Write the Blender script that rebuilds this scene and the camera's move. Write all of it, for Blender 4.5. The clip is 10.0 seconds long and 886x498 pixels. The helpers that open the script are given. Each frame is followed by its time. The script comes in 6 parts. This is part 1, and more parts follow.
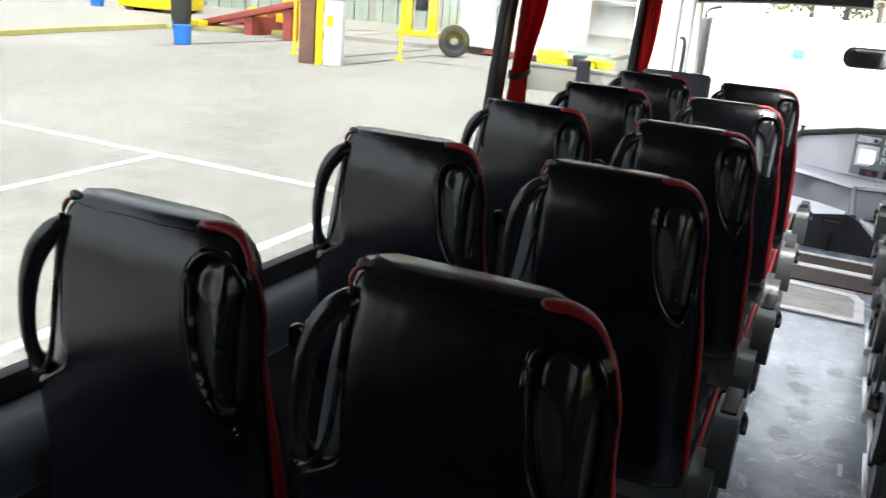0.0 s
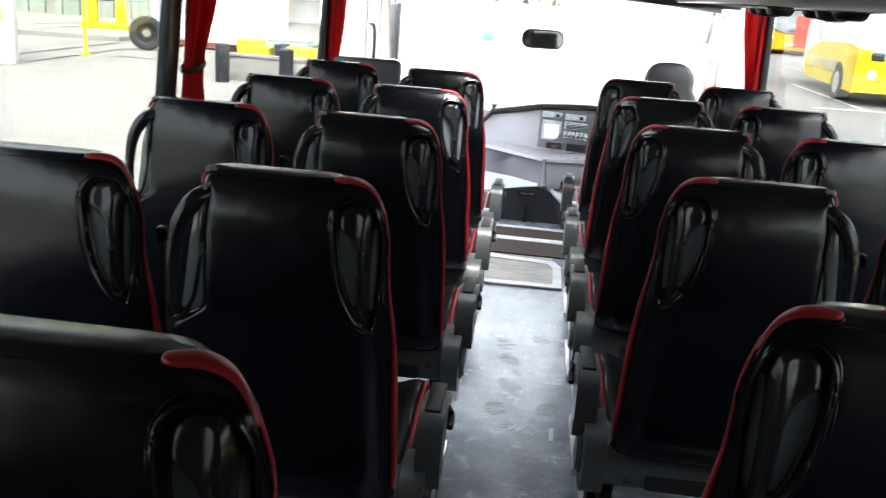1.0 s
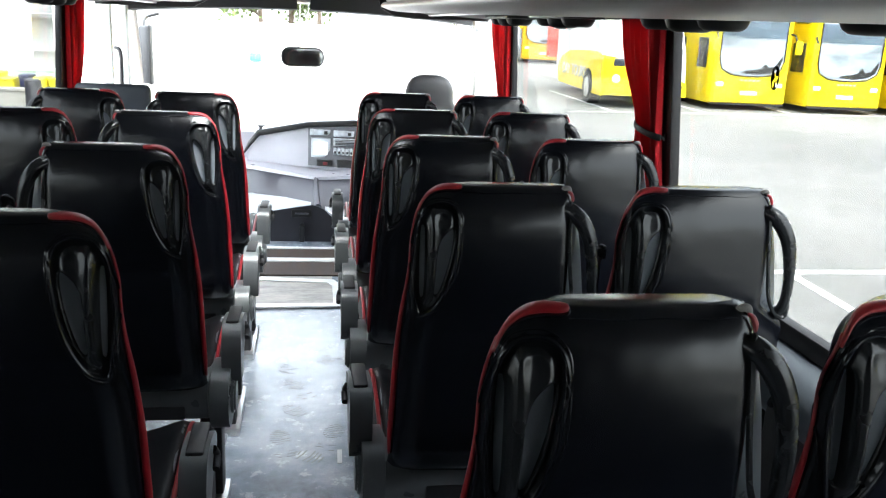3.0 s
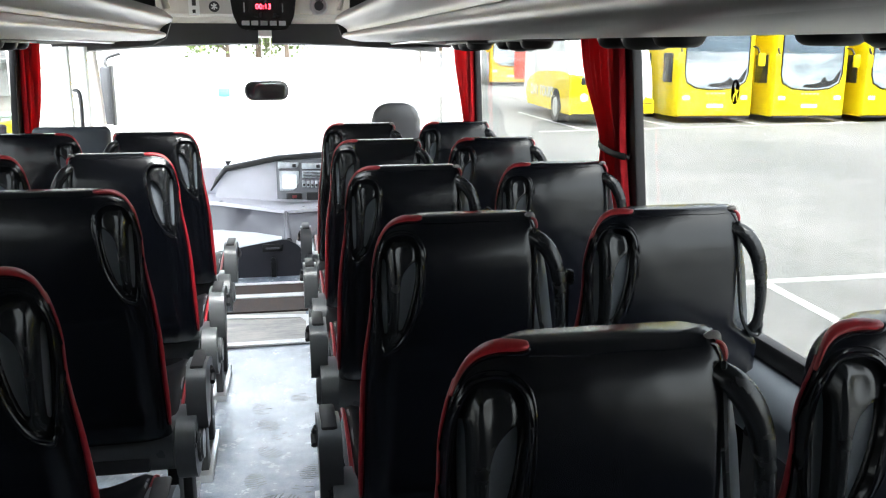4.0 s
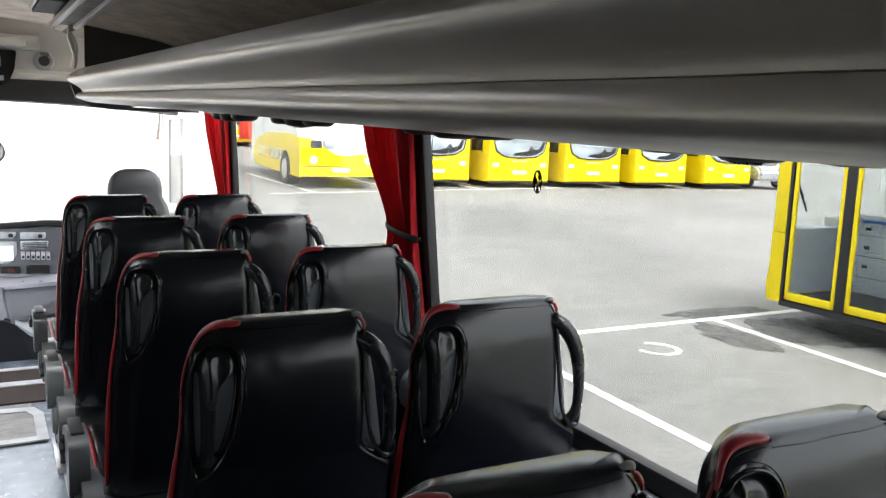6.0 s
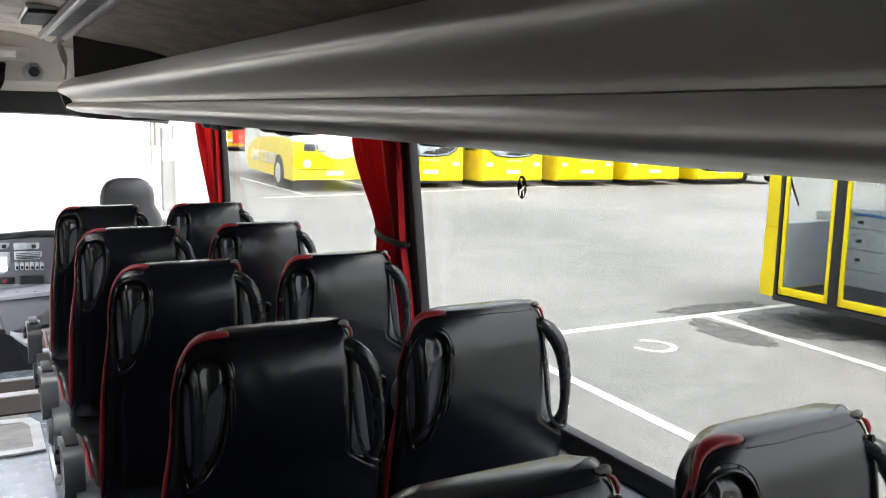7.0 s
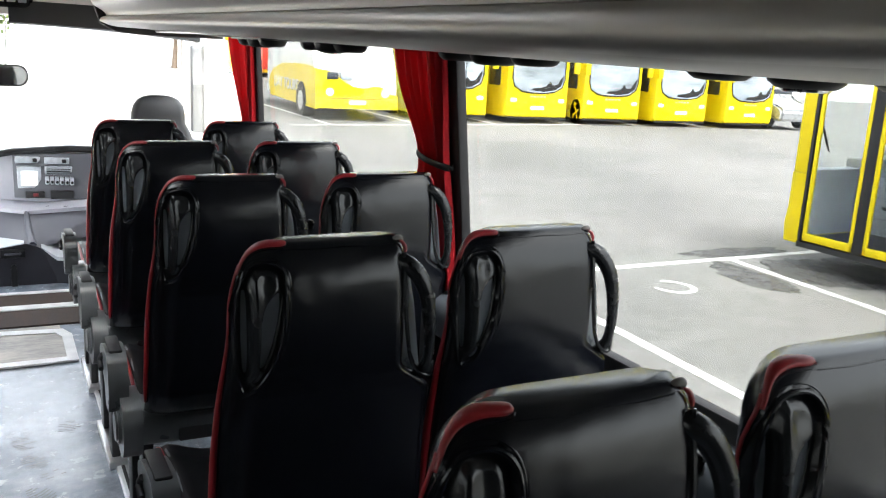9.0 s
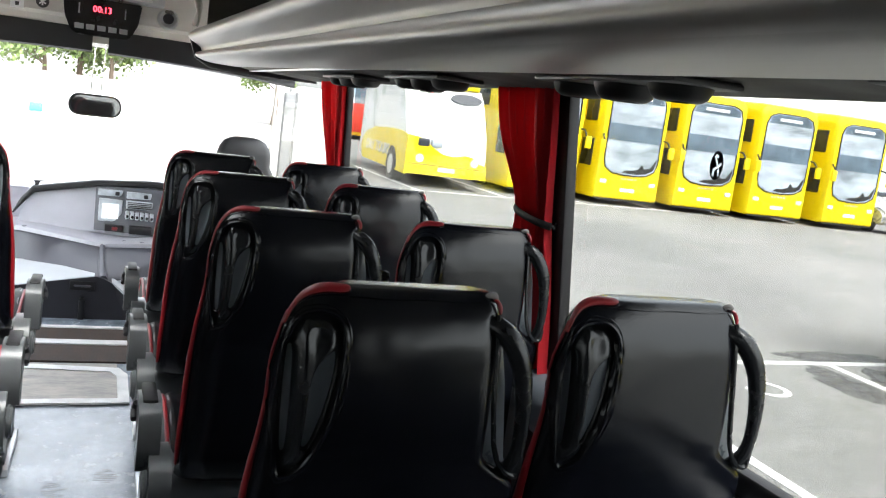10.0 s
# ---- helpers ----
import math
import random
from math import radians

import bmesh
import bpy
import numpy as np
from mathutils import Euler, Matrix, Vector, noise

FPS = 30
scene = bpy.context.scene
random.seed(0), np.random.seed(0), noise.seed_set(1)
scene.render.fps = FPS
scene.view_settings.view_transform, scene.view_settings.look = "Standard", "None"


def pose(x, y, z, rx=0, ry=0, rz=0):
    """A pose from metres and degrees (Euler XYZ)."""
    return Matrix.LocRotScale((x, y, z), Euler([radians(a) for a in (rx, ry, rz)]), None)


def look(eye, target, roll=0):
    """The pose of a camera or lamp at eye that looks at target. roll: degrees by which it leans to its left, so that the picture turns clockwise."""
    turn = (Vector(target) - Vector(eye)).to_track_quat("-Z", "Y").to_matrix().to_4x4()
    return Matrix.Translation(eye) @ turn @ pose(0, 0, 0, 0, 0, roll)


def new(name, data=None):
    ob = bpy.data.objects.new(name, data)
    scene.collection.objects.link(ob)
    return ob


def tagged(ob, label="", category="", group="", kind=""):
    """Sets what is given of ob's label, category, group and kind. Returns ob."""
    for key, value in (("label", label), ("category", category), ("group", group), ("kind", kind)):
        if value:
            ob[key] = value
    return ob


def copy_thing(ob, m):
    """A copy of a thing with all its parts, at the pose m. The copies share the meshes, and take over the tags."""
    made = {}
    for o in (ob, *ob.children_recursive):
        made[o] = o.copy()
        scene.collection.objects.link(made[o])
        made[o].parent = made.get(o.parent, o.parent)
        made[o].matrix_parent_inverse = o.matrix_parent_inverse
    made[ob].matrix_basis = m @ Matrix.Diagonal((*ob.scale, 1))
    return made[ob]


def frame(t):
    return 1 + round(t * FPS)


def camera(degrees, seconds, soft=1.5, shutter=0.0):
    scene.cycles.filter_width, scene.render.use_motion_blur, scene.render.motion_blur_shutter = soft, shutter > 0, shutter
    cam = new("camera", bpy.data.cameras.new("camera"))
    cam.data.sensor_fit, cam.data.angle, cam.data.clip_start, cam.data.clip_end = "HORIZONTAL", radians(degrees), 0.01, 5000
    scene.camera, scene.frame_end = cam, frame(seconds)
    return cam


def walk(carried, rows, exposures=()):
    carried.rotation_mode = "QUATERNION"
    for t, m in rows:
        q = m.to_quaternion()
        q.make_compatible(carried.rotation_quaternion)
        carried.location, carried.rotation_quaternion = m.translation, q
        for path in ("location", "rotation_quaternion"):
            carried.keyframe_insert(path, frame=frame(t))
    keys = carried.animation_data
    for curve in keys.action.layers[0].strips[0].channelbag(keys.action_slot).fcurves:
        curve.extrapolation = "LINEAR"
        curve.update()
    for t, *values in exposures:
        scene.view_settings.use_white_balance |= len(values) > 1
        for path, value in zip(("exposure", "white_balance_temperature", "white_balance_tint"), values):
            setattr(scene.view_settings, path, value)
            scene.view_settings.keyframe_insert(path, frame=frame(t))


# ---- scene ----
cam = camera(54.4, 10.0, soft=1.1, shutter=0.22)
PATH = [
    (0, (-0.035, -1.114, 1.525), (-0.823, 0.626, 0.933), 4.8),
    (0.5, (-0.02, -1.037, 1.518), (-0.539, 0.805, 0.938), 5.5),
    (1, (0.007, -0.938, 1.525), (-0.178, 0.97, 0.956), 4.3),
    (1.5, (0.032, -0.912, 1.527), (-0.023, 1.008, 0.968), 3.0),
    (2, (0.079, -0.903, 1.562), (0.194, 1.036, 1.084), 1.2),
    (2.5, (0.078, -0.895, 1.516), (0.26, 1.029, 1.0), 2.0),
    (3, (0.081, -0.89, 1.517), (0.377, 1.024, 1.015), 2.6),
    (4.3, (0.14, -0.794, 1.52), (0.472, 1.129, 1.081), -0.6),
    (4.5, (0.149, -0.755, 1.516), (0.442, 1.164, 1.035), -1.2),
    (5, (0.069, -0.703, 1.522), (0.564, 1.164, 1.004), 1.1),
    (5.5, (-0.014, -0.657, 1.556), (0.878, 1.095, 1.187), 2.6),
    (6, (-0.017, -0.655, 1.567), (0.928, 1.082, 1.271), 2.3),
    (6.2, (-0.003, -0.66, 1.588), (0.957, 1.073, 1.314), 1.3),
    (7.3, (-0.01, -0.687, 1.58), (0.936, 1.048, 1.274), 1.1),
    (7.5, (-0.009, -0.674, 1.575), (0.913, 1.074, 1.266), 1.3),
    (8, (-0.018, -0.701, 1.585), (0.871, 1.062, 1.271), 0.9),
    (8.5, (-0.036, -0.702, 1.587), (0.854, 1.059, 1.258), 0.4),
    (9, (-0.071, -0.648, 1.548), (0.841, 1.076, 1.104), 3.3),
    (9.5, (-0.021, -0.461, 1.525), (0.729, 1.358, 1.172), 3.4),
    (10, (0.044, -0.337, 1.452), (0.793, 1.494, 1.156), 7.5),
]
walk(cam, [(t, look(eye, target, roll)) for t, eye, target, roll in PATH], exposures=[(0.0, 3.33, 6500, 9), (1.0, 3.6, 6400, 9), (1.5, 3.82, 6320, 8), (2.0, 3.93, 6250, 7), (3.0, 3.85, 6250, 7), (4.5, 3.7, 6350, 8), (5.0, 3.62, 6400, 9), (5.5, 3.42, 6500, 10), (6.5, 3.45, 6500, 10), (8.5, 3.54, 6500, 10), (9.5, 3.47, 6450, 9), (10.0, 3.4, 6450, 9)])


# ---- world and light ----
world = bpy.data.worlds.new("overcast_sky")
scene.world = world
world.use_nodes = True
wn = world.node_tree.nodes
sky = wn.new("ShaderNodeTexSky")
sky.sky_type = "NISHITA"
sky.sun_disc = False
sky.sun_elevation, sky.sun_rotation = radians(62), radians(164)
sky.air_density, sky.dust_density, sky.ozone_density = 1.0, 4.0, 1.5
pale = wn.new("ShaderNodeHueSaturation")
pale.inputs["Saturation"].default_value = 0.25
world.node_tree.links.new(sky.outputs["Color"], pale.inputs["Color"])
world.node_tree.links.new(pale.outputs["Color"], wn["Background"].inputs["Color"])
wn["Background"].inputs["Strength"].default_value = 0.15

sun_lamp = bpy.data.lights.new("sun", "SUN")
sun_lamp.energy, sun_lamp.angle, sun_lamp.color = 0.8, radians(30), (1.0, 0.99, 0.975)
sun = new("sun", sun_lamp)
sun.matrix_world = look((0, 0, 0), (-0.12, 0.42, -0.89))

# ---- materials ----
def nodes_of(name):
    m = bpy.data.materials.new(name)
    m.use_nodes = True
    return m, m.node_tree.nodes, m.node_tree.links, m.node_tree.nodes["Principled BSDF"]


def mat(name, color, rough=0.5, metal=0.0, vary=0.15, scale=8.0, fine=120.0, bump=0.1, dist=0.002, spec=0.5, random_tint=0.0, stretch=(1, 1, 1), coat=0.0):
    """A surface with colour variation at two scales, uneven gloss and fine relief; scale and fine are per metre."""
    m, n, l, b = nodes_of(name)
    tc = n.new("ShaderNodeTexCoord")
    mp = n.new("ShaderNodeMapping")
    mp.inputs["Scale"].default_value = stretch
    l.new(tc.outputs["Object"], mp.inputs["Vector"])
    big, small = n.new("ShaderNodeTexNoise"), n.new("ShaderNodeTexNoise")
    big.inputs["Scale"].default_value, small.inputs["Scale"].default_value = scale, fine
    big.inputs["Detail"].default_value, small.inputs["Detail"].default_value = 5, 3
    for t in (big, small):
        l.new(mp.outputs["Vector"], t.inputs["Vector"])
    add = n.new("ShaderNodeMath")
    add.operation = "MULTIPLY_ADD"
    add.inputs[1].default_value = 0.35
    l.new(small.outputs["Fac"], add.inputs[0])
    l.new(big.outputs["Fac"], add.inputs[2])
    ramp = n.new("ShaderNodeMapRange")
    ramp.inputs["From Min"].default_value, ramp.inputs["From Max"].default_value = 0.35, 1.0
    ramp.inputs["To Min"].default_value, ramp.inputs["To Max"].default_value = 1 - vary, 1 + vary
    l.new(add.outputs[0], ramp.inputs["Value"])
    hsv = n.new("ShaderNodeHueSaturation")
    hsv.inputs["Color"].default_value = (*color, 1)
    if random_tint:
        info = n.new("ShaderNodeObjectInfo")
        r2 = n.new("ShaderNodeMapRange")
        r2.inputs["To Min"].default_value, r2.inputs["To Max"].default_value = 1 - random_tint, 1 + random_tint
        l.new(info.outputs["Random"], r2.inputs["Value"])
        mul = n.new("ShaderNodeMath")
        mul.operation = "MULTIPLY"
        l.new(ramp.outputs[0], mul.inputs[0])
        l.new(r2.outputs[0], mul.inputs[1])
        l.new(mul.outputs[0], hsv.inputs["Value"])
    else:
        l.new(ramp.outputs[0], hsv.inputs["Value"])
    l.new(hsv.outputs["Color"], b.inputs["Base Color"])
    rr = n.new("ShaderNodeMapRange")
    rr.inputs["From Min"].default_value, rr.inputs["From Max"].default_value = 0.3, 0.75
    rr.inputs["To Min"].default_value, rr.inputs["To Max"].default_value = max(0.02, rough * 0.8), min(1, rough * 1.2)
    l.new(big.outputs["Fac"], rr.inputs["Value"])
    l.new(rr.outputs[0], b.inputs["Roughness"])
    b.inputs["Metallic"].default_value = metal
    b.inputs["Specular IOR Level"].default_value = spec
    b.inputs["Coat Weight"].default_value = coat
    if bump:
        bp = n.new("ShaderNodeBump")
        bp.inputs["Strength"].default_value, bp.inputs["Distance"].default_value = bump, dist
        l.new(small.outputs["Fac"], bp.inputs["Height"])
        l.new(bp.outputs["Normal"], b.inputs["Normal"])
    return m


def leather(name, color, rough, spec=0.6):
    """Grained leather: fine cells, soft creases."""
    m, n, l, b = nodes_of(name)
    tc = n.new("ShaderNodeTexCoord")
    cell, crease = n.new("ShaderNodeTexVoronoi"), n.new("ShaderNodeTexNoise")
    cell.inputs["Scale"].default_value = 520
    crease.inputs["Scale"].default_value, crease.inputs["Detail"].default_value = 14, 6
    l.new(tc.outputs["Object"], cell.inputs["Vector"])
    l.new(tc.outputs["Object"], crease.inputs["Vector"])
    add = n.new("ShaderNodeMath")
    add.operation = "MULTIPLY_ADD"
    add.inputs[1].default_value = 0.6
    soft_fold = n.new("ShaderNodeMath")
    soft_fold.operation = "MULTIPLY"
    soft_fold.inputs[1].default_value = 0.16
    l.new(crease.outputs["Fac"], soft_fold.inputs[0])
    l.new(cell.outputs["Distance"], add.inputs[0])
    l.new(soft_fold.outputs[0], add.inputs[2])
    bp = n.new("ShaderNodeBump")
    bp.inputs["Strength"].default_value, bp.inputs["Distance"].default_value = 0.12, 0.001
    l.new(add.outputs[0], bp.inputs["Height"])
    l.new(bp.outputs["Normal"], b.inputs["Normal"])
    mix = n.new("ShaderNodeMix")
    mix.data_type = "RGBA"
    mix.inputs["A"].default_value = (*[c * 0.8 for c in color], 1)
    mix.inputs["B"].default_value = (*[c * 1.25 for c in color], 1)
    l.new(crease.outputs["Fac"], mix.inputs["Factor"])
    l.new(mix.outputs["Result"], b.inputs["Base Color"])
    rr = n.new("ShaderNodeMapRange")
    rr.inputs["To Min"].default_value, rr.inputs["To Max"].default_value = rough - 0.02, rough + 0.03
    b.inputs["Specular IOR Level"].default_value = spec
    l.new(crease.outputs["Fac"], rr.inputs["Value"])
    l.new(rr.outputs[0], b.inputs["Roughness"])
    return m


def glass(name, tint, gloss=1.0):
    """Thin clear or tinted pane: see-through, with a mirror gloss that rises at grazing angles."""
    m = bpy.data.materials.new(name)
    m.use_nodes = True
    n, l = m.node_tree.nodes, m.node_tree.links
    n.remove(n["Principled BSDF"])
    tr, gl, mx, lw = n.new("ShaderNodeBsdfTransparent"), n.new("ShaderNodeBsdfGlossy"), n.new("ShaderNodeMixShader"), n.new("ShaderNodeLayerWeight")
    tr.inputs["Color"].default_value = (*tint, 1)
    gl.inputs["Roughness"].default_value = 0.02
    lw.inputs["Blend"].default_value = 0.5
    p5 = n.new("ShaderNodeMath")
    p5.operation = "POWER"
    p5.inputs[1].default_value = 5.0
    ma = n.new("ShaderNodeMath")
    ma.operation = "MULTIPLY_ADD"
    ma.inputs[1].default_value, ma.inputs[2].default_value = 0.7 * gloss, 0.02 * gloss
    l.new(lw.outputs["Facing"], p5.inputs[0])
    l.new(p5.outputs[0], ma.inputs[0])
    l.new(ma.outputs[0], mx.inputs["Fac"])
    l.new(tr.outputs[0], mx.inputs[1])
    l.new(gl.outputs[0], mx.inputs[2])
    l.new(mx.outputs[0], n["Material Output"].inputs["Surface"])
    return m


def glow(name, color, strength):
    m, n, l, b = nodes_of(name)
    b.inputs["Base Color"].default_value = (0.02, 0.0, 0.0, 1)
    b.inputs["Emission Color"].default_value = (*color, 1)
    b.inputs["Emission Strength"].default_value = strength
    return m


def ground_surface(name="yard_asphalt", low=(0.155, 0.153, 0.147), high=(0.25, 0.245, 0.23)):
    """Worn grey yard surface: aggregate, large pale and dark patches, oil stains, fine cracks."""
    m, n, l, b = nodes_of(name)
    tc = n.new("ShaderNodeTexCoord")

    def noise_tex(scale, detail, rough=0.55):
        t = n.new("ShaderNodeTexNoise")
        t.inputs["Scale"].default_value, t.inputs["Detail"].default_value, t.inputs["Roughness"].default_value = scale, detail, rough
        l.new(tc.outputs["Object"], t.inputs["Vector"])
        return t
    patch, mid, grit = noise_tex(0.22, 6), noise_tex(2.3, 10, 0.78), noise_tex(34, 6, 0.85)
    r1 = n.new("ShaderNodeValToRGB")
    r1.color_ramp.elements[0].position, r1.color_ramp.elements[0].color = 0.3, (*low, 1)
    r1.color_ramp.elements[1].position, r1.color_ramp.elements[1].color = 0.72, (*high, 1)
    l.new(patch.outputs["Fac"], r1.inputs["Fac"])
    r2 = n.new("ShaderNodeMapRange")
    r2.inputs["From Min"].default_value, r2.inputs["From Max"].default_value = 0.3, 0.7
    r2.inputs["To Min"].default_value, r2.inputs["To Max"].default_value = 0.78, 1.18
    l.new(mid.outputs["Fac"], r2.inputs["Value"])
    r3 = n.new("ShaderNodeMapRange")
    r3.inputs["From Min"].default_value, r3.inputs["From Max"].default_value = 0.35, 0.65
    r3.inputs["To Min"].default_value, r3.inputs["To Max"].default_value = 0.66, 1.3
    l.new(grit.outputs["Fac"], r3.inputs["Value"])
    mul = n.new("ShaderNodeMath")
    mul.operation = "MULTIPLY"
    l.new(r2.outputs[0], mul.inputs[0])
    l.new(r3.outputs[0], mul.inputs[1])
    # hairline cracks
    warp = noise_tex(0.9, 4)
    vm = n.new("ShaderNodeVectorMath")
    vm.operation = "MULTIPLY_ADD"
    vm.inputs[1].default_value = (1.6, 1.6, 0)
    l.new(warp.outputs["Color"], vm.inputs[0])
    l.new(tc.outputs["Object"], vm.inputs[2])
    vor = n.new("ShaderNodeTexVoronoi")
    vor.feature = "DISTANCE_TO_EDGE"
    vor.inputs["Scale"].default_value = 0.16
    l.new(vm.outputs[0], vor.inputs["Vector"])
    cr = n.new("ShaderNodeMapRange")
    cr.inputs["From Max"].default_value = 0.004
    cr.inputs["To Min"].default_value, cr.inputs["To Max"].default_value = 0.86, 1.0
    l.new(vor.outputs["Distance"], cr.inputs["Value"])
    mul2 = n.new("ShaderNodeMath")
    mul2.operation = "MULTIPLY"
    l.new(mul.outputs[0], mul2.inputs[0])
    l.new(cr.outputs[0], mul2.inputs[1])
    hsv = n.new("ShaderNodeHueSaturation")
    l.new(r1.outputs["Color"], hsv.inputs["Color"])
    l.new(mul2.outputs[0], hsv.inputs["Value"])
    l.new(hsv.outputs["Color"], b.inputs["Base Color"])
    b.inputs["Roughness"].default_value = 0.85
    bp = n.new("ShaderNodeBump")
    bp.inputs["Strength"].default_value, bp.inputs["Distance"].default_value = 0.7, 0.012
    l.new(grit.outputs["Fac"], bp.inputs["Height"])
    l.new(bp.outputs["Normal"], b.inputs["Normal"])
    return m


def vinyl_floor():
    """Grey speckled safety vinyl, scuffed and dusty, semi-gloss."""
    m, n, l, b = nodes_of("safety_vinyl")
    b.inputs["Specular IOR Level"].default_value = 0.9
    tc = n.new("ShaderNodeTexCoord")

    def noise_tex(scale, detail, rough=0.6):
        t = n.new("ShaderNodeTexNoise")
        t.inputs["Scale"].default_value, t.inputs["Detail"].default_value, t.inputs["Roughness"].default_value = scale, detail, rough
        l.new(tc.outputs["Object"], t.inputs["Vector"])
        return t
    dirt, smear, speck = noise_tex(3.2, 9, 0.68), noise_tex(11, 6, 0.7), noise_tex(260, 2)
    ramp = n.new("ShaderNodeValToRGB")
    e = ramp.color_ramp.elements
    e[0].position, e[0].color = 0.34, (0.12, 0.145, 0.185, 1)
    e[1].position, e[1].color = 0.68, (0.37, 0.415, 0.48, 1)
    l.new(dirt.outputs["Fac"], ramp.inputs["Fac"])
    r2 = n.new("ShaderNodeMapRange")
    r2.inputs["From Min"].default_value, r2.inputs["From Max"].default_value = 0.3, 0.7
    r2.inputs["To Min"].default_value, r2.inputs["To Max"].default_value = 0.78, 1.2
    l.new(smear.outputs["Fac"], r2.inputs["Value"])
    r3 = n.new("ShaderNodeMapRange")
    r3.inputs["From Min"].default_value, r3.inputs["From Max"].default_value = 0.35, 0.65
    r3.inputs["To Min"].default_value, r3.inputs["To Max"].default_value = 0.88, 1.1
    l.new(speck.outputs["Fac"], r3.inputs["Value"])
    mul = n.new("ShaderNodeMath")
    mul.operation = "MULTIPLY"
    l.new(r2.outputs[0], mul.inputs[0])
    l.new(r3.outputs[0], mul.inputs[1])
    hsv = n.new("ShaderNodeHueSaturation")
    l.new(ramp.outputs["Color"], hsv.inputs["Color"])
    l.new(mul.outputs[0], hsv.inputs["Value"])
    l.new(hsv.outputs["Color"], b.inputs["Base Color"])
    rr = n.new("ShaderNodeMapRange")
    rr.inputs["From Min"].default_value, rr.inputs["From Max"].default_value = 0.3, 0.7
    rr.inputs["To Min"].default_value, rr.inputs["To Max"].default_value = 0.14, 0.32
    l.new(smear.outputs["Fac"], rr.inputs["Value"])
    l.new(rr.outputs[0], b.inputs["Roughness"])
    bp = n.new("ShaderNodeBump")
    bp.inputs["Strength"].default_value, bp.inputs["Distance"].default_value = 0.25, 0.002
    l.new(speck.outputs["Fac"], bp.inputs["Height"])
    l.new(bp.outputs["Normal"], b.inputs["Normal"])
    return m


BLACK_LEATHER = leather("black_leather", (0.0014, 0.0018, 0.003), 0.22, 0.5)
CUSHION_LEATHER = leather("black_cushion_leather", (0.0014, 0.0018, 0.003), 0.5, 0.3)
RED_LEATHER = leather("red_leather", (0.27, 0.008, 0.014), 0.4)
GLOSS_BLACK = mat("moulded_black_plastic", (0.008, 0.009, 0.01), 0.25, vary=0.2, scale=20, fine=500, bump=0.05, dist=0.001)
POCKET_GREY = mat("slate_grey_vinyl", (0.12, 0.135, 0.15), 0.33, vary=0.2, scale=14, fine=400, bump=0.15, dist=0.001)
SHELL_GREY = mat("grey_seat_plastic", (0.1, 0.108, 0.112), 0.34, vary=0.15, scale=10, fine=300, bump=0.15, dist=0.001)
DARK_PLASTIC = mat("dark_plastic", (0.022, 0.022, 0.024), 0.5, vary=0.25, scale=9, fine=260, bump=0.2, dist=0.001)
PILLAR_BLACK = mat("satin_black_pillar", (0.006, 0.006, 0.007), 0.5, vary=0.3, scale=7, fine=150, bump=0.1, spec=0.3)
MIRROR_SHELL = mat("blue_grey_mirror_shell", (0.045, 0.047, 0.052), 0.4)
RUBBER = mat("black_rubber", (0.012, 0.012, 0.013), 0.55, vary=0.3, scale=7, fine=150, bump=0.2)
DASH_GREY = mat("dash_grey_plastic", (0.42, 0.42, 0.465), 0.34, vary=0.12, scale=5, fine=500, bump=0.25, dist=0.001, spec=0.85)
DASH_MID = mat("dash_middle_grey_plastic", (0.075, 0.076, 0.09), 0.36, vary=0.15, scale=5, fine=500, bump=0.25, dist=0.001, spec=0.6)
DASH_DARK = mat("dash_dark_plastic", (0.026, 0.026, 0.032), 0.42, vary=0.15, scale=5, fine=500, bump=0.25, dist=0.001, spec=0.22)
CONTROL_PALE = mat("pale_control_plastic", (0.55, 0.58, 0.62), 0.3, vary=0.15, scale=20, fine=300, bump=0.1, dist=0.001)
STEP_PALE = mat("pale_step_plastic", (0.5, 0.525, 0.55), 0.4, vary=0.12, scale=8, fine=300, bump=0.2, dist=0.001)
TAG_PALE = mat("grey_stitched_tag", (0.2, 0.19, 0.18), 0.6, vary=0.3, scale=60, fine=500, bump=0.3, dist=0.001)
ALU = mat("brushed_aluminium", (0.6, 0.61, 0.62), 0.32, 0.9, vary=0.12, scale=6, fine=200, bump=0.1, stretch=(1, 0.1, 1))
CHROME = mat("chrome", (0.75, 0.75, 0.76), 0.12, 1.0, vary=0.05, bump=0)
TRIM_WHITE = mat("worn_white_edging", (0.76, 0.76, 0.75), 0.35, 0.0, vary=0.25, scale=9, fine=160, bump=0.2)
RACK_SILVER = mat("satin_silver_rack", (0.44, 0.425, 0.405), 0.46, 0.6, vary=0.06, scale=3, fine=90, bump=0.05, stretch=(1, 0.08, 1))
RACK_OLIVE = mat("olive_brown_lining", (0.13, 0.118, 0.09), 0.7, vary=0.2, scale=5, fine=200, bump=0.2)
RACK_DARK = mat("dark_rack_lining", (0.03, 0.028, 0.026), 0.8, vary=0.25, scale=6, fine=200, bump=0.3)
PANEL_GREY = mat("warm_grey_panel", (0.56, 0.525, 0.49), 0.6, vary=0.1, scale=5, fine=250, bump=0.15)
WALL_CHARCOAL = mat("charcoal_side_panel", (0.035, 0.038, 0.043), 0.6, vary=0.2, scale=5, fine=250, bump=0.2)
CEILING_PALE = mat("mottled_beige_headlining", (0.56, 0.5, 0.44), 0.85, vary=0.4, scale=10, fine=60, bump=0.2, stretch=(1, 0.7, 1))
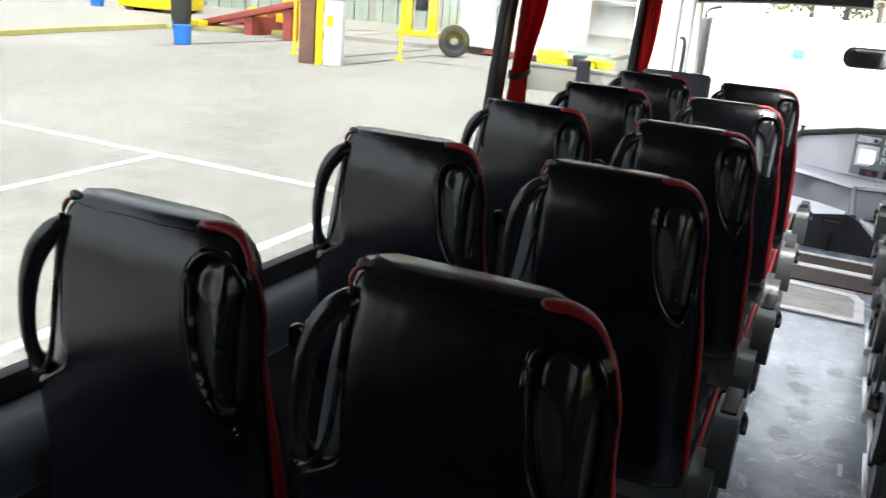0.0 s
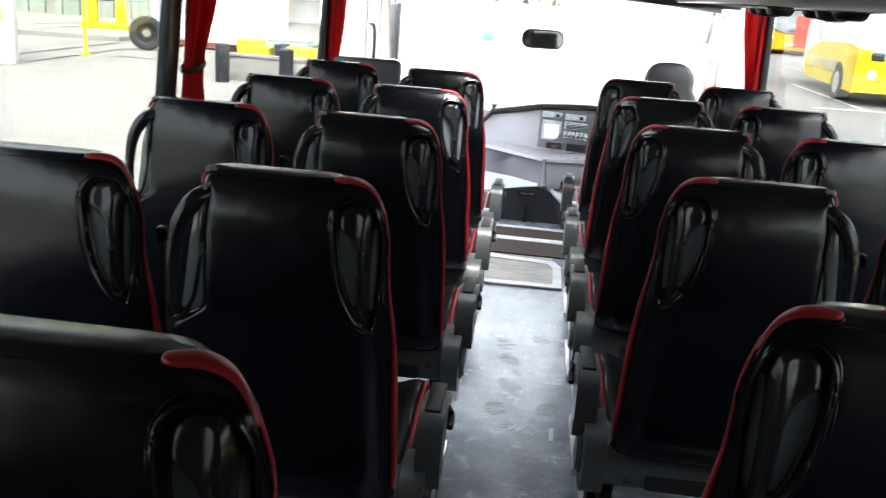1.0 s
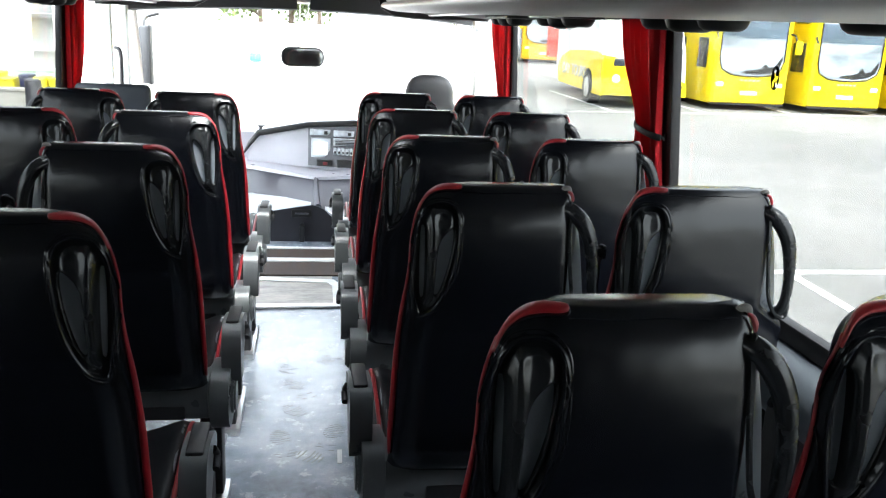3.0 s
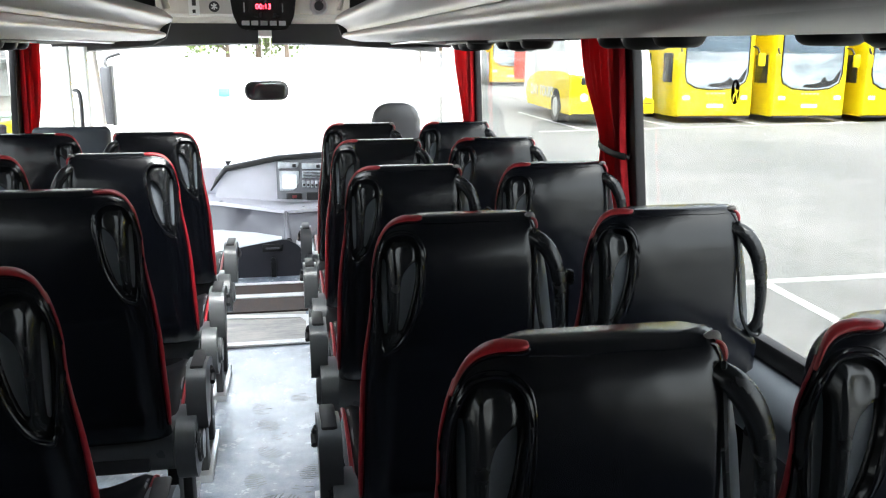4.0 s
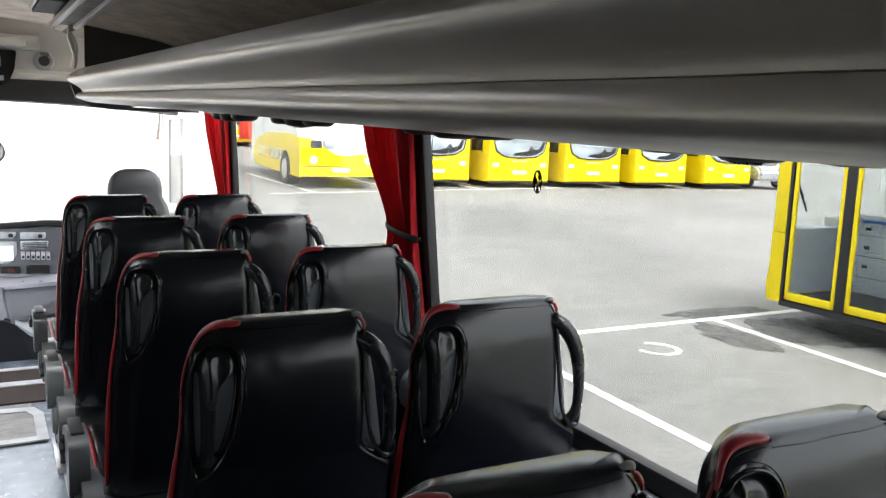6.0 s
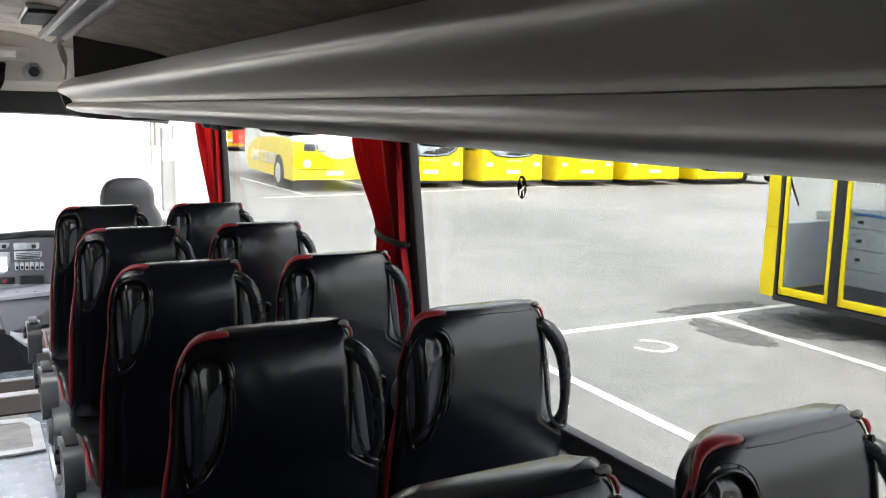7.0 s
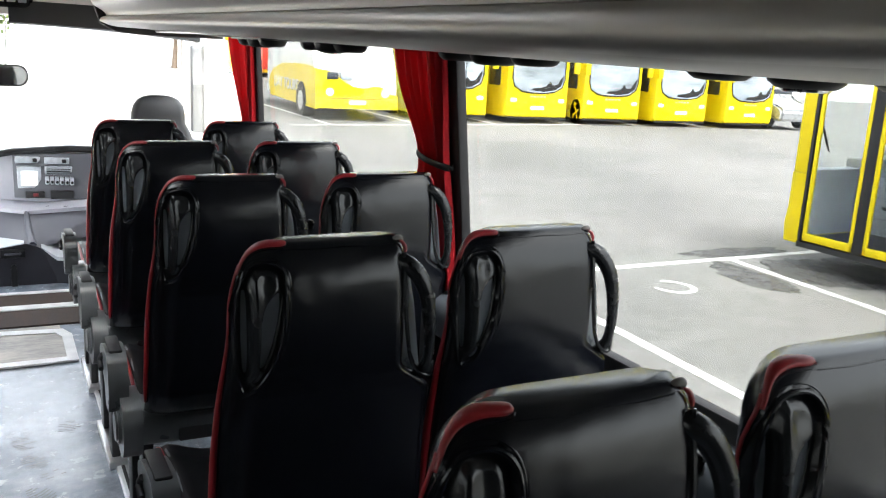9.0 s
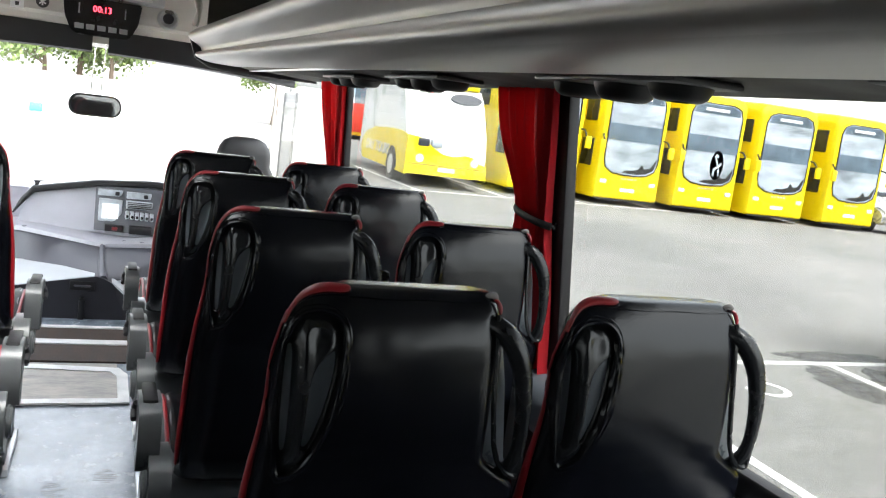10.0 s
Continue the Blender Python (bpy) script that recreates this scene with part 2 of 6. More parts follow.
CEILING_FELT = mat("mottled_brown_headlining", (0.2, 0.165, 0.135), 0.85, vary=0.65, scale=9, fine=60, bump=0.2, stretch=(1, 0.7, 1))
CURTAIN_RED = mat("red_curtain_cloth", (0.54, 0.009, 0.02), 0.75, vary=0.18, scale=12, fine=600, bump=0.25, dist=0.001)
VINYL = vinyl_floor()
BROWN_VINYL = mat("brown_step_vinyl", (0.06, 0.044, 0.037), 0.6, spec=0.1, vary=0.6, scale=7, fine=90, bump=0.2, stretch=(3, 0.5, 1))
TINT = glass("tinted_side_glass", (0.525, 0.535, 0.53), 0.3)
CLEAR = glass("clear_glass", (0.96, 0.975, 0.97), 0.6)
MIRROR = mat("mirror_glass", (0.6, 0.61, 0.62), 0.04, 1.0, vary=0.02, bump=0)
SCREEN = mat("grey_display", (0.8, 0.84, 0.86), 0.2, vary=0.1, bump=0)
_b = SCREEN.node_tree.nodes["Principled BSDF"]
_b.inputs["Emission Color"].default_value, _b.inputs["Emission Strength"].default_value = (0.9, 0.97, 1.0, 1), 0.12
LAMP_LENS = mat("frosted_lamp_lens", (0.7, 0.7, 0.68), 0.3, vary=0.05, scale=20, fine=300, bump=0.2)
RED_LED = glow("red_led", (1.0, 0.03, 0.05), 1.3)
YARD = ground_surface()
YARD_PALE = ground_surface("yard_concrete", (0.225, 0.218, 0.196), (0.32, 0.31, 0.278))
LINE_WHITE = mat("worn_white_road_paint", (0.72, 0.72, 0.7), 0.7, vary=0.3, scale=5, fine=60, bump=0.4, dist=0.004)
BUS_YELLOW = mat("bus_yellow_paint", (0.8, 0.62, 0.004), 0.4, vary=0.07, scale=1.2, fine=30, bump=0.02, spec=0.3, coat=0.05, random_tint=0.05)
BUS_WHITE = mat("white_coach_paint", (0.82, 0.82, 0.8), 0.3, vary=0.05, scale=1, fine=20, bump=0.02, coat=0.3)
RED_PAINT = mat("red_bus_paint", (0.55, 0.04, 0.02), 0.35, vary=0.1, scale=1, fine=20, bump=0.02)
BUS_ORANGE = mat("orange_bus_paint", (0.78, 0.45, 0.01), 0.3, vary=0.08, scale=1, fine=20, bump=0.02, coat=0.3)
# sky and yard reflections are painted into the colour as broad stretched noise
BUS_GLASS = mat("painted_reflection_glass", (0.36, 0.41, 0.45), 0.04, vary=0.8, scale=0.9, fine=3.5, bump=0, spec=1.0, stretch=(0.55, 1, 1.7))
_n, _l = BUS_GLASS.node_tree.nodes, BUS_GLASS.node_tree.links
_info, _wide = _n.new("ShaderNodeObjectInfo"), _n.new("ShaderNodeVectorMath")
_wide.operation = "SCALE"
_wide.inputs["Scale"].default_value = 40.0
_l.new(_info.outputs["Random"], _wide.inputs[0])
_l.new(_wide.outputs[0], next(q for q in _n if q.bl_idname == "ShaderNodeMapping").inputs["Location"])
COURIER_CLOTH = mat("blue_grey_vinyl", (0.05, 0.058, 0.072), 0.45, vary=0.15, scale=12, fine=300, bump=0.15, dist=0.001)
CONCRETE = mat("pale_concrete", (0.29, 0.28, 0.25), 0.85, vary=0.2, scale=1.5, fine=40, bump=0.4, dist=0.01)
KERB_YELLOW = mat("faded_yellow_kerb_paint", (0.42, 0.38, 0.14), 0.8, vary=0.3, scale=3, fine=40, bump=0.4, dist=0.006)
MACHINE_YELLOW = mat("machine_yellow_paint", (0.85, 0.6, 0.01), 0.4, vary=0.15, scale=4, fine=60, bump=0.1)
RAMP_RED = mat("faded_red_steel", (0.3, 0.06, 0.05), 0.55, vary=0.3, scale=4, fine=60, bump=0.2)
RUST = mat("rusty_brown_steel", (0.16, 0.09, 0.07), 0.7, vary=0.4, scale=5, fine=60, bump=0.4)
LINING_GREY = mat("blue_grey_lining", (0.58, 0.62, 0.67), 0.45, vary=0.1, scale=3, fine=80, bump=0.1)
CABINET_GREY = mat("pale_grey_cabinet_paint", (0.55, 0.56, 0.56), 0.5, vary=0.1, scale=3, fine=80, bump=0.1)
SHED_GREEN = mat("grey_green_cladding", (0.28, 0.33, 0.28), 0.6, vary=0.2, scale=1.2, fine=30, bump=0.2, stretch=(1, 1, 0.2))
STONE = mat("warm_stone_block", (0.5, 0.45, 0.39), 0.85, vary=0.2, scale=4, fine=60, bump=0.5, dist=0.01, random_tint=0.12)
BLUE_PLASTIC = mat("blue_plastic", (0.02, 0.16, 0.55), 0.4, vary=0.15)
TYRE_RUBBER = mat("tyre_rubber", (0.03, 0.03, 0.03), 0.7, vary=0.3, scale=6, fine=60, bump=0.4, dist=0.005)
BIN_BLUE = mat("dark_blue_bin_plastic", (0.015, 0.02, 0.06), 0.4, vary=0.15)
BIN_GREEN = mat("pale_green_plastic", (0.5, 0.62, 0.56), 0.4, vary=0.15)
BIN_YELLOW = mat("yellow_bin_plastic", (0.8, 0.68, 0.03), 0.45, vary=0.1)
CAR_SILVER = mat("silver_car_paint", (0.5, 0.51, 0.52), 0.3, 0.5, vary=0.05, bump=0, coat=0.5)
PALE_WALL = mat("pale_render_wall", (0.8, 0.8, 0.78), 0.8, vary=0.08, scale=0.6, fine=20, bump=0.2)
TEAL = mat("teal_sign_paint", (0.05, 0.5, 0.5), 0.5, vary=0.1)
LEAF = mat("green_leaves", (0.12, 0.17, 0.05), 0.6, vary=0.4, scale=1.5, fine=20, bump=0.1)
BARK = mat("grey_brown_bark", (0.12, 0.09, 0.065), 0.9, vary=0.3, scale=5, fine=40, bump=0.6, dist=0.01)
WHITE_PRINT = mat("white_print", (0.75, 0.75, 0.75), 0.5, vary=0.05, bump=0)
BLACK_PRINT = mat("black_print", (0.015, 0.015, 0.015), 0.4, vary=0.1, bump=0)
PRINT_RED = mat("red_knob_plastic", (0.22, 0.03, 0.035), 0.4, vary=0.1, bump=0)
DUST = mat("dark_tread_dirt", (0.1, 0.105, 0.11), 0.5, vary=0.3, scale=40, fine=200, bump=0.2)


# ---- mesh helpers ----
def thing(name, label="", category="", group="", kind="", at=(0, 0, 0)):
    ob = new(name)
    ob.empty_display_size = 0.1
    ob.location = at
    return tagged(ob, label, category, group, kind)


def finish(bm, material, smooth=None):
    me = bpy.data.meshes.new("mesh")
    bmesh.ops.recalc_face_normals(bm, faces=bm.faces)
    bm.to_mesh(me)
    bm.free()
    for m in material if isinstance(material, (list, tuple)) else [material]:
        me.materials.append(m)
    if smooth is not None:
        me.polygons.foreach_set("use_smooth", [True] * len(me.polygons))
        if smooth < 180:
            me.set_sharp_from_angle(angle=radians(smooth))
    return me


def part(name, bm, material, parent=None, label="", smooth=40):
    ob = new(name, finish(bm, material, smooth))
    if parent is not None:
        ob.parent = parent
    return tagged(ob, label)


def share(name, me, parent, m):
    ob = new(name, me)
    ob.parent = parent
    ob.matrix_basis = m
    return ob


def box(bm, x0, x1, y0, y1, z0, z1, bevel=0.0, seg=2, m=None):
    r = bmesh.ops.create_cube(bm, size=1)
    vs = r["verts"]
    for v in vs:
        v.co = Vector((x0 + (v.co.x + 0.5) * (x1 - x0), y0 + (v.co.y + 0.5) * (y1 - y0), z0 + (v.co.z + 0.5) * (z1 - z0)))
    if m is not None:
        bmesh.ops.transform(bm, matrix=m, verts=vs)
    if bevel:
        es = list({e for v in vs for e in v.link_edges})
        bmesh.ops.bevel(bm, geom=es, offset=bevel, segments=seg, profile=0.5, affect="EDGES")
    return bm


def boxed(*a, **k):
    return box(bmesh.new(), *a, **k)


def cyl(bm, r0, r1, p, q, seg=20, caps=True):
    p, q = Vector(p), Vector(q)
    d = q - p
    m = Matrix.Translation((p + q) / 2) @ d.to_track_quat("Z", "Y").to_matrix().to_4x4()
    bmesh.ops.create_cone(bm, cap_ends=caps, segments=seg, radius1=r0, radius2=r1, depth=d.length, matrix=m)
    return bm


def smooth_path(pts, n):
    """Catmull-Rom through points of any width."""
    pts = [np.array(p, float) for p in pts]
    out = []
    for i in range(len(pts) - 1):
        a, b, c, d = pts[max(i - 1, 0)], pts[i], pts[i + 1], pts[min(i + 2, len(pts) - 1)]
        for k in range(n):
            t = k / n
            out.append(0.5 * (2 * b + (c - a) * t + (2 * a - 5 * b + 4 * c - d) * t ** 2 + (3 * b - a - 3 * c + d) * t ** 3))
    out.append(pts[-1])
    return out


def tube(bm, pts, radius, seg=10, n=6, flat=1.0, flat_dir=None):
    """A round or flattened tube along a smoothed path; points may carry their own radius as a fourth value."""
    path = smooth_path(pts, n) if n > 1 else [np.array(p, float) for p in pts]
    rings = []
    up = Vector((0.13, 0.21, 1)).normalized()
    for i, p in enumerate(path):
        a, b = path[max(i - 1, 0)], path[min(i + 1, len(path) - 1)]
        d = Vector((b - a)[:3]).normalized()
        if flat_dir is not None:
            e1 = (Vector(flat_dir) - d * d.dot(Vector(flat_dir))).normalized()
        else:
            e1 = d.cross(up)
            e1 = (e1 if e1.length > 1e-4 else d.cross(Vector((1, 0, 0)))).normalized()
        e2 = d.cross(e1)
        r = p[3] if len(p) > 3 else radius
        rings.append([bm.verts.new(Vector(p[:3]) + e1 * (r * flat * math.cos(2 * math.pi * k / seg)) + e2 * (r * math.sin(2 * math.pi * k / seg))) for k in range(seg)])
    for a, b in zip(rings, rings[1:]):
        for k in range(seg):
            bm.faces.new((a[k], a[(k + 1) % seg], b[(k + 1) % seg], b[k]))
    bm.faces.new(rings[0])
    bm.faces.new(rings[-1])
    return bm


def prism(bm, outline, axis, a, b):
    """An outline of 2D points drawn out along an axis from a to b."""
    def at(p, v):
        return {"x": (v, p[0], p[1]), "y": (p[0], v, p[1]), "z": (p[0], p[1], v)}[axis]
    va, vb = [bm.verts.new(at(p, a)) for p in outline], [bm.verts.new(at(p, b)) for p in outline]
    k = len(outline)
    for i in range(k):
        bm.faces.new((va[i], va[(i + 1) % k], vb[(i + 1) % k], vb[i]))
    bm.faces.new(va)
    bm.faces.new(vb)
    return bm


def loft(bm, sections, closed=True, caps=True):
    rows = [[bm.verts.new(p) for p in s] for s in sections]
    k = len(rows[0])
    for a, b in zip(rows, rows[1:]):
        for i in range(k if closed else k - 1):
            bm.faces.new((a[i], a[(i + 1) % k], b[(i + 1) % k], b[i]))
    if caps:
        bm.faces.new(rows[0])
        bm.faces.new(rows[-1])
    return bm


def rounded(cx, cy, hx, hy, r, n=6):
    """A rounded rectangle outline."""
    out = []
    for k, (sx, sy) in enumerate(((1, 1), (-1, 1), (-1, -1), (1, -1))):
        for i in range(n + 1):
            a = math.pi / 2 * (k + i / n)
            out.append((cx + sx * (hx - r) + r * math.cos(a), cy + sy * (hy - r) + r * math.sin(a)))
    return out


def text_mesh(body, size, depth, material, name, parent, m, label=""):
    c = bpy.data.curves.new("text", "FONT")
    c.body, c.size, c.extrude, c.align_x, c.align_y = body, size, depth, "CENTER", "CENTER"
    tmp = bpy.data.objects.new("text", c)
    scene.collection.objects.link(tmp)
    me = bpy.data.meshes.new_from_object(tmp.evaluated_get(bpy.context.evaluated_depsgraph_get()))
    bpy.data.objects.remove(tmp)
    me.materials.clear()
    me.materials.append(material)
    ob = new(name, me)
    if parent is not None:
        ob.parent = parent
    ob.matrix_basis = m
    return tagged(ob, label)


def ease(a, b, v):
    t = min(1.0, max(0.0, (v - a) / (b - a)))
    return t * t * (3 - 2 * t)


# ---- the coach: shell ----
XL, XR = -1.17, 1.13          # inner faces of the side glass
Y_BACK, Y_FRONT = -1.45, 6.35
HEAD = 1.72
LEAN = 0.2                    # window pillars and curtains lean back towards the top


def side_wall(name, x, s, spans, pillars):
    """Lower wall, head panel and pillars of one side; s points outwards."""
    wall = thing(name, "grey trimmed coach side wall below and between windows", "wall", kind="structure")
    a, b = sorted((x, x + s * 0.06))
    SILL = 0.9 if s > 0 else 0.86
    part("lower_panel", boxed(a, b, Y_BACK, 3.75 if s < 0 else 5.5, -0.44, SILL - 0.03), WALL_CHARCOAL, wall)
    part("head_panel", boxed(a, b, Y_BACK, Y_FRONT - 0.5, HEAD, 2.05), PANEL_GREY, wall)
    for y0, y1, m in pillars:
        bm = boxed(*sorted((x - s * 0.02, x + s * 0.011)), y0, y1, SILL - 0.03, HEAD, bevel=0.006)
        for v in bm.verts:
            v.co.y += LEAN * (v.co.z - 1.1)
        part("pillar", bm, m, wall)
    ledge = smooth_path([(x + s * 0.0, SILL - 0.035), (x - s * 0.03, SILL - 0.035), (x - s * 0.075, SILL - 0.055), (x - s * 0.095, SILL - 0.1), (x - s * 0.08, SILL - 0.16), (x, SILL - 0.17)], 4)
    part("window_ledge", prism(bmesh.new(), [tuple(p) for p in ledge], "y", Y_BACK, 3.7 if s < 0 else 4.9), mat("ledge_grey_plastic" + ("_l" if s < 0 else "_r"), (0.06, 0.07, 0.08), 0.36, vary=0.1, scale=5, fine=200, bump=0.05), wall, "smooth slate-grey moulded ledge")
    part("gasket", boxed(*sorted((x - s * 0.012, x + s * 0.02)), Y_BACK, 3.75 if s < 0 else 4.9, SILL - 0.034, SILL + 0.012, bevel=0.005), RUBBER, wall, "black rubber window gasket")
    for i, (y0, y1, g) in enumerate(spans):
        w = thing("window_%d" % (i + (1 if s > 0 else 4)), "fixed coach side window in black rubber gasket", "window", kind="structure")
        p = part("pane", boxed(*sorted((x + s * 0.012, x + s * 0.017)), y0 - 0.05, y1 + 0.05, SILL - 0.028, HEAD + 0.02), g, w, smooth=None)
        p.visible_shadow = False
    return wall


side_wall("wall_east", XR, 1, [(Y_BACK, 1.52, TINT), (1.62, 3.64, TINT), (3.76, 5.35, CLEAR)], [(1.485, 1.62, PILLAR_BLACK), (3.62, 3.74, PILLAR_BLACK)])
side_wall("wall_west", XL, -1, [(Y_BACK, 1.66, TINT), (1.76, 3.62, TINT)], [(1.64, 1.74, PILLAR_BLACK), (3.62, 3.73, PILLAR_BLACK)])

floor = tagged(part("floor", boxed(XL, XR, -1.25, 5.1, -0.12, -0.004), VINYL), "scuffed grey speckled vinyl aisle floor with dusty shoe prints", "floor", kind="structure")
tagged(part("rear_floor", boxed(XL, XR, Y_BACK, -1.25, -0.12, 0.0), RUBBER), "dark floor mat behind the last rows", "floor", kind="structure")
# unseen closing panel, added close behind the camera to hold back rear light
rear = tagged(part("wall_south", boxed(XL - 0.06, XR + 0.06, Y_BACK - 0.1, Y_BACK, -0.15, 2.1), DARK_PLASTIC), "plain dark panel added behind the camera, closing the cabin and cutting rear light", "wall", kind="structure")

under = thing("underbody", "plain dark coach underbody on four wheels", "underbody", kind="structure")
part("chassis", boxed(XL - 0.06, XR + 0.06, Y_BACK - 0.1, 6.55, -0.86, -0.44, bevel=0.03), RUBBER, under)
for x in (-1.05, 0.99):
    for y in (-1.0, 4.2):
        wh = part("wheel", cyl(bmesh.new(), 0.4, 0.4, (x - 0.13, y, -0.63 + 0.0185 * y), (x + 0.13, y, -0.63 + 0.0185 * y), 28), TYRE_RUBBER, under)
        part("rim", cyl(bmesh.new(), 0.24, 0.24, (x - 0.14, y, -0.63 + 0.0185 * y), (x + 0.14, y, -0.63 + 0.0185 * y), 20), ALU, wh)

# ceiling: shallow vault over the aisle, continuing above the racks
cx = -0.03
vault = [(XL - 0.06, 1.84), (-0.95, 1.93), (-0.62, 1.985), (-0.42, 2.04), (-0.2, 2.065), (cx, 2.07), (0.15, 2.065), (0.36, 2.04), (0.56, 1.985), (0.92, 1.93), (XR + 0.06, 1.84)]
inner = [tuple(p) for p in smooth_path(vault, 5)]
bm = bmesh.new()
HX0, HX1, HY0, HY1 = -0.22, 0.14, 1.05, 2.3          # glazed roof hatch over the aisle, unseen, assumed to light floor and crowns
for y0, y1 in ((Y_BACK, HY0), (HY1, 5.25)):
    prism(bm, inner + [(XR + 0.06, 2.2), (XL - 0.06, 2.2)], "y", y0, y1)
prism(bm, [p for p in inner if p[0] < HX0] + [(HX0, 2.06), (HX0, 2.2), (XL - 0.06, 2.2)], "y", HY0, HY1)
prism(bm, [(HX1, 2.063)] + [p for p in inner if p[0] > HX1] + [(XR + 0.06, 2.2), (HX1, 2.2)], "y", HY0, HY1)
for f in bm.faces:
    f.material_index = 0 if -0.56 < f.calc_center_median().x < 0.48 else 1
tagged(part("ceiling", bm, [CEILING_PALE, CEILING_FELT]), "mottled brown-grey fabric headlining, shallow vault", "ceiling", kind="structure")
# the hatch stays out of view; it is added to let sky light down
hatch = thing("roof_hatch", "assumed glazed roof hatch in a slim grey frame, unseen, lighting the aisle", "roof hatch", kind="structure")
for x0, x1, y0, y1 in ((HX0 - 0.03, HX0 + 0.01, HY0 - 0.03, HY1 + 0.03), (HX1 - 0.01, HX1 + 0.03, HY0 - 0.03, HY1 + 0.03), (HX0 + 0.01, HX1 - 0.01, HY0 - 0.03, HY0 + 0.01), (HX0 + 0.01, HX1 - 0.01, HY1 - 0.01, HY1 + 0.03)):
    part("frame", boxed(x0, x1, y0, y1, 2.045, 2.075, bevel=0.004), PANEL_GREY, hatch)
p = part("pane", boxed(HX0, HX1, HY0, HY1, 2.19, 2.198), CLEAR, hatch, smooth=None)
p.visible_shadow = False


# ---- luggage racks ----
def rack(s, front_x, rear_x, wall_x):
    """Open shelf along the window side with a silver double-roll lip; x grows outwards from the aisle."""
    r = thing("luggage_rack", "open overhead luggage rack with satin silver double-roll lip", "luggage rack", group="overhead racks")

    def at(y, dx, z):
        t = max(0.0, (4.45 - y) / 4.45)
        base = front_x + (rear_x - front_x) * min(1, t) ** 0.8
        sink = 0.022 + 0.02 * ease(1.638, 1.6, z)
        return (s * (base + dx), y, z - sink * min(1, t))
    lip = smooth_path([(0.115, 1.775), (0.09, 1.772), (0.05, 1.755), (0.012, 1.728), (0.0, 1.71), (0.012, 1.69), (0.045, 1.672), (0.068, 1.655), (0.075, 1.638)], 4)
    lip2 = smooth_path([(0.07, 1.636), (0.05, 1.63), (0.042, 1.617), (0.05, 1.606), (0.085, 1.594), (0.14, 1.588), (0.24, 1.586)], 4)
    ys = [4.45, 4.2, 3.6, 3.0, 2.4, 1.8, 1.2, 0.6, 0.0, -0.6, -1.2, Y_BACK + 0.01]
    for nm, prof in (("upper_lip", lip), ("lower_lip", lip2)):
        bm = bmesh.new()
        back = [(p[0] + 0.012, p[1] - 0.004) for p in reversed(prof)]
        loft(bm, [[at(y, p[0], p[1]) for p in list(prof) + back] for y in ys])
        part(nm, bm, RACK_SILVER, r)
    # olive-brown underside, a bright edge strip, then the dark service channel
    edge_x = abs(front_x + 0.33)
    bm = bmesh.new()
    loft(bm, [[at(y, 0.2, 1.596), (s * edge_x, y, 1.575), (s * edge_x, y, 1.59), at(y, 0.2, 1.61)] for y in ys])
    part("underside", bm, RACK_OLIVE, r, "olive-brown rack underside")
    part("edge_strip", tube(bmesh.new(), [(s * (edge_x + 0.004), y, 1.572) for y in ys], 0.006, seg=8, n=1), ALU, r, "bright metal edge strip")
    bm = bmesh.new()
    loft(bm, [[at(y, 0.11, 1.63), (s * wall_x, y, 1.61), (s * wall_x, y, 1.562), (s * (edge_x + 0.01), y, 1.58), at(y, 0.11, 1.612)] for y in ys])
    part("shelf", bm, RACK_DARK, r, "dark shelf underside")
    bm = bmesh.new()
    loft(bm, [[at(4.455, *p) for p in ((0.01, 1.70), (0.045, 1.6), (0.12, 1.56), (0.24, 1.55))] + [(s * wall_x, 4.455, 1.55), (s * wall_x, 4.455, 1.72)],
              [at(4.48, *p) for p in ((0.01, 1.70), (0.045, 1.6), (0.12, 1.56), (0.24, 1.55))] + [(s * wall_x, 4.48, 1.55), (s * wall_x, 4.48, 1.72)]])
    part("end_cap", bm, DARK_PLASTIC, r, "black moulded end cap")
    # grey upright bracket joining the lip's end to the ceiling
    bm = bmesh.new()
    tube(bm, [(*at(4.45, 0.03, 1.76),), (*at(4.45, 0.045, 1.85),), (*at(4.45, 0.02, 1.95),), (*at(4.45, 0.06, 2.01),)], 0.022, flat=0.6)
    part("end_bracket", bm, PANEL_GREY, r)
    part("inner_end_panel", boxed(*sorted((s * (front_x + 0.09), s * wall_x)), 4.43, 4.45, 1.6, 1.99), RACK_DARK, r)
    return r


rack(1, 0.424, 0.485, 1.125)
rack(-1, 0.495, 0.55, 1.165)

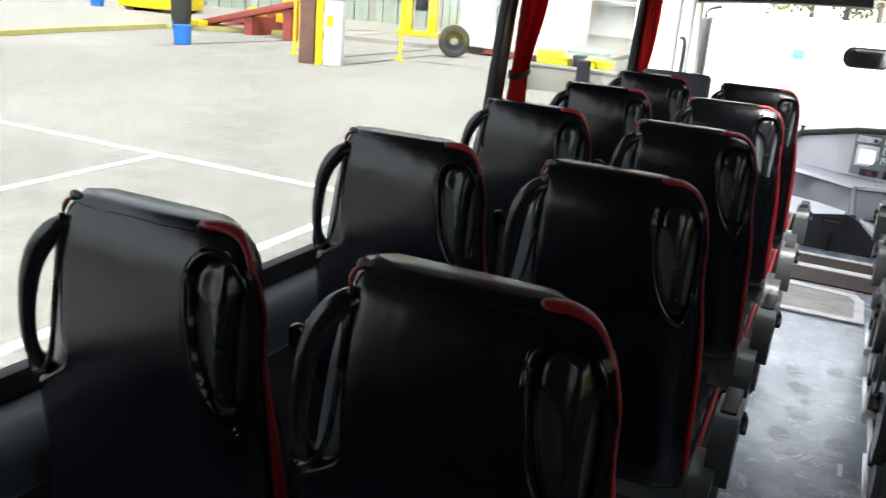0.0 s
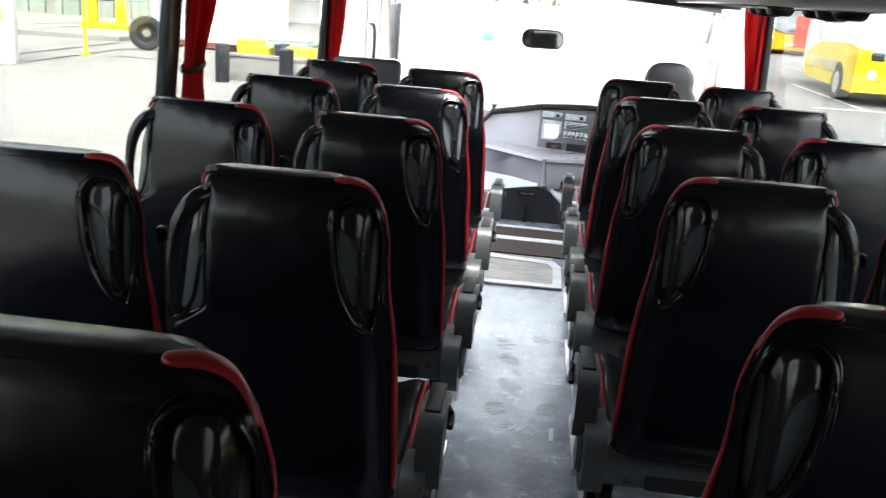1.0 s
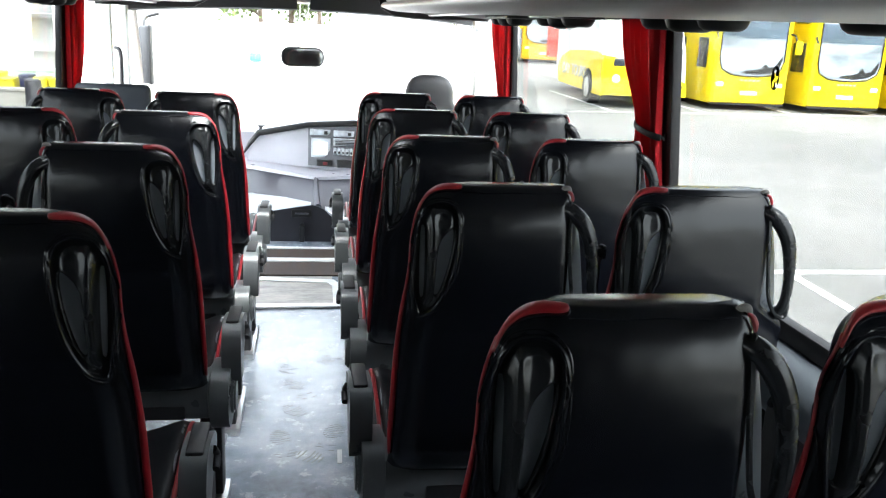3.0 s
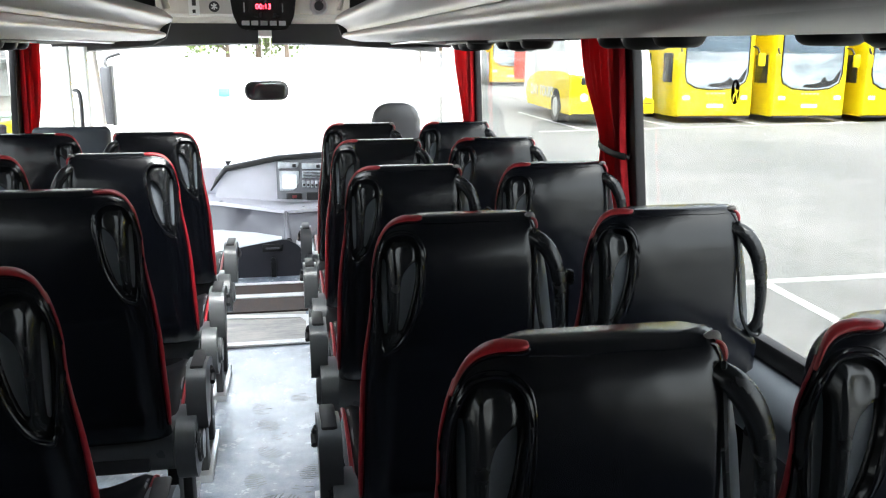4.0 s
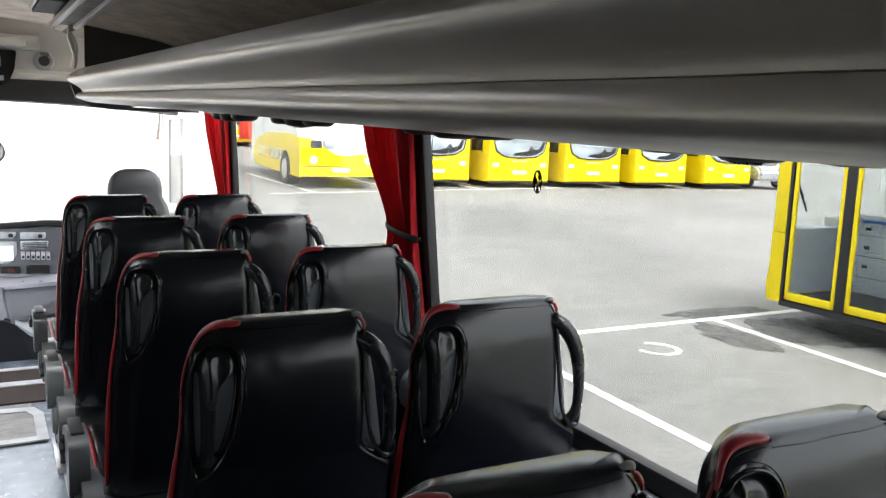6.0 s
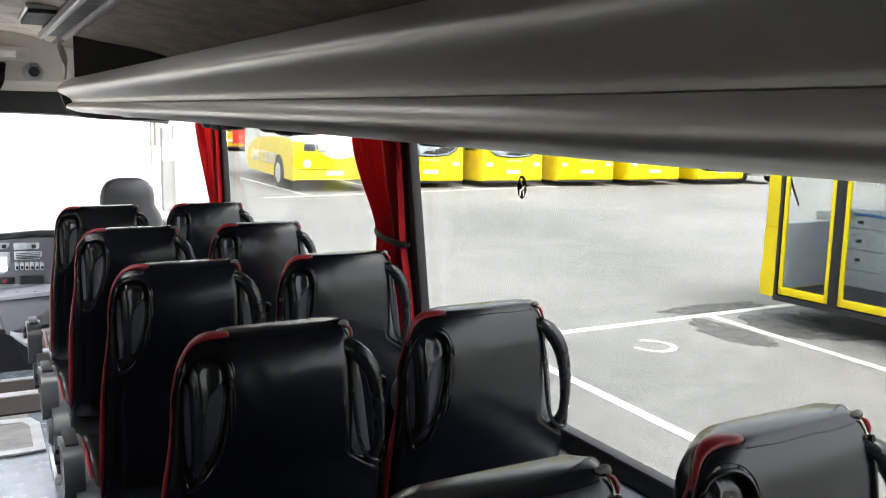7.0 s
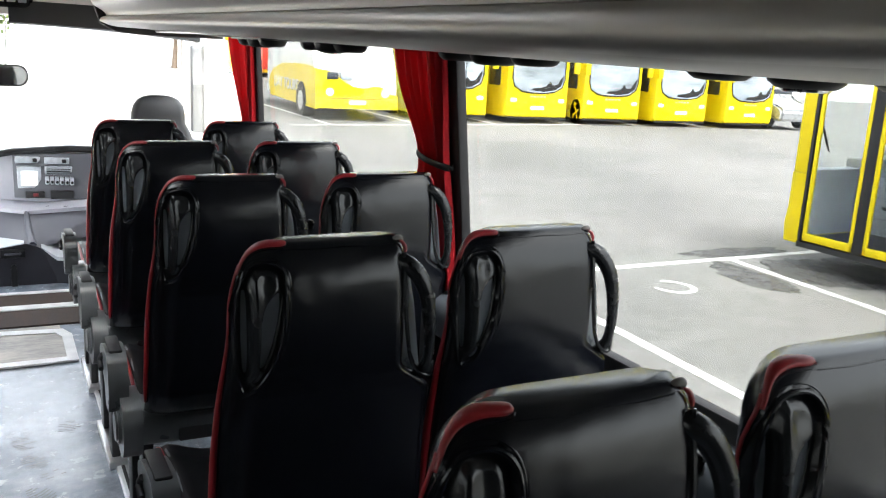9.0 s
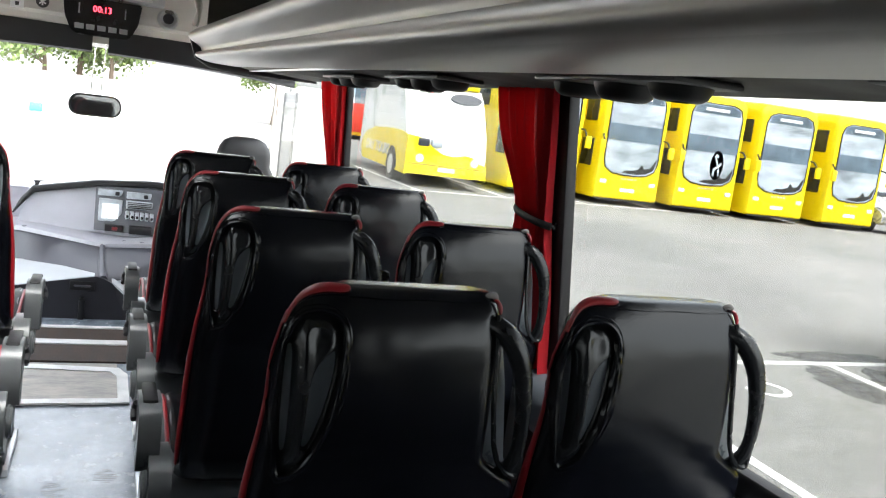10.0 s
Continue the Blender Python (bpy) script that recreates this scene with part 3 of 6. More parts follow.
# passenger service units under the racks: paired dark round outlets
for s, x, ys in ((1, 0.93, (2.95, 2.1, 1.05, 0.2, -0.6)), (-1, -0.97, (2.9, 2.0, 1.0, 0.1, -0.7))):
    for k, y in enumerate(ys):
        u = thing("service_unit", "black reading lamp and air outlet panel under luggage rack", "service panel", group="service panels")
        part("base_plate", boxed(x - 0.07, x + 0.07, y - 0.24, y + 0.24, 1.556, 1.568, bevel=0.005), DARK_PLASTIC, u)
        for dy, rad, deep in ((-0.165, 0.056, 0.026), (0.0, 0.06, 0.03), (0.165, 0.056, 0.026)):
            bm = bmesh.new()
            loft(bm, [[(x + rad * f * math.cos(a), y + dy + rad * f * math.sin(a), z) for a in [2 * math.pi * q / 24 for q in range(24)]] for f, z in ((1.0, 1.558), (0.97, 1.55), (0.86, 1.556 - deep * 0.7), (0.68, 1.556 - deep * 0.95), (0.5, 1.556 - deep), (0.42, 1.556 - deep * 0.8))])
            o = part("air_outlet", bm, PILLAR_BLACK, u, "round black outlet bowl")
            if dy == 0 and k % 2 == 1:
                part("outlet_ring", tube(bmesh.new(), [(x + 0.03 * math.cos(a), y + 0.03 * math.sin(a), 1.556 - deep) for a in [2 * math.pi * q / 16 for q in range(17)]], 0.004, seg=6, n=1), CHROME, o, "small bright ring")

# ceiling ducts and grilles
for s, x in ((1, 0.42), (-1, -0.5)):
    d = thing("ceiling_duct", "aluminium light channel along the headlining", "ceiling duct", group="ceiling ducts")
    part("channel", boxed(x - 0.055, x + 0.055, Y_BACK + 0.02, 4.45, 1.985, 2.03, bevel=0.004), DARK_PLASTIC, d)
    for dx in (-0.06, 0.05):
        part("rail", boxed(x + dx - 0.012, x + dx + 0.018, Y_BACK + 0.02, 4.5, 1.968, 2.0, bevel=0.005), ALU, d, "bright aluminium rail")
    for y0 in (3.52, 2.4):
        v = thing("ceiling_vent", "dark ribbed air vent in white frame on ceiling", "air vent", group="ceiling vents")
        xa, xb = sorted((x - s * 0.045, x - s * 0.185))
        part("frame", boxed(xa, xb, y0, y0 + 0.62, 2.026, 2.045, bevel=0.004), ALU, v)
        for k in range(22):
            part("slat", boxed(xa + 0.012, xb - 0.012, y0 + 0.02 + k * 0.027, y0 + 0.034 + k * 0.027, 2.008, 2.028), DARK_PLASTIC, v, smooth=None)

# ---- front bulkhead over the windscreen ----
FC = 0.0
DROP = Matrix.Translation((0, 0, -0.07))
bulk = thing("bulkhead", "warm grey moulded panel over the windscreen", "bulkhead", kind="structure")
prof = [(5.25, 2.17), (5.25, 2.0), (5.27, 1.84), (5.31, 1.82), (5.36, 1.70), (6.2, 1.70), (6.2, 2.17)]
part("panel", prism(bmesh.new(), prof, "x", XL - 0.05, XR + 0.05), PANEL_GREY, bulk)
for xa, xb in ((XL - 0.05, FC - 0.045), (FC + 0.045, XR + 0.05)):
    bm = bmesh.new()
    rows = []
    for i in range(15):
        x = xa + (xb - xa) * i / 14
        sag = 0.045 * ((x - FC) / 1.1) ** 2
        rows.append([(x, 5.322, 1.78), (x, 5.328, 1.652 - sag), (x, 5.36, 1.642 - sag), (x, 5.40, 1.78)])
    loft(bm, rows)
    part("visor_band", bm, DARK_PLASTIC, bulk, "black curved visor edge")
bulk.matrix_basis = DROP

lamp = thing("interior_lamp", "frosted rectangular lamp with chrome rim over the windscreen", "ceiling lamp")
part("rim", boxed(FC - 0.34, FC + 0.34, 5.19, 5.27, 1.95, 2.04, bevel=0.015), ALU, lamp)
part("lens", boxed(FC - 0.28, FC + 0.27, 5.175, 5.21, 1.968, 2.02, bevel=0.012), LAMP_LENS, lamp)
lamp.matrix_basis = DROP
clock = thing("clock_panel", "black clock panel with red digits under the lamp", "clock")
bm = bmesh.new()
o = [(FC - 0.215, 1.945), (FC + 0.215, 1.945), (FC + 0.2, 1.83), (FC + 0.165, 1.755), (FC + 0.13, 1.735), (FC - 0.13, 1.735), (FC - 0.165, 1.755), (FC - 0.2, 1.83)]
prism(bm, o, "y", 5.2, 5.32)
bmesh.ops.bevel(bm, geom=bm.edges[:], offset=0.008, segments=2, affect="EDGES")
part("housing", bm, GLOSS_BLACK, clock)
text_mesh("00:13", 0.047, 0.002, RED_LED, "digits", clock, pose(FC, 5.197, 1.885, 90, 0, 0), "glowing red digits")
for k, w in enumerate((0.05, 0.045, 0.045, 0.045, 0.045)):
    x = FC - 0.12 + k * 0.06
    part("maker_mark", boxed(x - w / 2, x + w / 2, 5.194, 5.2, 1.765, 1.795), ALU, clock, "silver maker's mark, plain bars")
for sx in (-1, 1):
    part("side_slot", boxed(FC + sx * 0.125 - 0.004, FC + sx * 0.125 + 0.004, 5.195, 5.2, 1.85, 1.91), ALU, clock)
clock.matrix_basis = DROP
spk = thing("speaker", "round chrome-rimmed speaker on the bulkhead", "speaker")
bm = bmesh.new()
cyl(bm, 0.05, 0.062, (0.366, 5.225, 1.826), (0.366, 5.26, 1.826), 24)
part("rim", bm, ALU, spk)
bm = bmesh.new()
cyl(bm, 0.028, 0.034, (0.366, 5.216, 1.826), (0.366, 5.23, 1.826), 20)
part("cone", bm, DASH_DARK, spk)
for x, bars in ((-0.45, 2), (-0.32, 1)):
    st = thing("safety_sticker", "small black and white safety sticker on the bulkhead", "sticker", group="bulkhead stickers")
    st.matrix_basis = DROP
    if bars == 2:
        part("backing", boxed(x - 0.035, x + 0.035, 5.25, 5.256, 1.83, 1.945), WHITE_PRINT, st)
        part("symbol", boxed(x - 0.012, x + 0.014, 5.246, 5.25, 1.89, 1.93), BLACK_PRINT, st)
        part("symbol", boxed(x - 0.01, x + 0.01, 5.246, 5.25, 1.843, 1.865), BLACK_PRINT, st)
    else:
        bm = bmesh.new()
        cyl(bm, 0.035, 0.035, (x, 5.246, 1.885), (x, 5.252, 1.885), 20)
        part("backing", bm, BLACK_PRINT, st)
        for a in (30, -40, 90):
            part("symbol", boxed(-0.022, 0.022, -0.003, 0.0, -0.004, 0.004, m=pose(x, 5.246, 1.885, 0, a, 0)), WHITE_PRINT, st)

mir = thing("rear_view_mirror", "black-backed oval interior mirror hanging on twin wires", "mirror")
part("housing", prism(bmesh.new(), rounded(0, 0, 0.155, 0.068, 0.06), "y", -0.01, 0.03), RUBBER, mir)
part("mirror_glass", prism(bmesh.new(), rounded(0, 0, 0.143, 0.057, 0.052), "y", -0.017, -0.01), MIRROR, mir, "mirror face reflecting the cabin")
for sx in (-0.03, 0.03):
    part("stem", cyl(bmesh.new(), 0.004, 0.004, (sx, 0.015, 0.06), (sx, -0.07, 0.415), 8), CHROME, mir)
mir.matrix_basis = Matrix.Translation((-0.008, 5.57, 1.252)) @ Matrix.Rotation(radians(10), 4, "Z")

# windscreen, posts, entrance and cab
ws = thing("windscreen", "large clear windscreen in black rubber", "windscreen", kind="structure")
bm = bmesh.new()
rows = []
for i in range(17):
    x = -1.2 + 2.3 * i / 16
    bow = 0.35 * abs((x - FC) / 1.15) ** 2.4
    rows.append([(x, 6.55 - bow, 0.62), (x, 6.55 - bow - 0.03, 0.9), (x, 6.2 - bow * 0.9, 1.78)])
loft(bm, rows, closed=False, caps=False)
p = part("pane", bm, CLEAR, ws)
p.visible_shadow = False
part("bottom_seal", tube(bmesh.new(), [(-1.2, 6.2, 0.62), (-0.7, 6.49, 0.62), (FC, 6.55, 0.62), (0.5, 6.49, 0.62), (1.1, 6.2, 0.62)], 0.02), RUBBER, ws)
for nm, pts, r in (("wall_north_post", [(1.12, 5.64, 0.2), (1.12, 5.63, 0.8), (1.115, 5.6, 1.75)], 0.012), ("wall_north_post", [(-1.19, 5.95, 0.4), (-1.18, 5.78, 0.95), (-1.17, 5.56, 1.53), (-1.17, 5.48, 1.75)], 0.022)):
    tagged(part(nm, tube(bmesh.new(), pts, r), PANEL_GREY), "slim grey windscreen corner post", "pillar", kind="structure")
tagged(part("cab_wall", boxed(1.13, 1.19, 5.5, 6.3, -0.15, 0.7), PANEL_GREY), "grey cab side panel", "wall", kind="structure")

door = thing("door_1", "tall glazed entrance door with pale frame, closed", "door", kind="structure")
for y0, y1 in ((3.84, 3.92), (4.75, 4.8), (5.22, 5.3)):
    part("stile", boxed(-1.2, -1.15, y0, y1, -0.4, 1.62, bevel=0.01), CABINET_GREY, door)
part("top_rail", boxed(-1.2, -1.15, 3.84, 5.3, 1.6, 1.75, bevel=0.01), CABINET_GREY, door)
part("bottom_rail", boxed(-1.2, -1.15, 3.84, 5.3, -0.42, -0.2, bevel=0.01), CABINET_GREY, door)
p = part("pane", boxed(-1.18, -1.175, 3.92, 5.22, -0.2, 1.6), CLEAR, door, smooth=None)
p.visible_shadow = False
part("grab_rail", tube(bmesh.new(), [(-1.1, 4.62, 0.4), (-1.08, 4.62, 0.9), (-1.08, 4.66, 1.25), (-1.12, 4.7, 1.3)], 0.012), DARK_PLASTIC, door)

for nm, x, y, z0, z1, w in (("door_mirror", -1.28, 6.5, 0.95, 1.41, 0.045), ("door_mirror", 1.29, 5.95, 0.86, 1.5, 0.045)):
    ob = thing(nm, "tall dark outside mirror housing on arm", "wing mirror", group="outside mirrors")
    part("housing", boxed(x - w, x + w, y, y + 0.08, z0, z1, bevel=0.02), MIRROR_SHELL, ob)
    part("rim", boxed(x + w - 0.012, x + w + 0.006, y - 0.012, y + 0.09, z0 - 0.006, z1 + 0.006, bevel=0.005), RUBBER, ob, "black outer rim")
    part("arm", tube(bmesh.new(), [(x, y + 0.04, z1 - 0.02), (x, y + 0.1, z1 + 0.06), (x * 0.92, y + 0.12, z1 + 0.1)], 0.012), RUBBER, ob)

# floor plate, strips and step area at the front
plate = thing("floor_hatch", "dirty beige hatch plate in worn white edging", "floor hatch")
part("plate", boxed(-0.44, 0.19, 3.67, 4.2, -0.003, 0.004), mat("dirty_beige_vinyl", (0.34, 0.31, 0.27), 0.42, vary=0.75, scale=9, fine=70, bump=0.2, stretch=(0.5, 1.6, 1)), plate)
bm = bmesh.new()
ox = [(-0.48, 3.6), (0.238, 3.62), (0.238, 4.02), (0.2, 4.12), (-0.48, 4.2)]
ix = [(-0.44, 3.66), (0.188, 3.675), (0.188, 3.99), (0.16, 4.06), (-0.44, 4.13)]
vo, vi = [bm.verts.new((*p, 0.009)) for p in ox], [bm.verts.new((*p, 0.009)) for p in ix]
for i in range(5):
    bm.faces.new((vo[i], vo[(i + 1) % 5], vi[(i + 1) % 5], vi[i]))
r = bmesh.ops.extrude_face_region(bm, geom=bm.faces[:])
bmesh.ops.translate(bm, vec=(0, 0, -0.01), verts=[v for v in r["geom"] if isinstance(v, bmesh.types.BMVert)])
part("edging", bm, TRIM_WHITE, plate, "worn white metal edging", smooth=None)
for y0, y1 in ((4.23, 4.52), (4.6, 4.845)):
    st = tagged(part("step_floor", boxed(-1.15, 0.3, y0, y1, -0.05, 0.006, m=Matrix.Rotation(radians(-0.5), 4, "Z")), BROWN_VINYL, smooth=None), "brown streaked vinyl floor before the dash", "floor", kind="structure")
for y0, y1 in ((4.52, 4.6), (4.845, 4.885)):
    tagged(part("trim", boxed(-1.15, 0.3, y0, y1, -0.02, 0.014, bevel=0.004, m=Matrix.Rotation(radians(-0.5), 4, "Z")), TRIM_WHITE), "worn white edging strip across the floor", "edging strip", kind="structure")
for s, x in ((-1, -0.255), (1, 0.285)):
    tr = thing("seat_track", "aluminium seat track along the aisle edge", "seat track", group="seat tracks")
    part("rail", boxed(x - 0.022, x + 0.022, Y_BACK + 0.02, 3.6, -0.004, 0.012, bevel=0.004), ALU, tr)
    part("slot", boxed(x - 0.006, x + 0.006, Y_BACK + 0.02, 3.6, 0.012, 0.0135), RUBBER, tr, smooth=None)

# dusty shoe prints: tread bars of a sole and a heel
rng = random.Random(5)
prints = [(-0.02, 2.72, 12), (0.13, 2.82, -6), (0.02, 2.55, 25), (0.04, 2.3, 40), (-0.03, 2.06, 12), (0.15, 2.1, -14), (0.11, 1.93, 60), (-0.06, 1.52, 4), (0.09, 1.56, -10), (-0.1, 1.22, 8), (0.06, 1.2, -4), (0.14, 0.95, 6), (-0.02, 0.8, -3)]
shoe = bmesh.new()
for x, y, a in prints:
    m = pose(x, y, 0, 0, 0, a)
    for cy, hw, hl, n_bars in ((0.05, 0.047, 0.062, 8), (-0.085, 0.034, 0.03, 3)):
        if cy < 0 and rng.random() < 0.6:
            continue
        for k in range(n_bars):
            v = -1 + 2 * (k + 0.5) / n_bars
            w = hw * math.sqrt(1 - v * v)
            yy = cy + v * hl
            cut = rng.uniform(-0.3, 0.3) * w
            for x0, x1 in ((-w, cut - 0.002), (cut + 0.002, w)):
                if rng.random() < 0.14 or x1 - x0 < 0.004:
                    continue
                box(shoe, x0, x1, yy, yy + 0.0062 * rng.uniform(0.6, 1), -0.0046, -0.0036, m=m @ Matrix.Rotation(radians(rng.uniform(-3, 3) + 14 * (x0 + x1) / (2 * hw)), 4, "Z"))
tagged(part("shoe_prints", shoe, DUST, smooth=None), "dark tread marks of shoes on the aisle floor", "shoe prints", kind="stuff")
scrap = tagged(part("paper_scrap", boxed(0.135, 0.152, 1.9, 2.0, -0.0045, -0.002, m=Matrix.Rotation(radians(-1), 4, "Z")), STEP_PALE), "thin white paper scrap stuck to the aisle floor", "paper scrap")

# ---- dash ----
dash = thing("dashboard", "angular grey plastic dashboard with dark hood and controls", "dashboard")


bm = bmesh.new()
# upper binnacle: grey wall rising under a dark hood
loft(bm, [[(-0.63, 5.86, 0.46), (-0.61, 5.88, 0.54), (-0.52, 5.9, 0.69), (-0.52, 6.4, 0.69), (-0.63, 6.4, 0.46)],
          [(-0.10, 5.80, 0.44), (-0.10, 5.83, 0.58), (-0.10, 5.88, 0.775), (-0.10, 6.4, 0.76), (-0.10, 6.4, 0.44)],
          [(0.28, 5.68, 0.42), (0.28, 5.71, 0.6), (0.28, 5.78, 0.805), (0.28, 6.4, 0.78), (0.28, 6.4, 0.44)],
          [(0.62, 5.62, 0.42), (0.62, 5.64, 0.6), (0.62, 5.70, 0.8), (0.62, 6.4, 0.78), (0.62, 6.4, 0.44)],
          [(1.08, 5.6, 0.42), (1.08, 5.62, 0.6), (1.08, 5.66, 0.76), (1.08, 6.3, 0.74), (1.08, 6.3, 0.44)]])
part("binnacle", bm, DASH_GREY, dash, smooth=25)
part("side_top", boxed(-1.15, -0.56, 6.0, 6.42, 0.4, 0.7, bevel=0.03), DASH_GREY, dash, "pale grey dash top beside the binnacle")
part("hood", tube(bmesh.new(), [(-0.66, 5.84, 0.53, 0.006), (-0.6, 5.86, 0.62, 0.018), (-0.53, 5.88, 0.70, 0.025), (-0.10, 5.85, 0.78, 0.025), (0.28, 5.75, 0.815, 0.025), (0.7, 5.68, 0.81, 0.025), (1.05, 5.64, 0.77, 0.02)], 0.025, n=1), RUBBER, dash, "dark rubbery hood edge", smooth=30)
bm = bmesh.new()
loft(bm, [[(-1.12, 5.8, 0.475), (-1.12, 6.4, 0.485), (-1.12, 6.4, 0.42), (-1.12, 5.78, 0.45)],
          [(-0.59, 5.68, 0.468), (-0.59, 6.4, 0.485), (-0.59, 6.4, 0.42), (-0.59, 5.67, 0.44)],
          [(-0.075, 5.53, 0.415), (-0.075, 6.4, 0.47), (-0.075, 6.4, 0.40), (-0.075, 5.53, 0.39)],
          [(-0.03, 5.50, 0.415), (-0.03, 6.4, 0.47), (-0.03, 6.4, 0.40), (-0.03, 5.50, 0.39)],
          [(0.5, 5.36, 0.47), (0.5, 6.4, 0.49), (0.5, 6.4, 0.4), (0.5, 5.37, 0.44)]])
part("shelf", bm, DASH_GREY, dash, "pale worn shelf edge", smooth=25)
bm = bmesh.new()
loft(bm, [[(-1.12, 5.79, 0.45), (-1.12, 6.3, 0.45), (-1.12, 6.3, 0.2), (-1.12, 5.75, 0.235)],
          [(-0.56, 5.68, 0.44), (-0.56, 6.3, 0.44), (-0.56, 6.3, 0.2), (-0.56, 5.61, 0.255)],
          [(-0.3, 5.6, 0.418), (-0.3, 6.3, 0.42), (-0.3, 6.3, 0.2), (-0.3, 5.38, 0.272)],
          [(-0.08, 5.537, 0.392), (-0.08, 6.3, 0.40), (-0.08, 6.3, 0.2), (-0.08, 5.15, 0.28)],
          [(-0.035, 5.51, 0.392), (-0.035, 6.3, 0.40), (-0.035, 6.3, 0.2), (-0.035, 5.12, 0.262)],
          [(0.03, 5.49, 0.395), (0.03, 6.3, 0.40), (0.03, 6.3, 0.2), (0.03, 5.15, 0.24)],
          [(0.5, 5.38, 0.44), (0.5, 6.3, 0.44), (0.5, 6.3, 0.2), (0.5, 5.3, 0.29)]])
part("middle_panel", bm, DASH_MID, dash, smooth=40)
part("knee_column", tube(bmesh.new(), [(-0.035, 5.515, 0.395, 0.02), (-0.035, 5.42, 0.36, 0.021), (-0.032, 5.27, 0.31, 0.026), (-0.022, 5.13, 0.255, 0.03)], 0.025, seg=12, n=5), DASH_MID, dash, "dark rounded corner column", smooth=60)
bm = bmesh.new()
loft(bm, [[(-1.12, 5.11, 0.11), (-1.12, 5.78, 0.242), (-1.12, 5.78, 0.18), (-1.12, 5.11, 0.08)],
          [(-0.53, 5.105, 0.207), (-0.53, 5.61, 0.26), (-0.53, 5.61, 0.2), (-0.53, 5.105, 0.17)],
          [(-0.3, 5.105, 0.246), (-0.3, 5.39, 0.277), (-0.3, 5.39, 0.2), (-0.3, 5.105, 0.21)],
          [(-0.075, 5.105, 0.281), (-0.075, 5.16, 0.287), (-0.075, 5.16, 0.24), (-0.075, 5.105, 0.25)]])
part("lower_shelf", bm, STEP_PALE, dash, "pale shelf over the cover panel", smooth=25)
bm = bmesh.new()
o = [(-1.12, -0.02), (0.121, -0.02), (0.126, 0.183), (0.027, 0.244), (-0.02, 0.268), (-0.063, 0.278), (-0.3, 0.243), (-0.529, 0.203), (-1.12, 0.107)]
prism(bm, o, "y", 5.095, 5.13)
part("lower_panel", bm, DASH_DARK, dash, "dark cover panel with recessed handle", smooth=None)
h = part("handle", boxed(-0.226, -0.069, 5.08, 5.1, 0.188, 0.247, bevel=0.008), PILLAR_BLACK, dash)
part("recess", boxed(-0.2, -0.095, 5.072, 5.083, 0.212, 0.224, bevel=0.003), DASH_MID, h)
part("latch", boxed(-0.165, -0.125, 5.07, 5.1, 0.0, 0.12, bevel=0.006), PILLAR_BLACK, dash)
part("latch_knob", cyl(bmesh.new(), 0.016, 0.014, (-0.145, 5.06, 0.135), (-0.145, 5.1, 0.135), 14), PILLAR_BLACK, dash)
bm = bmesh.new()
loft(bm, [[(0.03, 5.1, 0.238), (0.03, 5.3, 0.25), (0.03, 5.3, 0.1), (0.03, 5.11, 0.1)], [(0.127, 5.08, 0.175), (0.127, 5.4, 0.255), (0.127, 5.4, 0.0), (0.127, 5.1, -0.02)], [(0.55, 4.9, 0.17), (0.55, 5.5, 0.26), (0.55, 5.5, 0.0), (0.55, 4.95, -0.02)]])
part("cab_step", bm, DASH_DARK, dash, "dark moulded cab step", smooth=30)
bm = bmesh.new()
loft(bm, [[(0.035, 5.098, 0.248), (0.035, 5.3, 0.262), (0.035, 5.3, 0.25), (0.035, 5.1, 0.235)], [(0.13, 5.07, 0.186), (0.13, 5.4, 0.268), (0.13, 5.4, 0.25), (0.13, 5.08, 0.16)], [(0.56, 4.89, 0.182), (0.56, 5.5, 0.272), (0.56, 5.5, 0.25), (0.56, 4.91, 0.15)]])
part("step_top", bm, STEP_PALE, dash, "pale top of the cab step", smooth=30)


# controls
def control(x0, x1, z0, z1, m, name, d=0.012, label="", parent=dash):
    xm = (x0 + x1) / 2
    y = 5.80 - 0.31 * (xm + 0.1) + 0.22 * ((z0 + z1) / 2 - 0.44) - 0.03
    return part(name, boxed(x0, x1, -d, 0.03, z0, z1, bevel=0.005, m=Matrix.Translation((0, y, 0))), m, parent, label)


bm = bmesh.new()
loft(bm, [[(-0.105, 5.775, 0.46), (-0.105, 5.845, 0.765), (-0.105, 5.9, 0.765), (-0.105, 5.85, 0.46)], [(0.45, 5.62, 0.46), (0.45, 5.69, 0.785), (0.45, 5.8, 0.785), (0.45, 5.7, 0.46)]])
part("control_panel", bm, DASH_MID, dash, "middle-grey control panel", smooth=None)
for x in (-0.09, 0.11):
    r = control(x, x + 0.175, 0.705, 0.75, CONTROL_PALE, "radio", 0.02, "grey radio unit")
    control(x + 0.02, x + 0.1, 0.717, 0.737, SCREEN, "radio_display", 0.026, "", r)
    control(x + 0.12, x + 0.15, 0.715, 0.74, RUBBER, "radio_knob", 0.034, "", r)
sc = control(-0.08, 0.085, 0.53, 0.685, CONTROL_PALE, "display", 0.024, "square display in grey bezel")
control(-0.055, 0.06, 0.55, 0.655, SCREEN, "screen", 0.034, "pale lit screen", sc)
vt = control(0.11, 0.3, 0.635, 0.69, CONTROL_PALE, "vent", 0.02)
for k in range(4):
    control(0.12, 0.29, 0.642 + k * 0.012, 0.647 + k * 0.012, RUBBER, "slat", 0.026, "", vt)
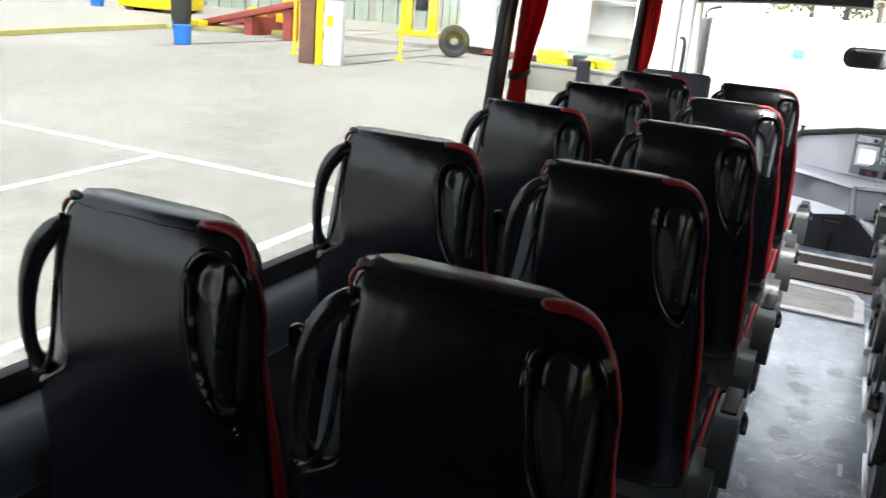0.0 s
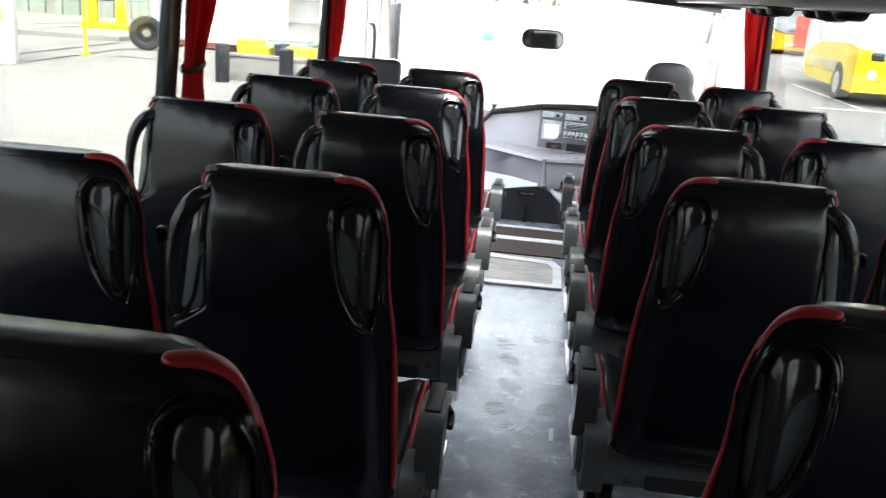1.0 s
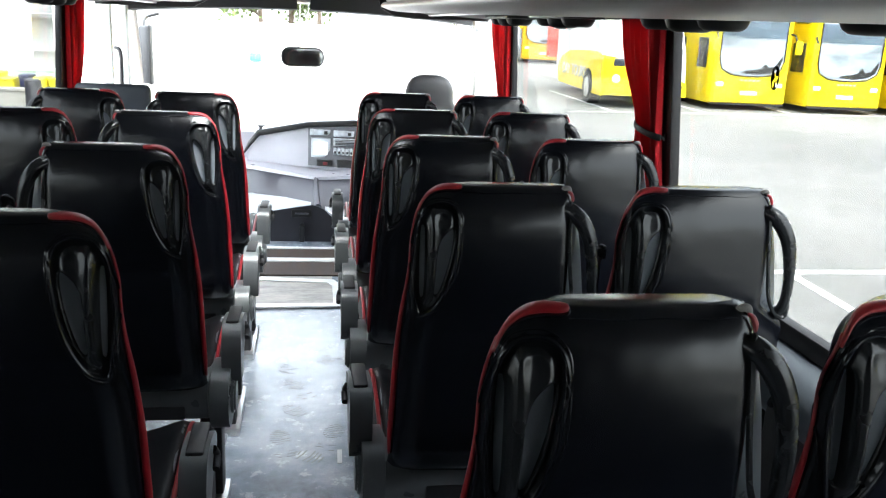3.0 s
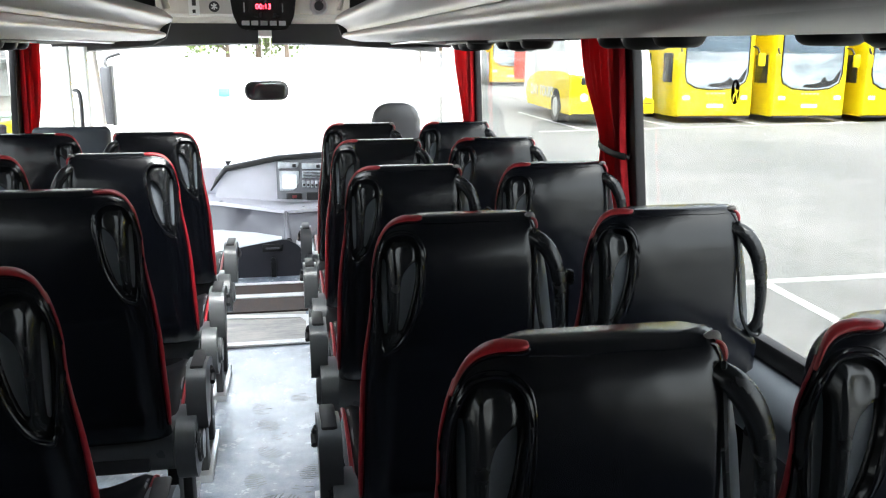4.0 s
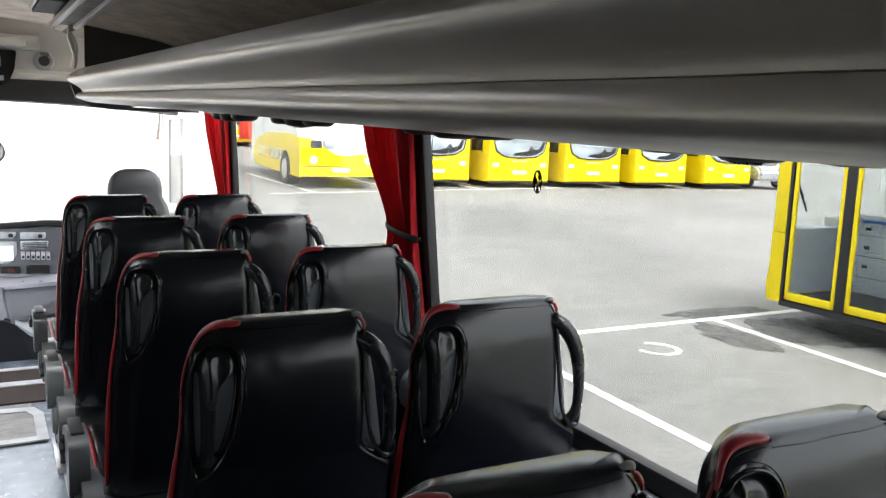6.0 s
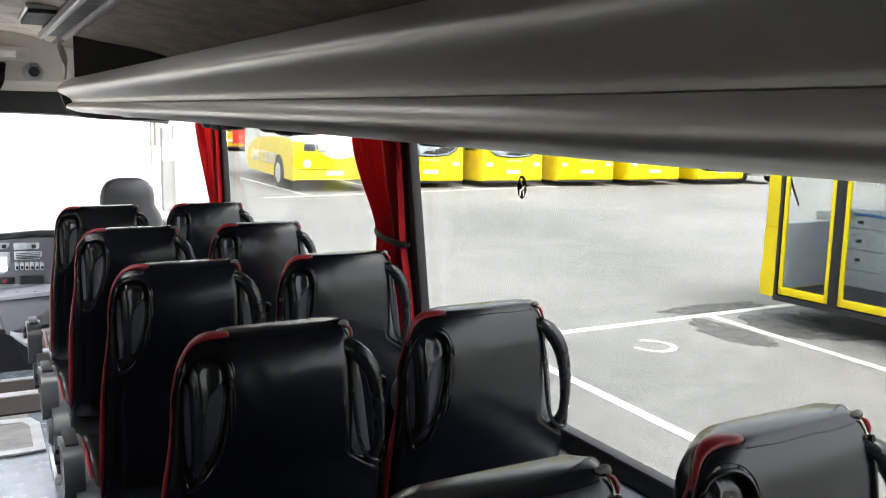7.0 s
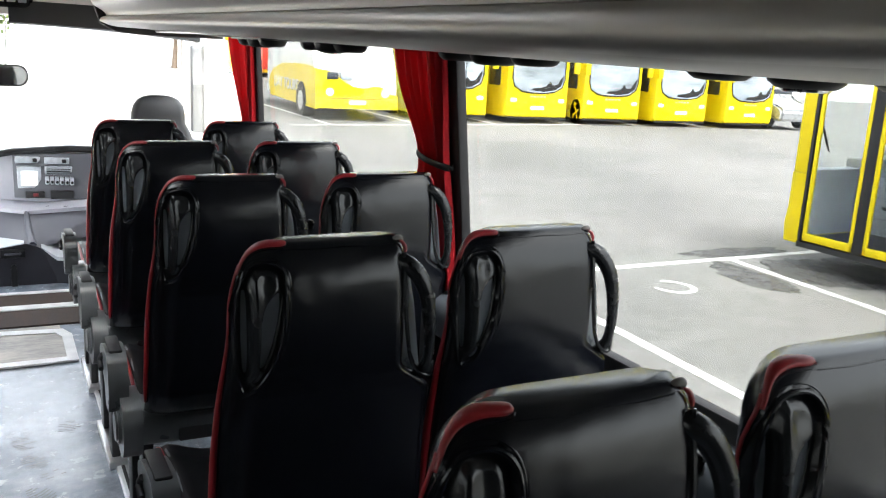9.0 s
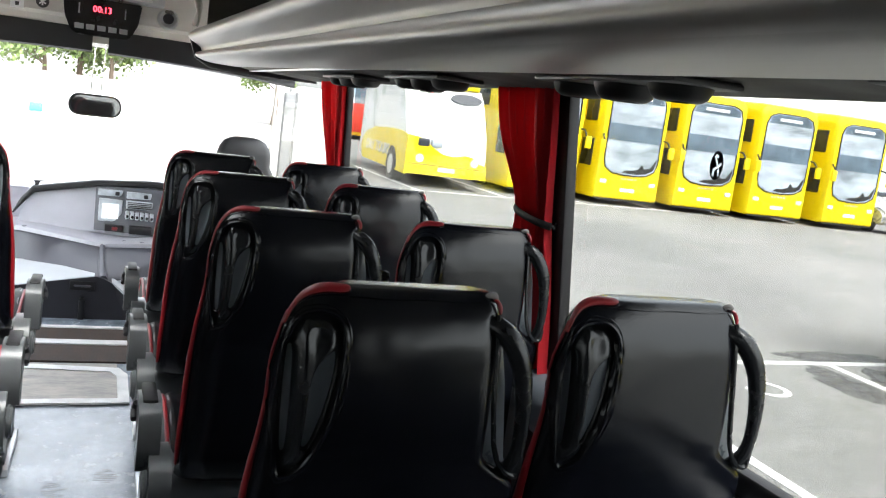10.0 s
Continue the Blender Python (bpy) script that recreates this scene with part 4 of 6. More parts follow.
for k in range(6):
    sw = control(0.11 + k * 0.034, 0.137 + k * 0.034, 0.56, 0.615, CONTROL_PALE, "switch", 0.024)
    control(0.115 + k * 0.034, 0.132 + k * 0.034, 0.57, 0.59, RUBBER, "rocker", 0.03, "", sw)
control(-0.03, 0.1, 0.465, 0.51, RUBBER, "switch_pod", 0.03)
control(0.02, 0.06, 0.475, 0.5, PRINT_RED, "warning_switch", 0.036, "red warning switch")
control(0.14, 0.3, 0.465, 0.52, RUBBER, "switch_pod", 0.03)

dash.matrix_basis = Matrix.Translation((0.125, 0, -0.005)) @ Matrix.Diagonal((0.89, 1, 0.945, 1))

# driver's seat
ds = thing("driver_seat", "black cloth driver's seat with rounded headrest", "driver seat")
bm = bmesh.new()
secs = []
for z, w, y, th in ((0.42, 0.24, 5.12, 0.1), (0.6, 0.25, 5.08, 0.12), (0.85, 0.24, 5.03, 0.12), (0.98, 0.2, 5.01, 0.1), (1.04, 0.165, 5.0, 0.09), (1.1, 0.163, 4.99, 0.09), (1.15, 0.15, 4.985, 0.085), (1.185, 0.125, 4.985, 0.07), (1.205, 0.09, 4.985, 0.05), (1.213, 0.05, 4.985, 0.03)):
    secs.append([(0.80 + p[0], y + p[1], z) for p in rounded(0, 0, w, th / 2, th * 0.45)])
loft(bm, secs)
part("backrest", bm, DARK_PLASTIC, ds, smooth=60)
part("seat", boxed(0.56, 1.04, 5.1, 5.6, 0.3, 0.44, bevel=0.04), DARK_PLASTIC, ds)
part("base", boxed(0.62, 0.98, 5.15, 5.55, -0.12, 0.3, bevel=0.02), DARK_PLASTIC, ds)
ds.location = (0.048, 0, -0.022)
tagged(part("cab_floor", boxed(0.3, XR, 4.4, 6.3, -0.14, -0.004), DARK_PLASTIC), "dark cab floor mat", "floor", kind="structure")
tagged(part("front_floor", boxed(XL, 0.3, 5.1, 6.3, -0.14, -0.006), DARK_PLASTIC), "dark floor under the dash", "floor", kind="structure")
tagged(part("front_apron", boxed(-1.2, 1.1, 6.5, 6.58, -0.3, 0.62), DARK_PLASTIC), "dark panel below the windscreen", "panel", kind="structure")

# courier seat beside the entrance
cs = thing("courier_seat", "low dark blue-grey courier seat by the entrance", "seat")
part("backrest", boxed(-1.08, -0.72, 3.55, 3.62, 0.75, 1.17, bevel=0.03, seg=3), COURIER_CLOTH, cs)
part("bracket", boxed(-0.95, -0.85, 3.57, 3.61, 0.0, 0.76), DARK_PLASTIC, cs)


# ---- curtains ----
def curtain(x, s, y0, y1, tie, phase, tuck, draw=0.5):
    """A gathered red curtain from the rail to the sill, drawn in by a black band at tie."""
    c = thing("curtain", "gathered bright red curtain tied with a black band", "curtain", group="window curtains")
    bm = bmesh.new()
    rows = []
    n = 64
    for i in range(29):
        z = 1.62 - (1.62 - 0.8) * i / 28
        pinch = 1 - draw * math.exp(-((z - tie) / (0.16 if draw < 0.55 else 0.3)) ** 2) - (0.22 if z < tie else 0) * (1 - math.exp(-((z - tie) / 0.2) ** 2))
        row = []
        for k in range(n + 1):
            u = k / n
            y = y0 + (y1 - y0) * (tuck + (u - tuck) * pinch)
            fold = 0.013 * math.sin(u * 2 * math.pi * 6.5 + phase + 0.5 * math.sin(z * 5)) + 0.005 * math.sin(u * 2 * math.pi * 15 + phase * 2 + z * 3)
            row.append((x - s * (0.026 + fold), y + LEAN * (z - 1.1), z))
        rows.append(row)
    loft(bm, rows, closed=False, caps=False)
    r = bmesh.ops.solidify(bm, geom=bm.faces[:], thickness=0.003)
    part("cloth", bm, CURTAIN_RED, c, smooth=70)
    w = (y1 - y0) * 0.5
    ym = y0 + (y1 - y0) * tuck + (y1 - y0) * (0.5 - tuck) * 0.5 + LEAN * (tie - 1.1)
    bm = bmesh.new()
    ring = [(x - s * (0.028 + 0.03 * math.cos(a)), ym + (w * 0.58) * math.sin(a), tie + 0.012 * math.sin(a)) for a in [2 * math.pi * k / 18 for k in range(19)]]
    tube(bm, ring, 0.01, seg=8, n=1, flat=0.3, flat_dir=(s, 0, 0))
    part("tie_band", bm, PILLAR_BLACK, c, "black strap tie-back")
    return c


curtain(1.125, 1, 1.508, 1.875, 1.235, 0.3, 0.1)
curtain(1.125, 1, 3.62, 4.12, 1.06, 1.1, 0.08, 0.62)
curtain(-1.16, -1, 1.73, 1.985, 1.235, 0.7, 0.15)
curtain(-1.16, -1, 3.66, 3.97, 1.06, 1.9, 0.15)
tagged(part("curtain_rail", boxed(1.055, 1.1, Y_BACK, 5.2, 1.60, 1.625), DARK_PLASTIC), "dark curtain rail over the windows", "curtain rail", group="curtain rails")
tagged(part("curtain_rail", boxed(-1.14, -1.095, Y_BACK, 4.3, 1.60, 1.625), DARK_PLASTIC), "dark curtain rail over the windows", "curtain rail", group="curtain rails")

# oval notices on the side glass: black print with clear gaps for the figure
MARKS = ((60, 0.0, 0.006, 0.014), (-35, -0.004, -0.002, 0.012), (90, 0.006, -0.014, 0.008), (20, 0.002, 0.018, 0.005), (75, -0.008, -0.014, 0.007))


def near_mark(y, z):
    for a, dy, dz, w in MARKS:
        cy, cz = y - dy, z - dz
        along = cy * math.cos(radians(a)) + cz * math.sin(radians(a))
        off = -cy * math.sin(radians(a)) + cz * math.cos(radians(a))
        if abs(along) < w and abs(off) < 0.0026:
            return True
    return False


for yc, zc in ((1.02, 1.432),):
    n_ = thing("window_sticker", "oval black notice with white marks on the window glass", "sticker", group="window stickers")
    bm = bmesh.new()
    step = 0.0014
    grid = {}
    for i in range(-14, 15):
        for j in range(-21, 22):
            y, z = i * step, j * step
            if (y / 0.019) ** 2 + (z / 0.028) ** 2 < 1 and not near_mark(y, z):
                cs_ = []
                for p, q in ((0, 0), (1, 0), (1, 1), (0, 1)):
                    key = (i + p, j + q)
                    if key not in grid:
                        grid[key] = bm.verts.new((1.139, yc + (i + p - 0.5) * step, zc + (j + q - 0.5) * step))
                    cs_.append(grid[key])
                bm.faces.new(cs_)
    bmesh.ops.solidify(bm, geom=bm.faces[:], thickness=0.001)
    part("backing", bm, BLACK_PRINT, n_, smooth=None)


# ---- passenger seats ----
TOP = 1.21
LIFT = 0.07                   # seat frame and armrest above their drawn height


def back_y(z):
    """The rear face of the backrest: leans back towards the top, rolls forward at the crown."""
    return 0.03 * (TOP - z) / 0.75 + 0.018 * max(0.0, (z - 1.0) / 0.21) ** 2 - 0.012 - 0.012 * math.sin(math.pi * min(1, max(0, (z - 0.8) / 0.4)))


POCKET = [(-0.1736, 1.0842), (-0.1668, 1.1399), (-0.1531, 1.1694), (-0.1301, 1.179), (-0.107, 1.1764), (-0.0917, 1.1607), (-0.0879, 1.1355), (-0.0917, 1.0929), (-0.1002, 1.0407), (-0.1139, 1.0015), (-0.1343, 0.9667), (-0.1565, 0.9519), (-0.1659, 0.9545), (-0.171, 0.9798), (-0.1744, 1.032)]
SLATE = [(-0.1014, 1.1259), (-0.1148, 1.1172), (-0.1262, 1.0998), (-0.1322, 1.072), (-0.1344, 1.0285), (-0.1366, 0.998), (-0.134, 0.9902), (-0.1279, 0.9937), (-0.1192, 1.0154), (-0.1114, 1.0415), (-0.1048, 1.072), (-0.1001, 1.1068)]
HOLLOW = [(-0.161, 1.1285), (-0.1555, 1.1198), (-0.153, 1.072), (-0.153, 1.0198), (-0.155, 0.9893), (-0.1585, 0.9832), (-0.162, 0.9937), (-0.164, 1.0372), (-0.164, 1.0894)]


def closed(outline, n=5):
    """A smooth closed outline through a few points."""
    k = len(outline)
    pts = smooth_path([outline[-2], outline[-1]] + list(outline) + [outline[0], outline[1], outline[2]], n)
    return [tuple(q) for q in pts[2 * n:(2 + k) * n]]


POCKET_LINE, SLATE_LINE, HOLLOW_LINE = closed(POCKET), closed(SLATE), closed(HOLLOW)


def inside(line, u, z):
    """Distance from an outline, positive inside."""
    p = np.array(line)
    q = np.roll(p, -1, axis=0)
    d = q - p
    t = np.clip(((u - p[:, 0]) * d[:, 0] + (z - p[:, 1]) * d[:, 1]) / (d ** 2).sum(1), 0, 1)
    dist = np.hypot(p[:, 0] + t * d[:, 0] - u, p[:, 1] + t * d[:, 1] - z).min()
    cross = ((p[:, 1] > z) != (q[:, 1] > z)) & (u < p[:, 0] + (z - p[:, 1]) / np.where(d[:, 1] == 0, 1e-9, d[:, 1]) * d[:, 0])
    return dist if cross.sum() % 2 else -dist


def edges(z):
    """Half-widths of the backrest at a height: aisle side, wall side."""
    a = 0.21 - 0.008 * ease(0.6, 0.86, z) - 0.02 * ease(0.86, 1.08, z) - 0.011 * ease(1.08, 1.19, z)
    if z > 1.145:
        t = (z - 1.145) / (TOP - 1.145)
        a = 0.105 + (a - 0.105) * math.sqrt(max(0.0, 1 - t ** 2.35))
    w = 0.212 - 0.006 * ease(0.6, 0.92, z)
    w += (0.143 - w) * ease(0.915, 0.975, z)
    if z > 1.18:
        t = (z - 1.18) / (TOP - 1.18)
        w = 0.134 + 0.014 * math.sqrt(max(0.0, 1 - t * t))
    return a, w


FOOT = 0.575


def rear(u, z):
    """The rear surface with its rounded borders."""
    a, w = edges(z)
    roll = min(1.0, max(0.0, (z - 1.12) / (TOP - 1.12)))
    foot = max(0.0, (FOOT + 0.06 - z) / 0.06)
    # the aisle border wraps forward in a broad curve, the wall border in a tight one
    wrap = 0.046 - 0.028 * ease(1.1, 1.18, z)
    soft = wrap * (1 - math.sqrt(max(0.0, 1 - min(1.0, max(0.0, 1 - (u + a) / 0.07)) ** 2)))
    soft += 0.022 * (1 - math.sqrt(max(0.0, 1 - min(1.0, max(0.0, 1 - (w - u) / 0.025)) ** 2)))
    belly = -0.008 * math.cos(math.pi * min(1, abs(u) / 0.2) / 2)
    return back_y(z) + 0.028 * (1 - math.sqrt(max(0.0, 1 - roll ** 2.3))) + 0.03 * foot ** 2 + soft + belly


def backrest(s):
    bm = bmesh.new()
    levels = [FOOT, FOOT + 0.012, FOOT + 0.03, 0.64, 0.7, 0.76, 0.82, 0.86, 0.9] + [0.905 + 0.0075 * k for k in range(38)] + [1.188, 1.194, 1.199, 1.203, 1.206, 1.2085, TOP]
    nb, nf, ns = 52, 12, 5
    rows = []
    for z in levels:
        a, w = edges(z)
        foot = max(0.0, (FOOT + 0.06 - z) / 0.06)
        th = 0.135 - 0.057 * ease(0.6, 1.1, z)
        roll = min(1.0, max(0.0, (z - 1.12) / (TOP - 1.12)))
        round_in = 0.028 * (1 - math.sqrt(max(0.0, 1 - roll ** 2.3)))
        yb = back_y(z) + round_in + 0.03 * foot ** 2
        yf = back_y(z) + th - 0.45 * round_in - 0.03 * foot ** 2
        row = []
        for k in range(nb + 1):
            u = -a + (a + w) * k / nb
            wrinkle = 0.0001 * ease(1.05, 1.14, z) * noise.noise(Vector((u * 55 + 9 * s, z * 9, 1.3))) + 0.0005 * noise.noise(Vector((u * 30, z * 22, 3.1))) + 0.0005 * noise.noise(Vector((u * 11, z * 60, 7.0)))
            # soft folds gathered along the upper seam
            wrinkle += 0.0003 * ease(1.1, 1.17, z) * ease(0.03, 0.1, u) * noise.noise(Vector((u * 70 + z * 40, z * 50 - u * 25, 5.0 + s)))
            sunk = 0.034 * ease(0.0, 0.01, inside(POCKET_LINE, u, z)) if 0.9 < z < 1.195 and u < -0.06 else 0.0
            row.append((s * u, rear(u, z) + wrinkle + sunk, z))
        for k in range(1, ns):
            t = k / ns
            row.append((s * (w + 0.006 * math.sin(math.pi * t)), yb + 0.022 + (yf - yb - 0.044) * t, z))
        af = a - 0.02
        for k in range(nf + 1):
            u = w - (af + w) * k / nf
            e = min(u + af, w - u)
            soft = 0.022 * (1 - math.sqrt(max(0.0, 1 - max(0.0, 1 - e / 0.03) ** 2)))
            row.append((s * u, yf - soft + 0.012 * ease(0.1, 0.19, abs(u)), z))
        for k in range(1, ns):
            t = k / ns
            row.append((s * (-af + (af - a) * t - 0.003 * math.sin(math.pi * t)), yf - 0.018 + (rear(-a, z) - yf + 0.018) * t, z))
        rows.append(row)
    loft(bm, rows)
    return bm


def grip_insert(s):
    """Moulded plastic in the aisle-side pocket: a grip, broad at its head, narrowing to a bar between two sunken windows."""
    bm = bmesh.new()
    step, verts = 0.003, {}
    for i in range(-59, -22):
        for j in range(306, 400):
            u, z = i * step, j * step
            m = inside(POCKET_LINE, u, z)
            if m < -0.004:
                continue
            y = rear(u, z) + 0.013 - 0.011 * ease(0.0, 0.022, m) - 0.006 * math.exp(-((u + 0.143) / 0.01) ** 2) * ease(0.94, 1.0, z)
            y += 0.004 * math.exp(-((u + 0.122) ** 2 + (z - 1.15) ** 2) / 0.0004)
            y += 0.024 * ease(-0.004, 0.006, inside(SLATE_LINE, u, z)) + 0.022 * ease(-0.004, 0.004, inside(HOLLOW_LINE, u, z))
            verts[i, j] = bm.verts.new((s * u, y, z))
    for i, j in verts:
        q = [verts.get(k) for k in ((i, j), (i + 1, j), (i + 1, j + 1), (i, j + 1))]
        if all(q):
            bm.faces.new(q)
    return bm


def ribbon(bm, rows):
    """A padded strip; each row is its centre (x, y, z), outward normal (nx, nz) and half sizes out and along y."""
    loft(bm, [[(c[0] + n_[0] * h * math.cos(t), c[1] + d * math.sin(t), c[2] + n_[1] * h * math.cos(t)) for t in [2 * math.pi * k / 12 for k in range(12)]] for c, n_, h, d in rows])
    return bm


def build_seat(s, aisle):
    """One passenger seat; local x grows away from the aisle for s = 1."""
    place = "aisle" if aisle else "window"
    seat = thing("coach_seat", "black leather coach seat with red piping, %s place" % place, "coach seat", group="passenger seats")
    br = part("backrest", backrest(s), BLACK_LEATHER, seat, smooth=50)

    def pt(u, z, dy=0.0):
        return (s * u, back_y(z) + dy, z)

    def on(line, dy, grow=0.0):
        c = np.mean(line, axis=0)
        out = []
        for u, z in line:
            d = np.array((u, z)) - c
            d = d / np.hypot(*d)
            uu, zz = u + d[0] * grow, z + d[1] * grow
            out.append((s * uu, rear(uu, min(zz, TOP)) + dy, zz))
        return out + out[:1]
    # welts round the aisle-side pocket
    part("pocket_welt", tube(bmesh.new(), on(POCKET_LINE, 0.0005), 0.0038, seg=8, n=1), BLACK_LEATHER, br)
    part("outer_welt", tube(bmesh.new(), on(POCKET_LINE, 0.0008, 0.0085), 0.0018, seg=6, n=1), BLACK_LEATHER, br)
    part("grip_handle", grip_insert(s), GLOSS_BLACK, seat, "glossy moulded grip in the backrest", smooth=180)
    for outline in (SLATE_LINE, HOLLOW_LINE):
        bm = bmesh.new()
        c = np.mean(outline, axis=0)
        rings = [[bm.verts.new((s * (c[0] + (u - c[0]) * f), rear(c[0] + (u - c[0]) * f, c[1] + (z - c[1]) * f) + dy, c[1] + (z - c[1]) * f)) for u, z in outline] for f, dy in ((1.06, 0.016), (0.9, 0.0172), (0.6, 0.018), (0.25, 0.0183))]
        for ra, rb in zip(rings, rings[1:]):
            for k in range(len(ra)):
                bm.faces.new((ra[k], ra[(k + 1) % len(ra)], rb[(k + 1) % len(ra)], rb[k]))
        bm.faces.new(rings[-1])
        part("pocket_panel", bm, POCKET_GREY, seat, "slate-grey inner panel", smooth=180)
    # wall-side grip loop with its own panel
    rim = [(0.136, 1.185), (0.136, 1.14), (0.138, 1.08), (0.143, 1.03), (0.152, 0.985), (0.168, 0.955), (0.187, 0.942), (0.197, 0.947), (0.198, 0.97)]
    part("pocket_welt", tube(bmesh.new(), [pt(u, z, -0.002) for u, z in rim], 0.0045, seg=6, n=4), GLOSS_BLACK, br)
    loop = [(0.118, 1.168, 0.034, 0.014), (0.14, 1.164, 0.006, 0.0195), (0.16, 1.146, -0.004, 0.0195), (0.176, 1.11, -0.009, 0.0175), (0.1835, 1.06, -0.01, 0.0145), (0.187, 1.01, -0.008, 0.0125), (0.187, 0.97, -0.002, 0.0125), (0.181, 0.938, 0.016, 0.015)]
    part("grip_handle", tube(bmesh.new(), [(*pt(u, z, dy), r * 0.86) for u, z, dy, r in loop], 0.017, seg=14, n=5), GLOSS_BLACK, seat, "glossy moulded grip loop", smooth=180)
    bm = bmesh.new()
    loft(bm, [[pt(u, z0, d) for u, d in ((0.132, 0.008), (0.15, 0.012), (0.15 + w, 0.03), (0.15 + w, 0.06), (0.132, 0.06))] for z0, w in ((0.93, 0.045), (0.96, 0.036), (1.02, 0.027), (1.08, 0.02), (1.13, 0.012), (1.165, 0.002))])
    part("pocket_panel", bm, POCKET_GREY, seat, "slate-grey inner panel")
    # red shoulder patch: a padded lens on the rounded corner
    def along(line):
        rows = []
        for k, (u, z, h, d) in enumerate(line):
            pu, pz = line[max(k - 1, 0)][:2]
            qu, qz = line[min(k + 1, len(line) - 1)][:2]
            tl = math.hypot(qu - pu, qz - pz)
            rows.append((u, z, h, d, (qz - pz) / tl, -(qu - pu) / tl))
        return rows
    line = [(-0.083, TOP, 0.0028, 0.007), (-0.086, TOP, 0.0048, 0.01), (-0.093, TOP, 0.006, 0.013), (-0.1, TOP, 0.0064, 0.014)]
    line += [(-edges(z)[0], z, h, d) for z, h, d in ((1.2097, 0.0064, 0.014), (1.2075, 0.006, 0.013), (1.2035, 0.005, 0.011), (1.197, 0.004, 0.0085), (1.187, 0.0031, 0.006), (1.175, 0.0027, 0.005), (1.16, 0.0022, 0.0032))]
    rows, seam = [], []
    for u, z, h, d, nx, nz in along(smooth_path(line, 3)):
        cu_, cz = u - nx * h * 0.5, z - nz * h * 0.5
        y = rear(max(cu_, 0.003 - edges(cz)[0]), cz) + 0.45 * d
        rows.append(((s * cu_, y, cz), (s * nx, nz), h, d))
        seam.append((s * (cu_ - nx * h * 0.9), rear(max(cu_ - nx * h * 0.9, 0.003 - edges(cz)[0]), cz - nz * h * 0.9) - 0.001, cz - nz * h * 0.9))
    part("shoulder_patch", ribbon(bmesh.new(), rows), RED_LEATHER, seat, "red leather shoulder patch", smooth=180)
    part("patch_seam", tube(bmesh.new(), seam, 0.0014, seg=6, n=1), BLACK_LEATHER, seat, "dark seam under the red patch")
    # red piping down the aisle flank
    line = smooth_path([(-edges(z)[0], z, h, d) for z, h, d in ((1.175, 0.002, 0.003), (1.15, 0.002, 0.003), (1.1, 0.002, 0.0032), (1.05, 0.0024, 0.004), (1.0, 0.0034, 0.0055), (0.94, 0.0046, 0.008), (0.86, 0.0058, 0.0105), (0.76, 0.007, 0.0125), (0.66, 0.006, 0.011), (0.61, 0.003, 0.008))], 3)
    rows = [((s * u, rear(max(u, 0.0005 - edges(z)[0]), z) + 0.003, z), (s * nx, nz), h, d) for u, z, h, d, nx, nz in along(line)]
    part("piping", ribbon(bmesh.new(), rows), RED_LEATHER, seat, "red leather flank piping", smooth=180)
    part("corner_patch", tube(bmesh.new(), [(s * 0.134, 0.014, 1.203, 0.002), (s * 0.14, 0.013, 1.199, 0.0035), (s * 0.143, 0.01, 1.191, 0.0035), (s * 0.143, 0.008, 1.183, 0.002)], 0.003, seg=8, n=3), RED_LEATHER, seat, "small red stitched corner")
    part("corner_tag", tube(bmesh.new(), [(s * 0.122, 0.026, 1.203, 0.003), (s * 0.13, 0.021, 1.2085, 0.0048), (s * 0.137, 0.021, 1.2075, 0.005), (s * 0.143, 0.026, 1.198, 0.003)], 0.006, seg=10, n=4), TAG_PALE, seat, "grey stitched corner tag", smooth=180)
    part("top_seam", tube(bmesh.new(), [(s * u, rear(u, 1.199) - 0.0004, 1.199 + 0.001 * math.sin(u * 60)) for u in [-0.085 + 0.205 * k / 12 for k in range(13)]], 0.0011, seg=6, n=2), BLACK_LEATHER, seat, "stitched seam below the crown")
    # cushion
    bm = bmesh.new()
    secs = []
    for y, z1, zb in ((0.14, 0.47, 0.4), (0.2, 0.495, 0.37), (0.34, 0.505, 0.355), (0.48, 0.515, 0.36), (0.575, 0.51, 0.375), (0.605, 0.48, 0.4), (0.612, 0.45, 0.42)):
        prof = smooth_path([(-0.2, zb), (-0.218, (zb + z1) / 2), (-0.205, z1 + 0.012), (-0.17, z1 + 0.012), (-0.11, z1 - 0.008), (0, z1 - 0.012), (0.11, z1 - 0.008), (0.17, z1 + 0.012), (0.205, z1 + 0.012), (0.218, (zb + z1) / 2), (0.2, zb)], 2)
        secs.append([(s * p[0], y, p[1]) for p in prof])
    loft(bm, secs)
    cu = part("cushion", bm, CUSHION_LEATHER, seat, smooth=60)
    cu.location.z = LIFT
    for sd in ((-1,) if aisle else (1,)):
        for off, zz in ((0.0, 0.0), (0.014, -0.002)):
            pts = [(s * sd * (0.214 - off * 0.6), 0.22, 0.5 + zz), (s * sd * (0.211 - off), 0.4, 0.522 + zz), (s * sd * (0.211 - off), 0.55, 0.524 + zz), (s * sd * (0.212 - off * 0.5), 0.607, 0.495 + zz), (s * sd * 0.212, 0.616, 0.45), (s * sd * 0.21, 0.6, 0.41)]
            part("cushion_piping", tube(bmesh.new(), pts, 0.0055, seg=7, n=4), RED_LEATHER if off == 0 else POCKET_GREY, cu, "red piping" if off == 0 else "grey piping")
    # moulded grey carrier under the backrest
    bm = bmesh.new()
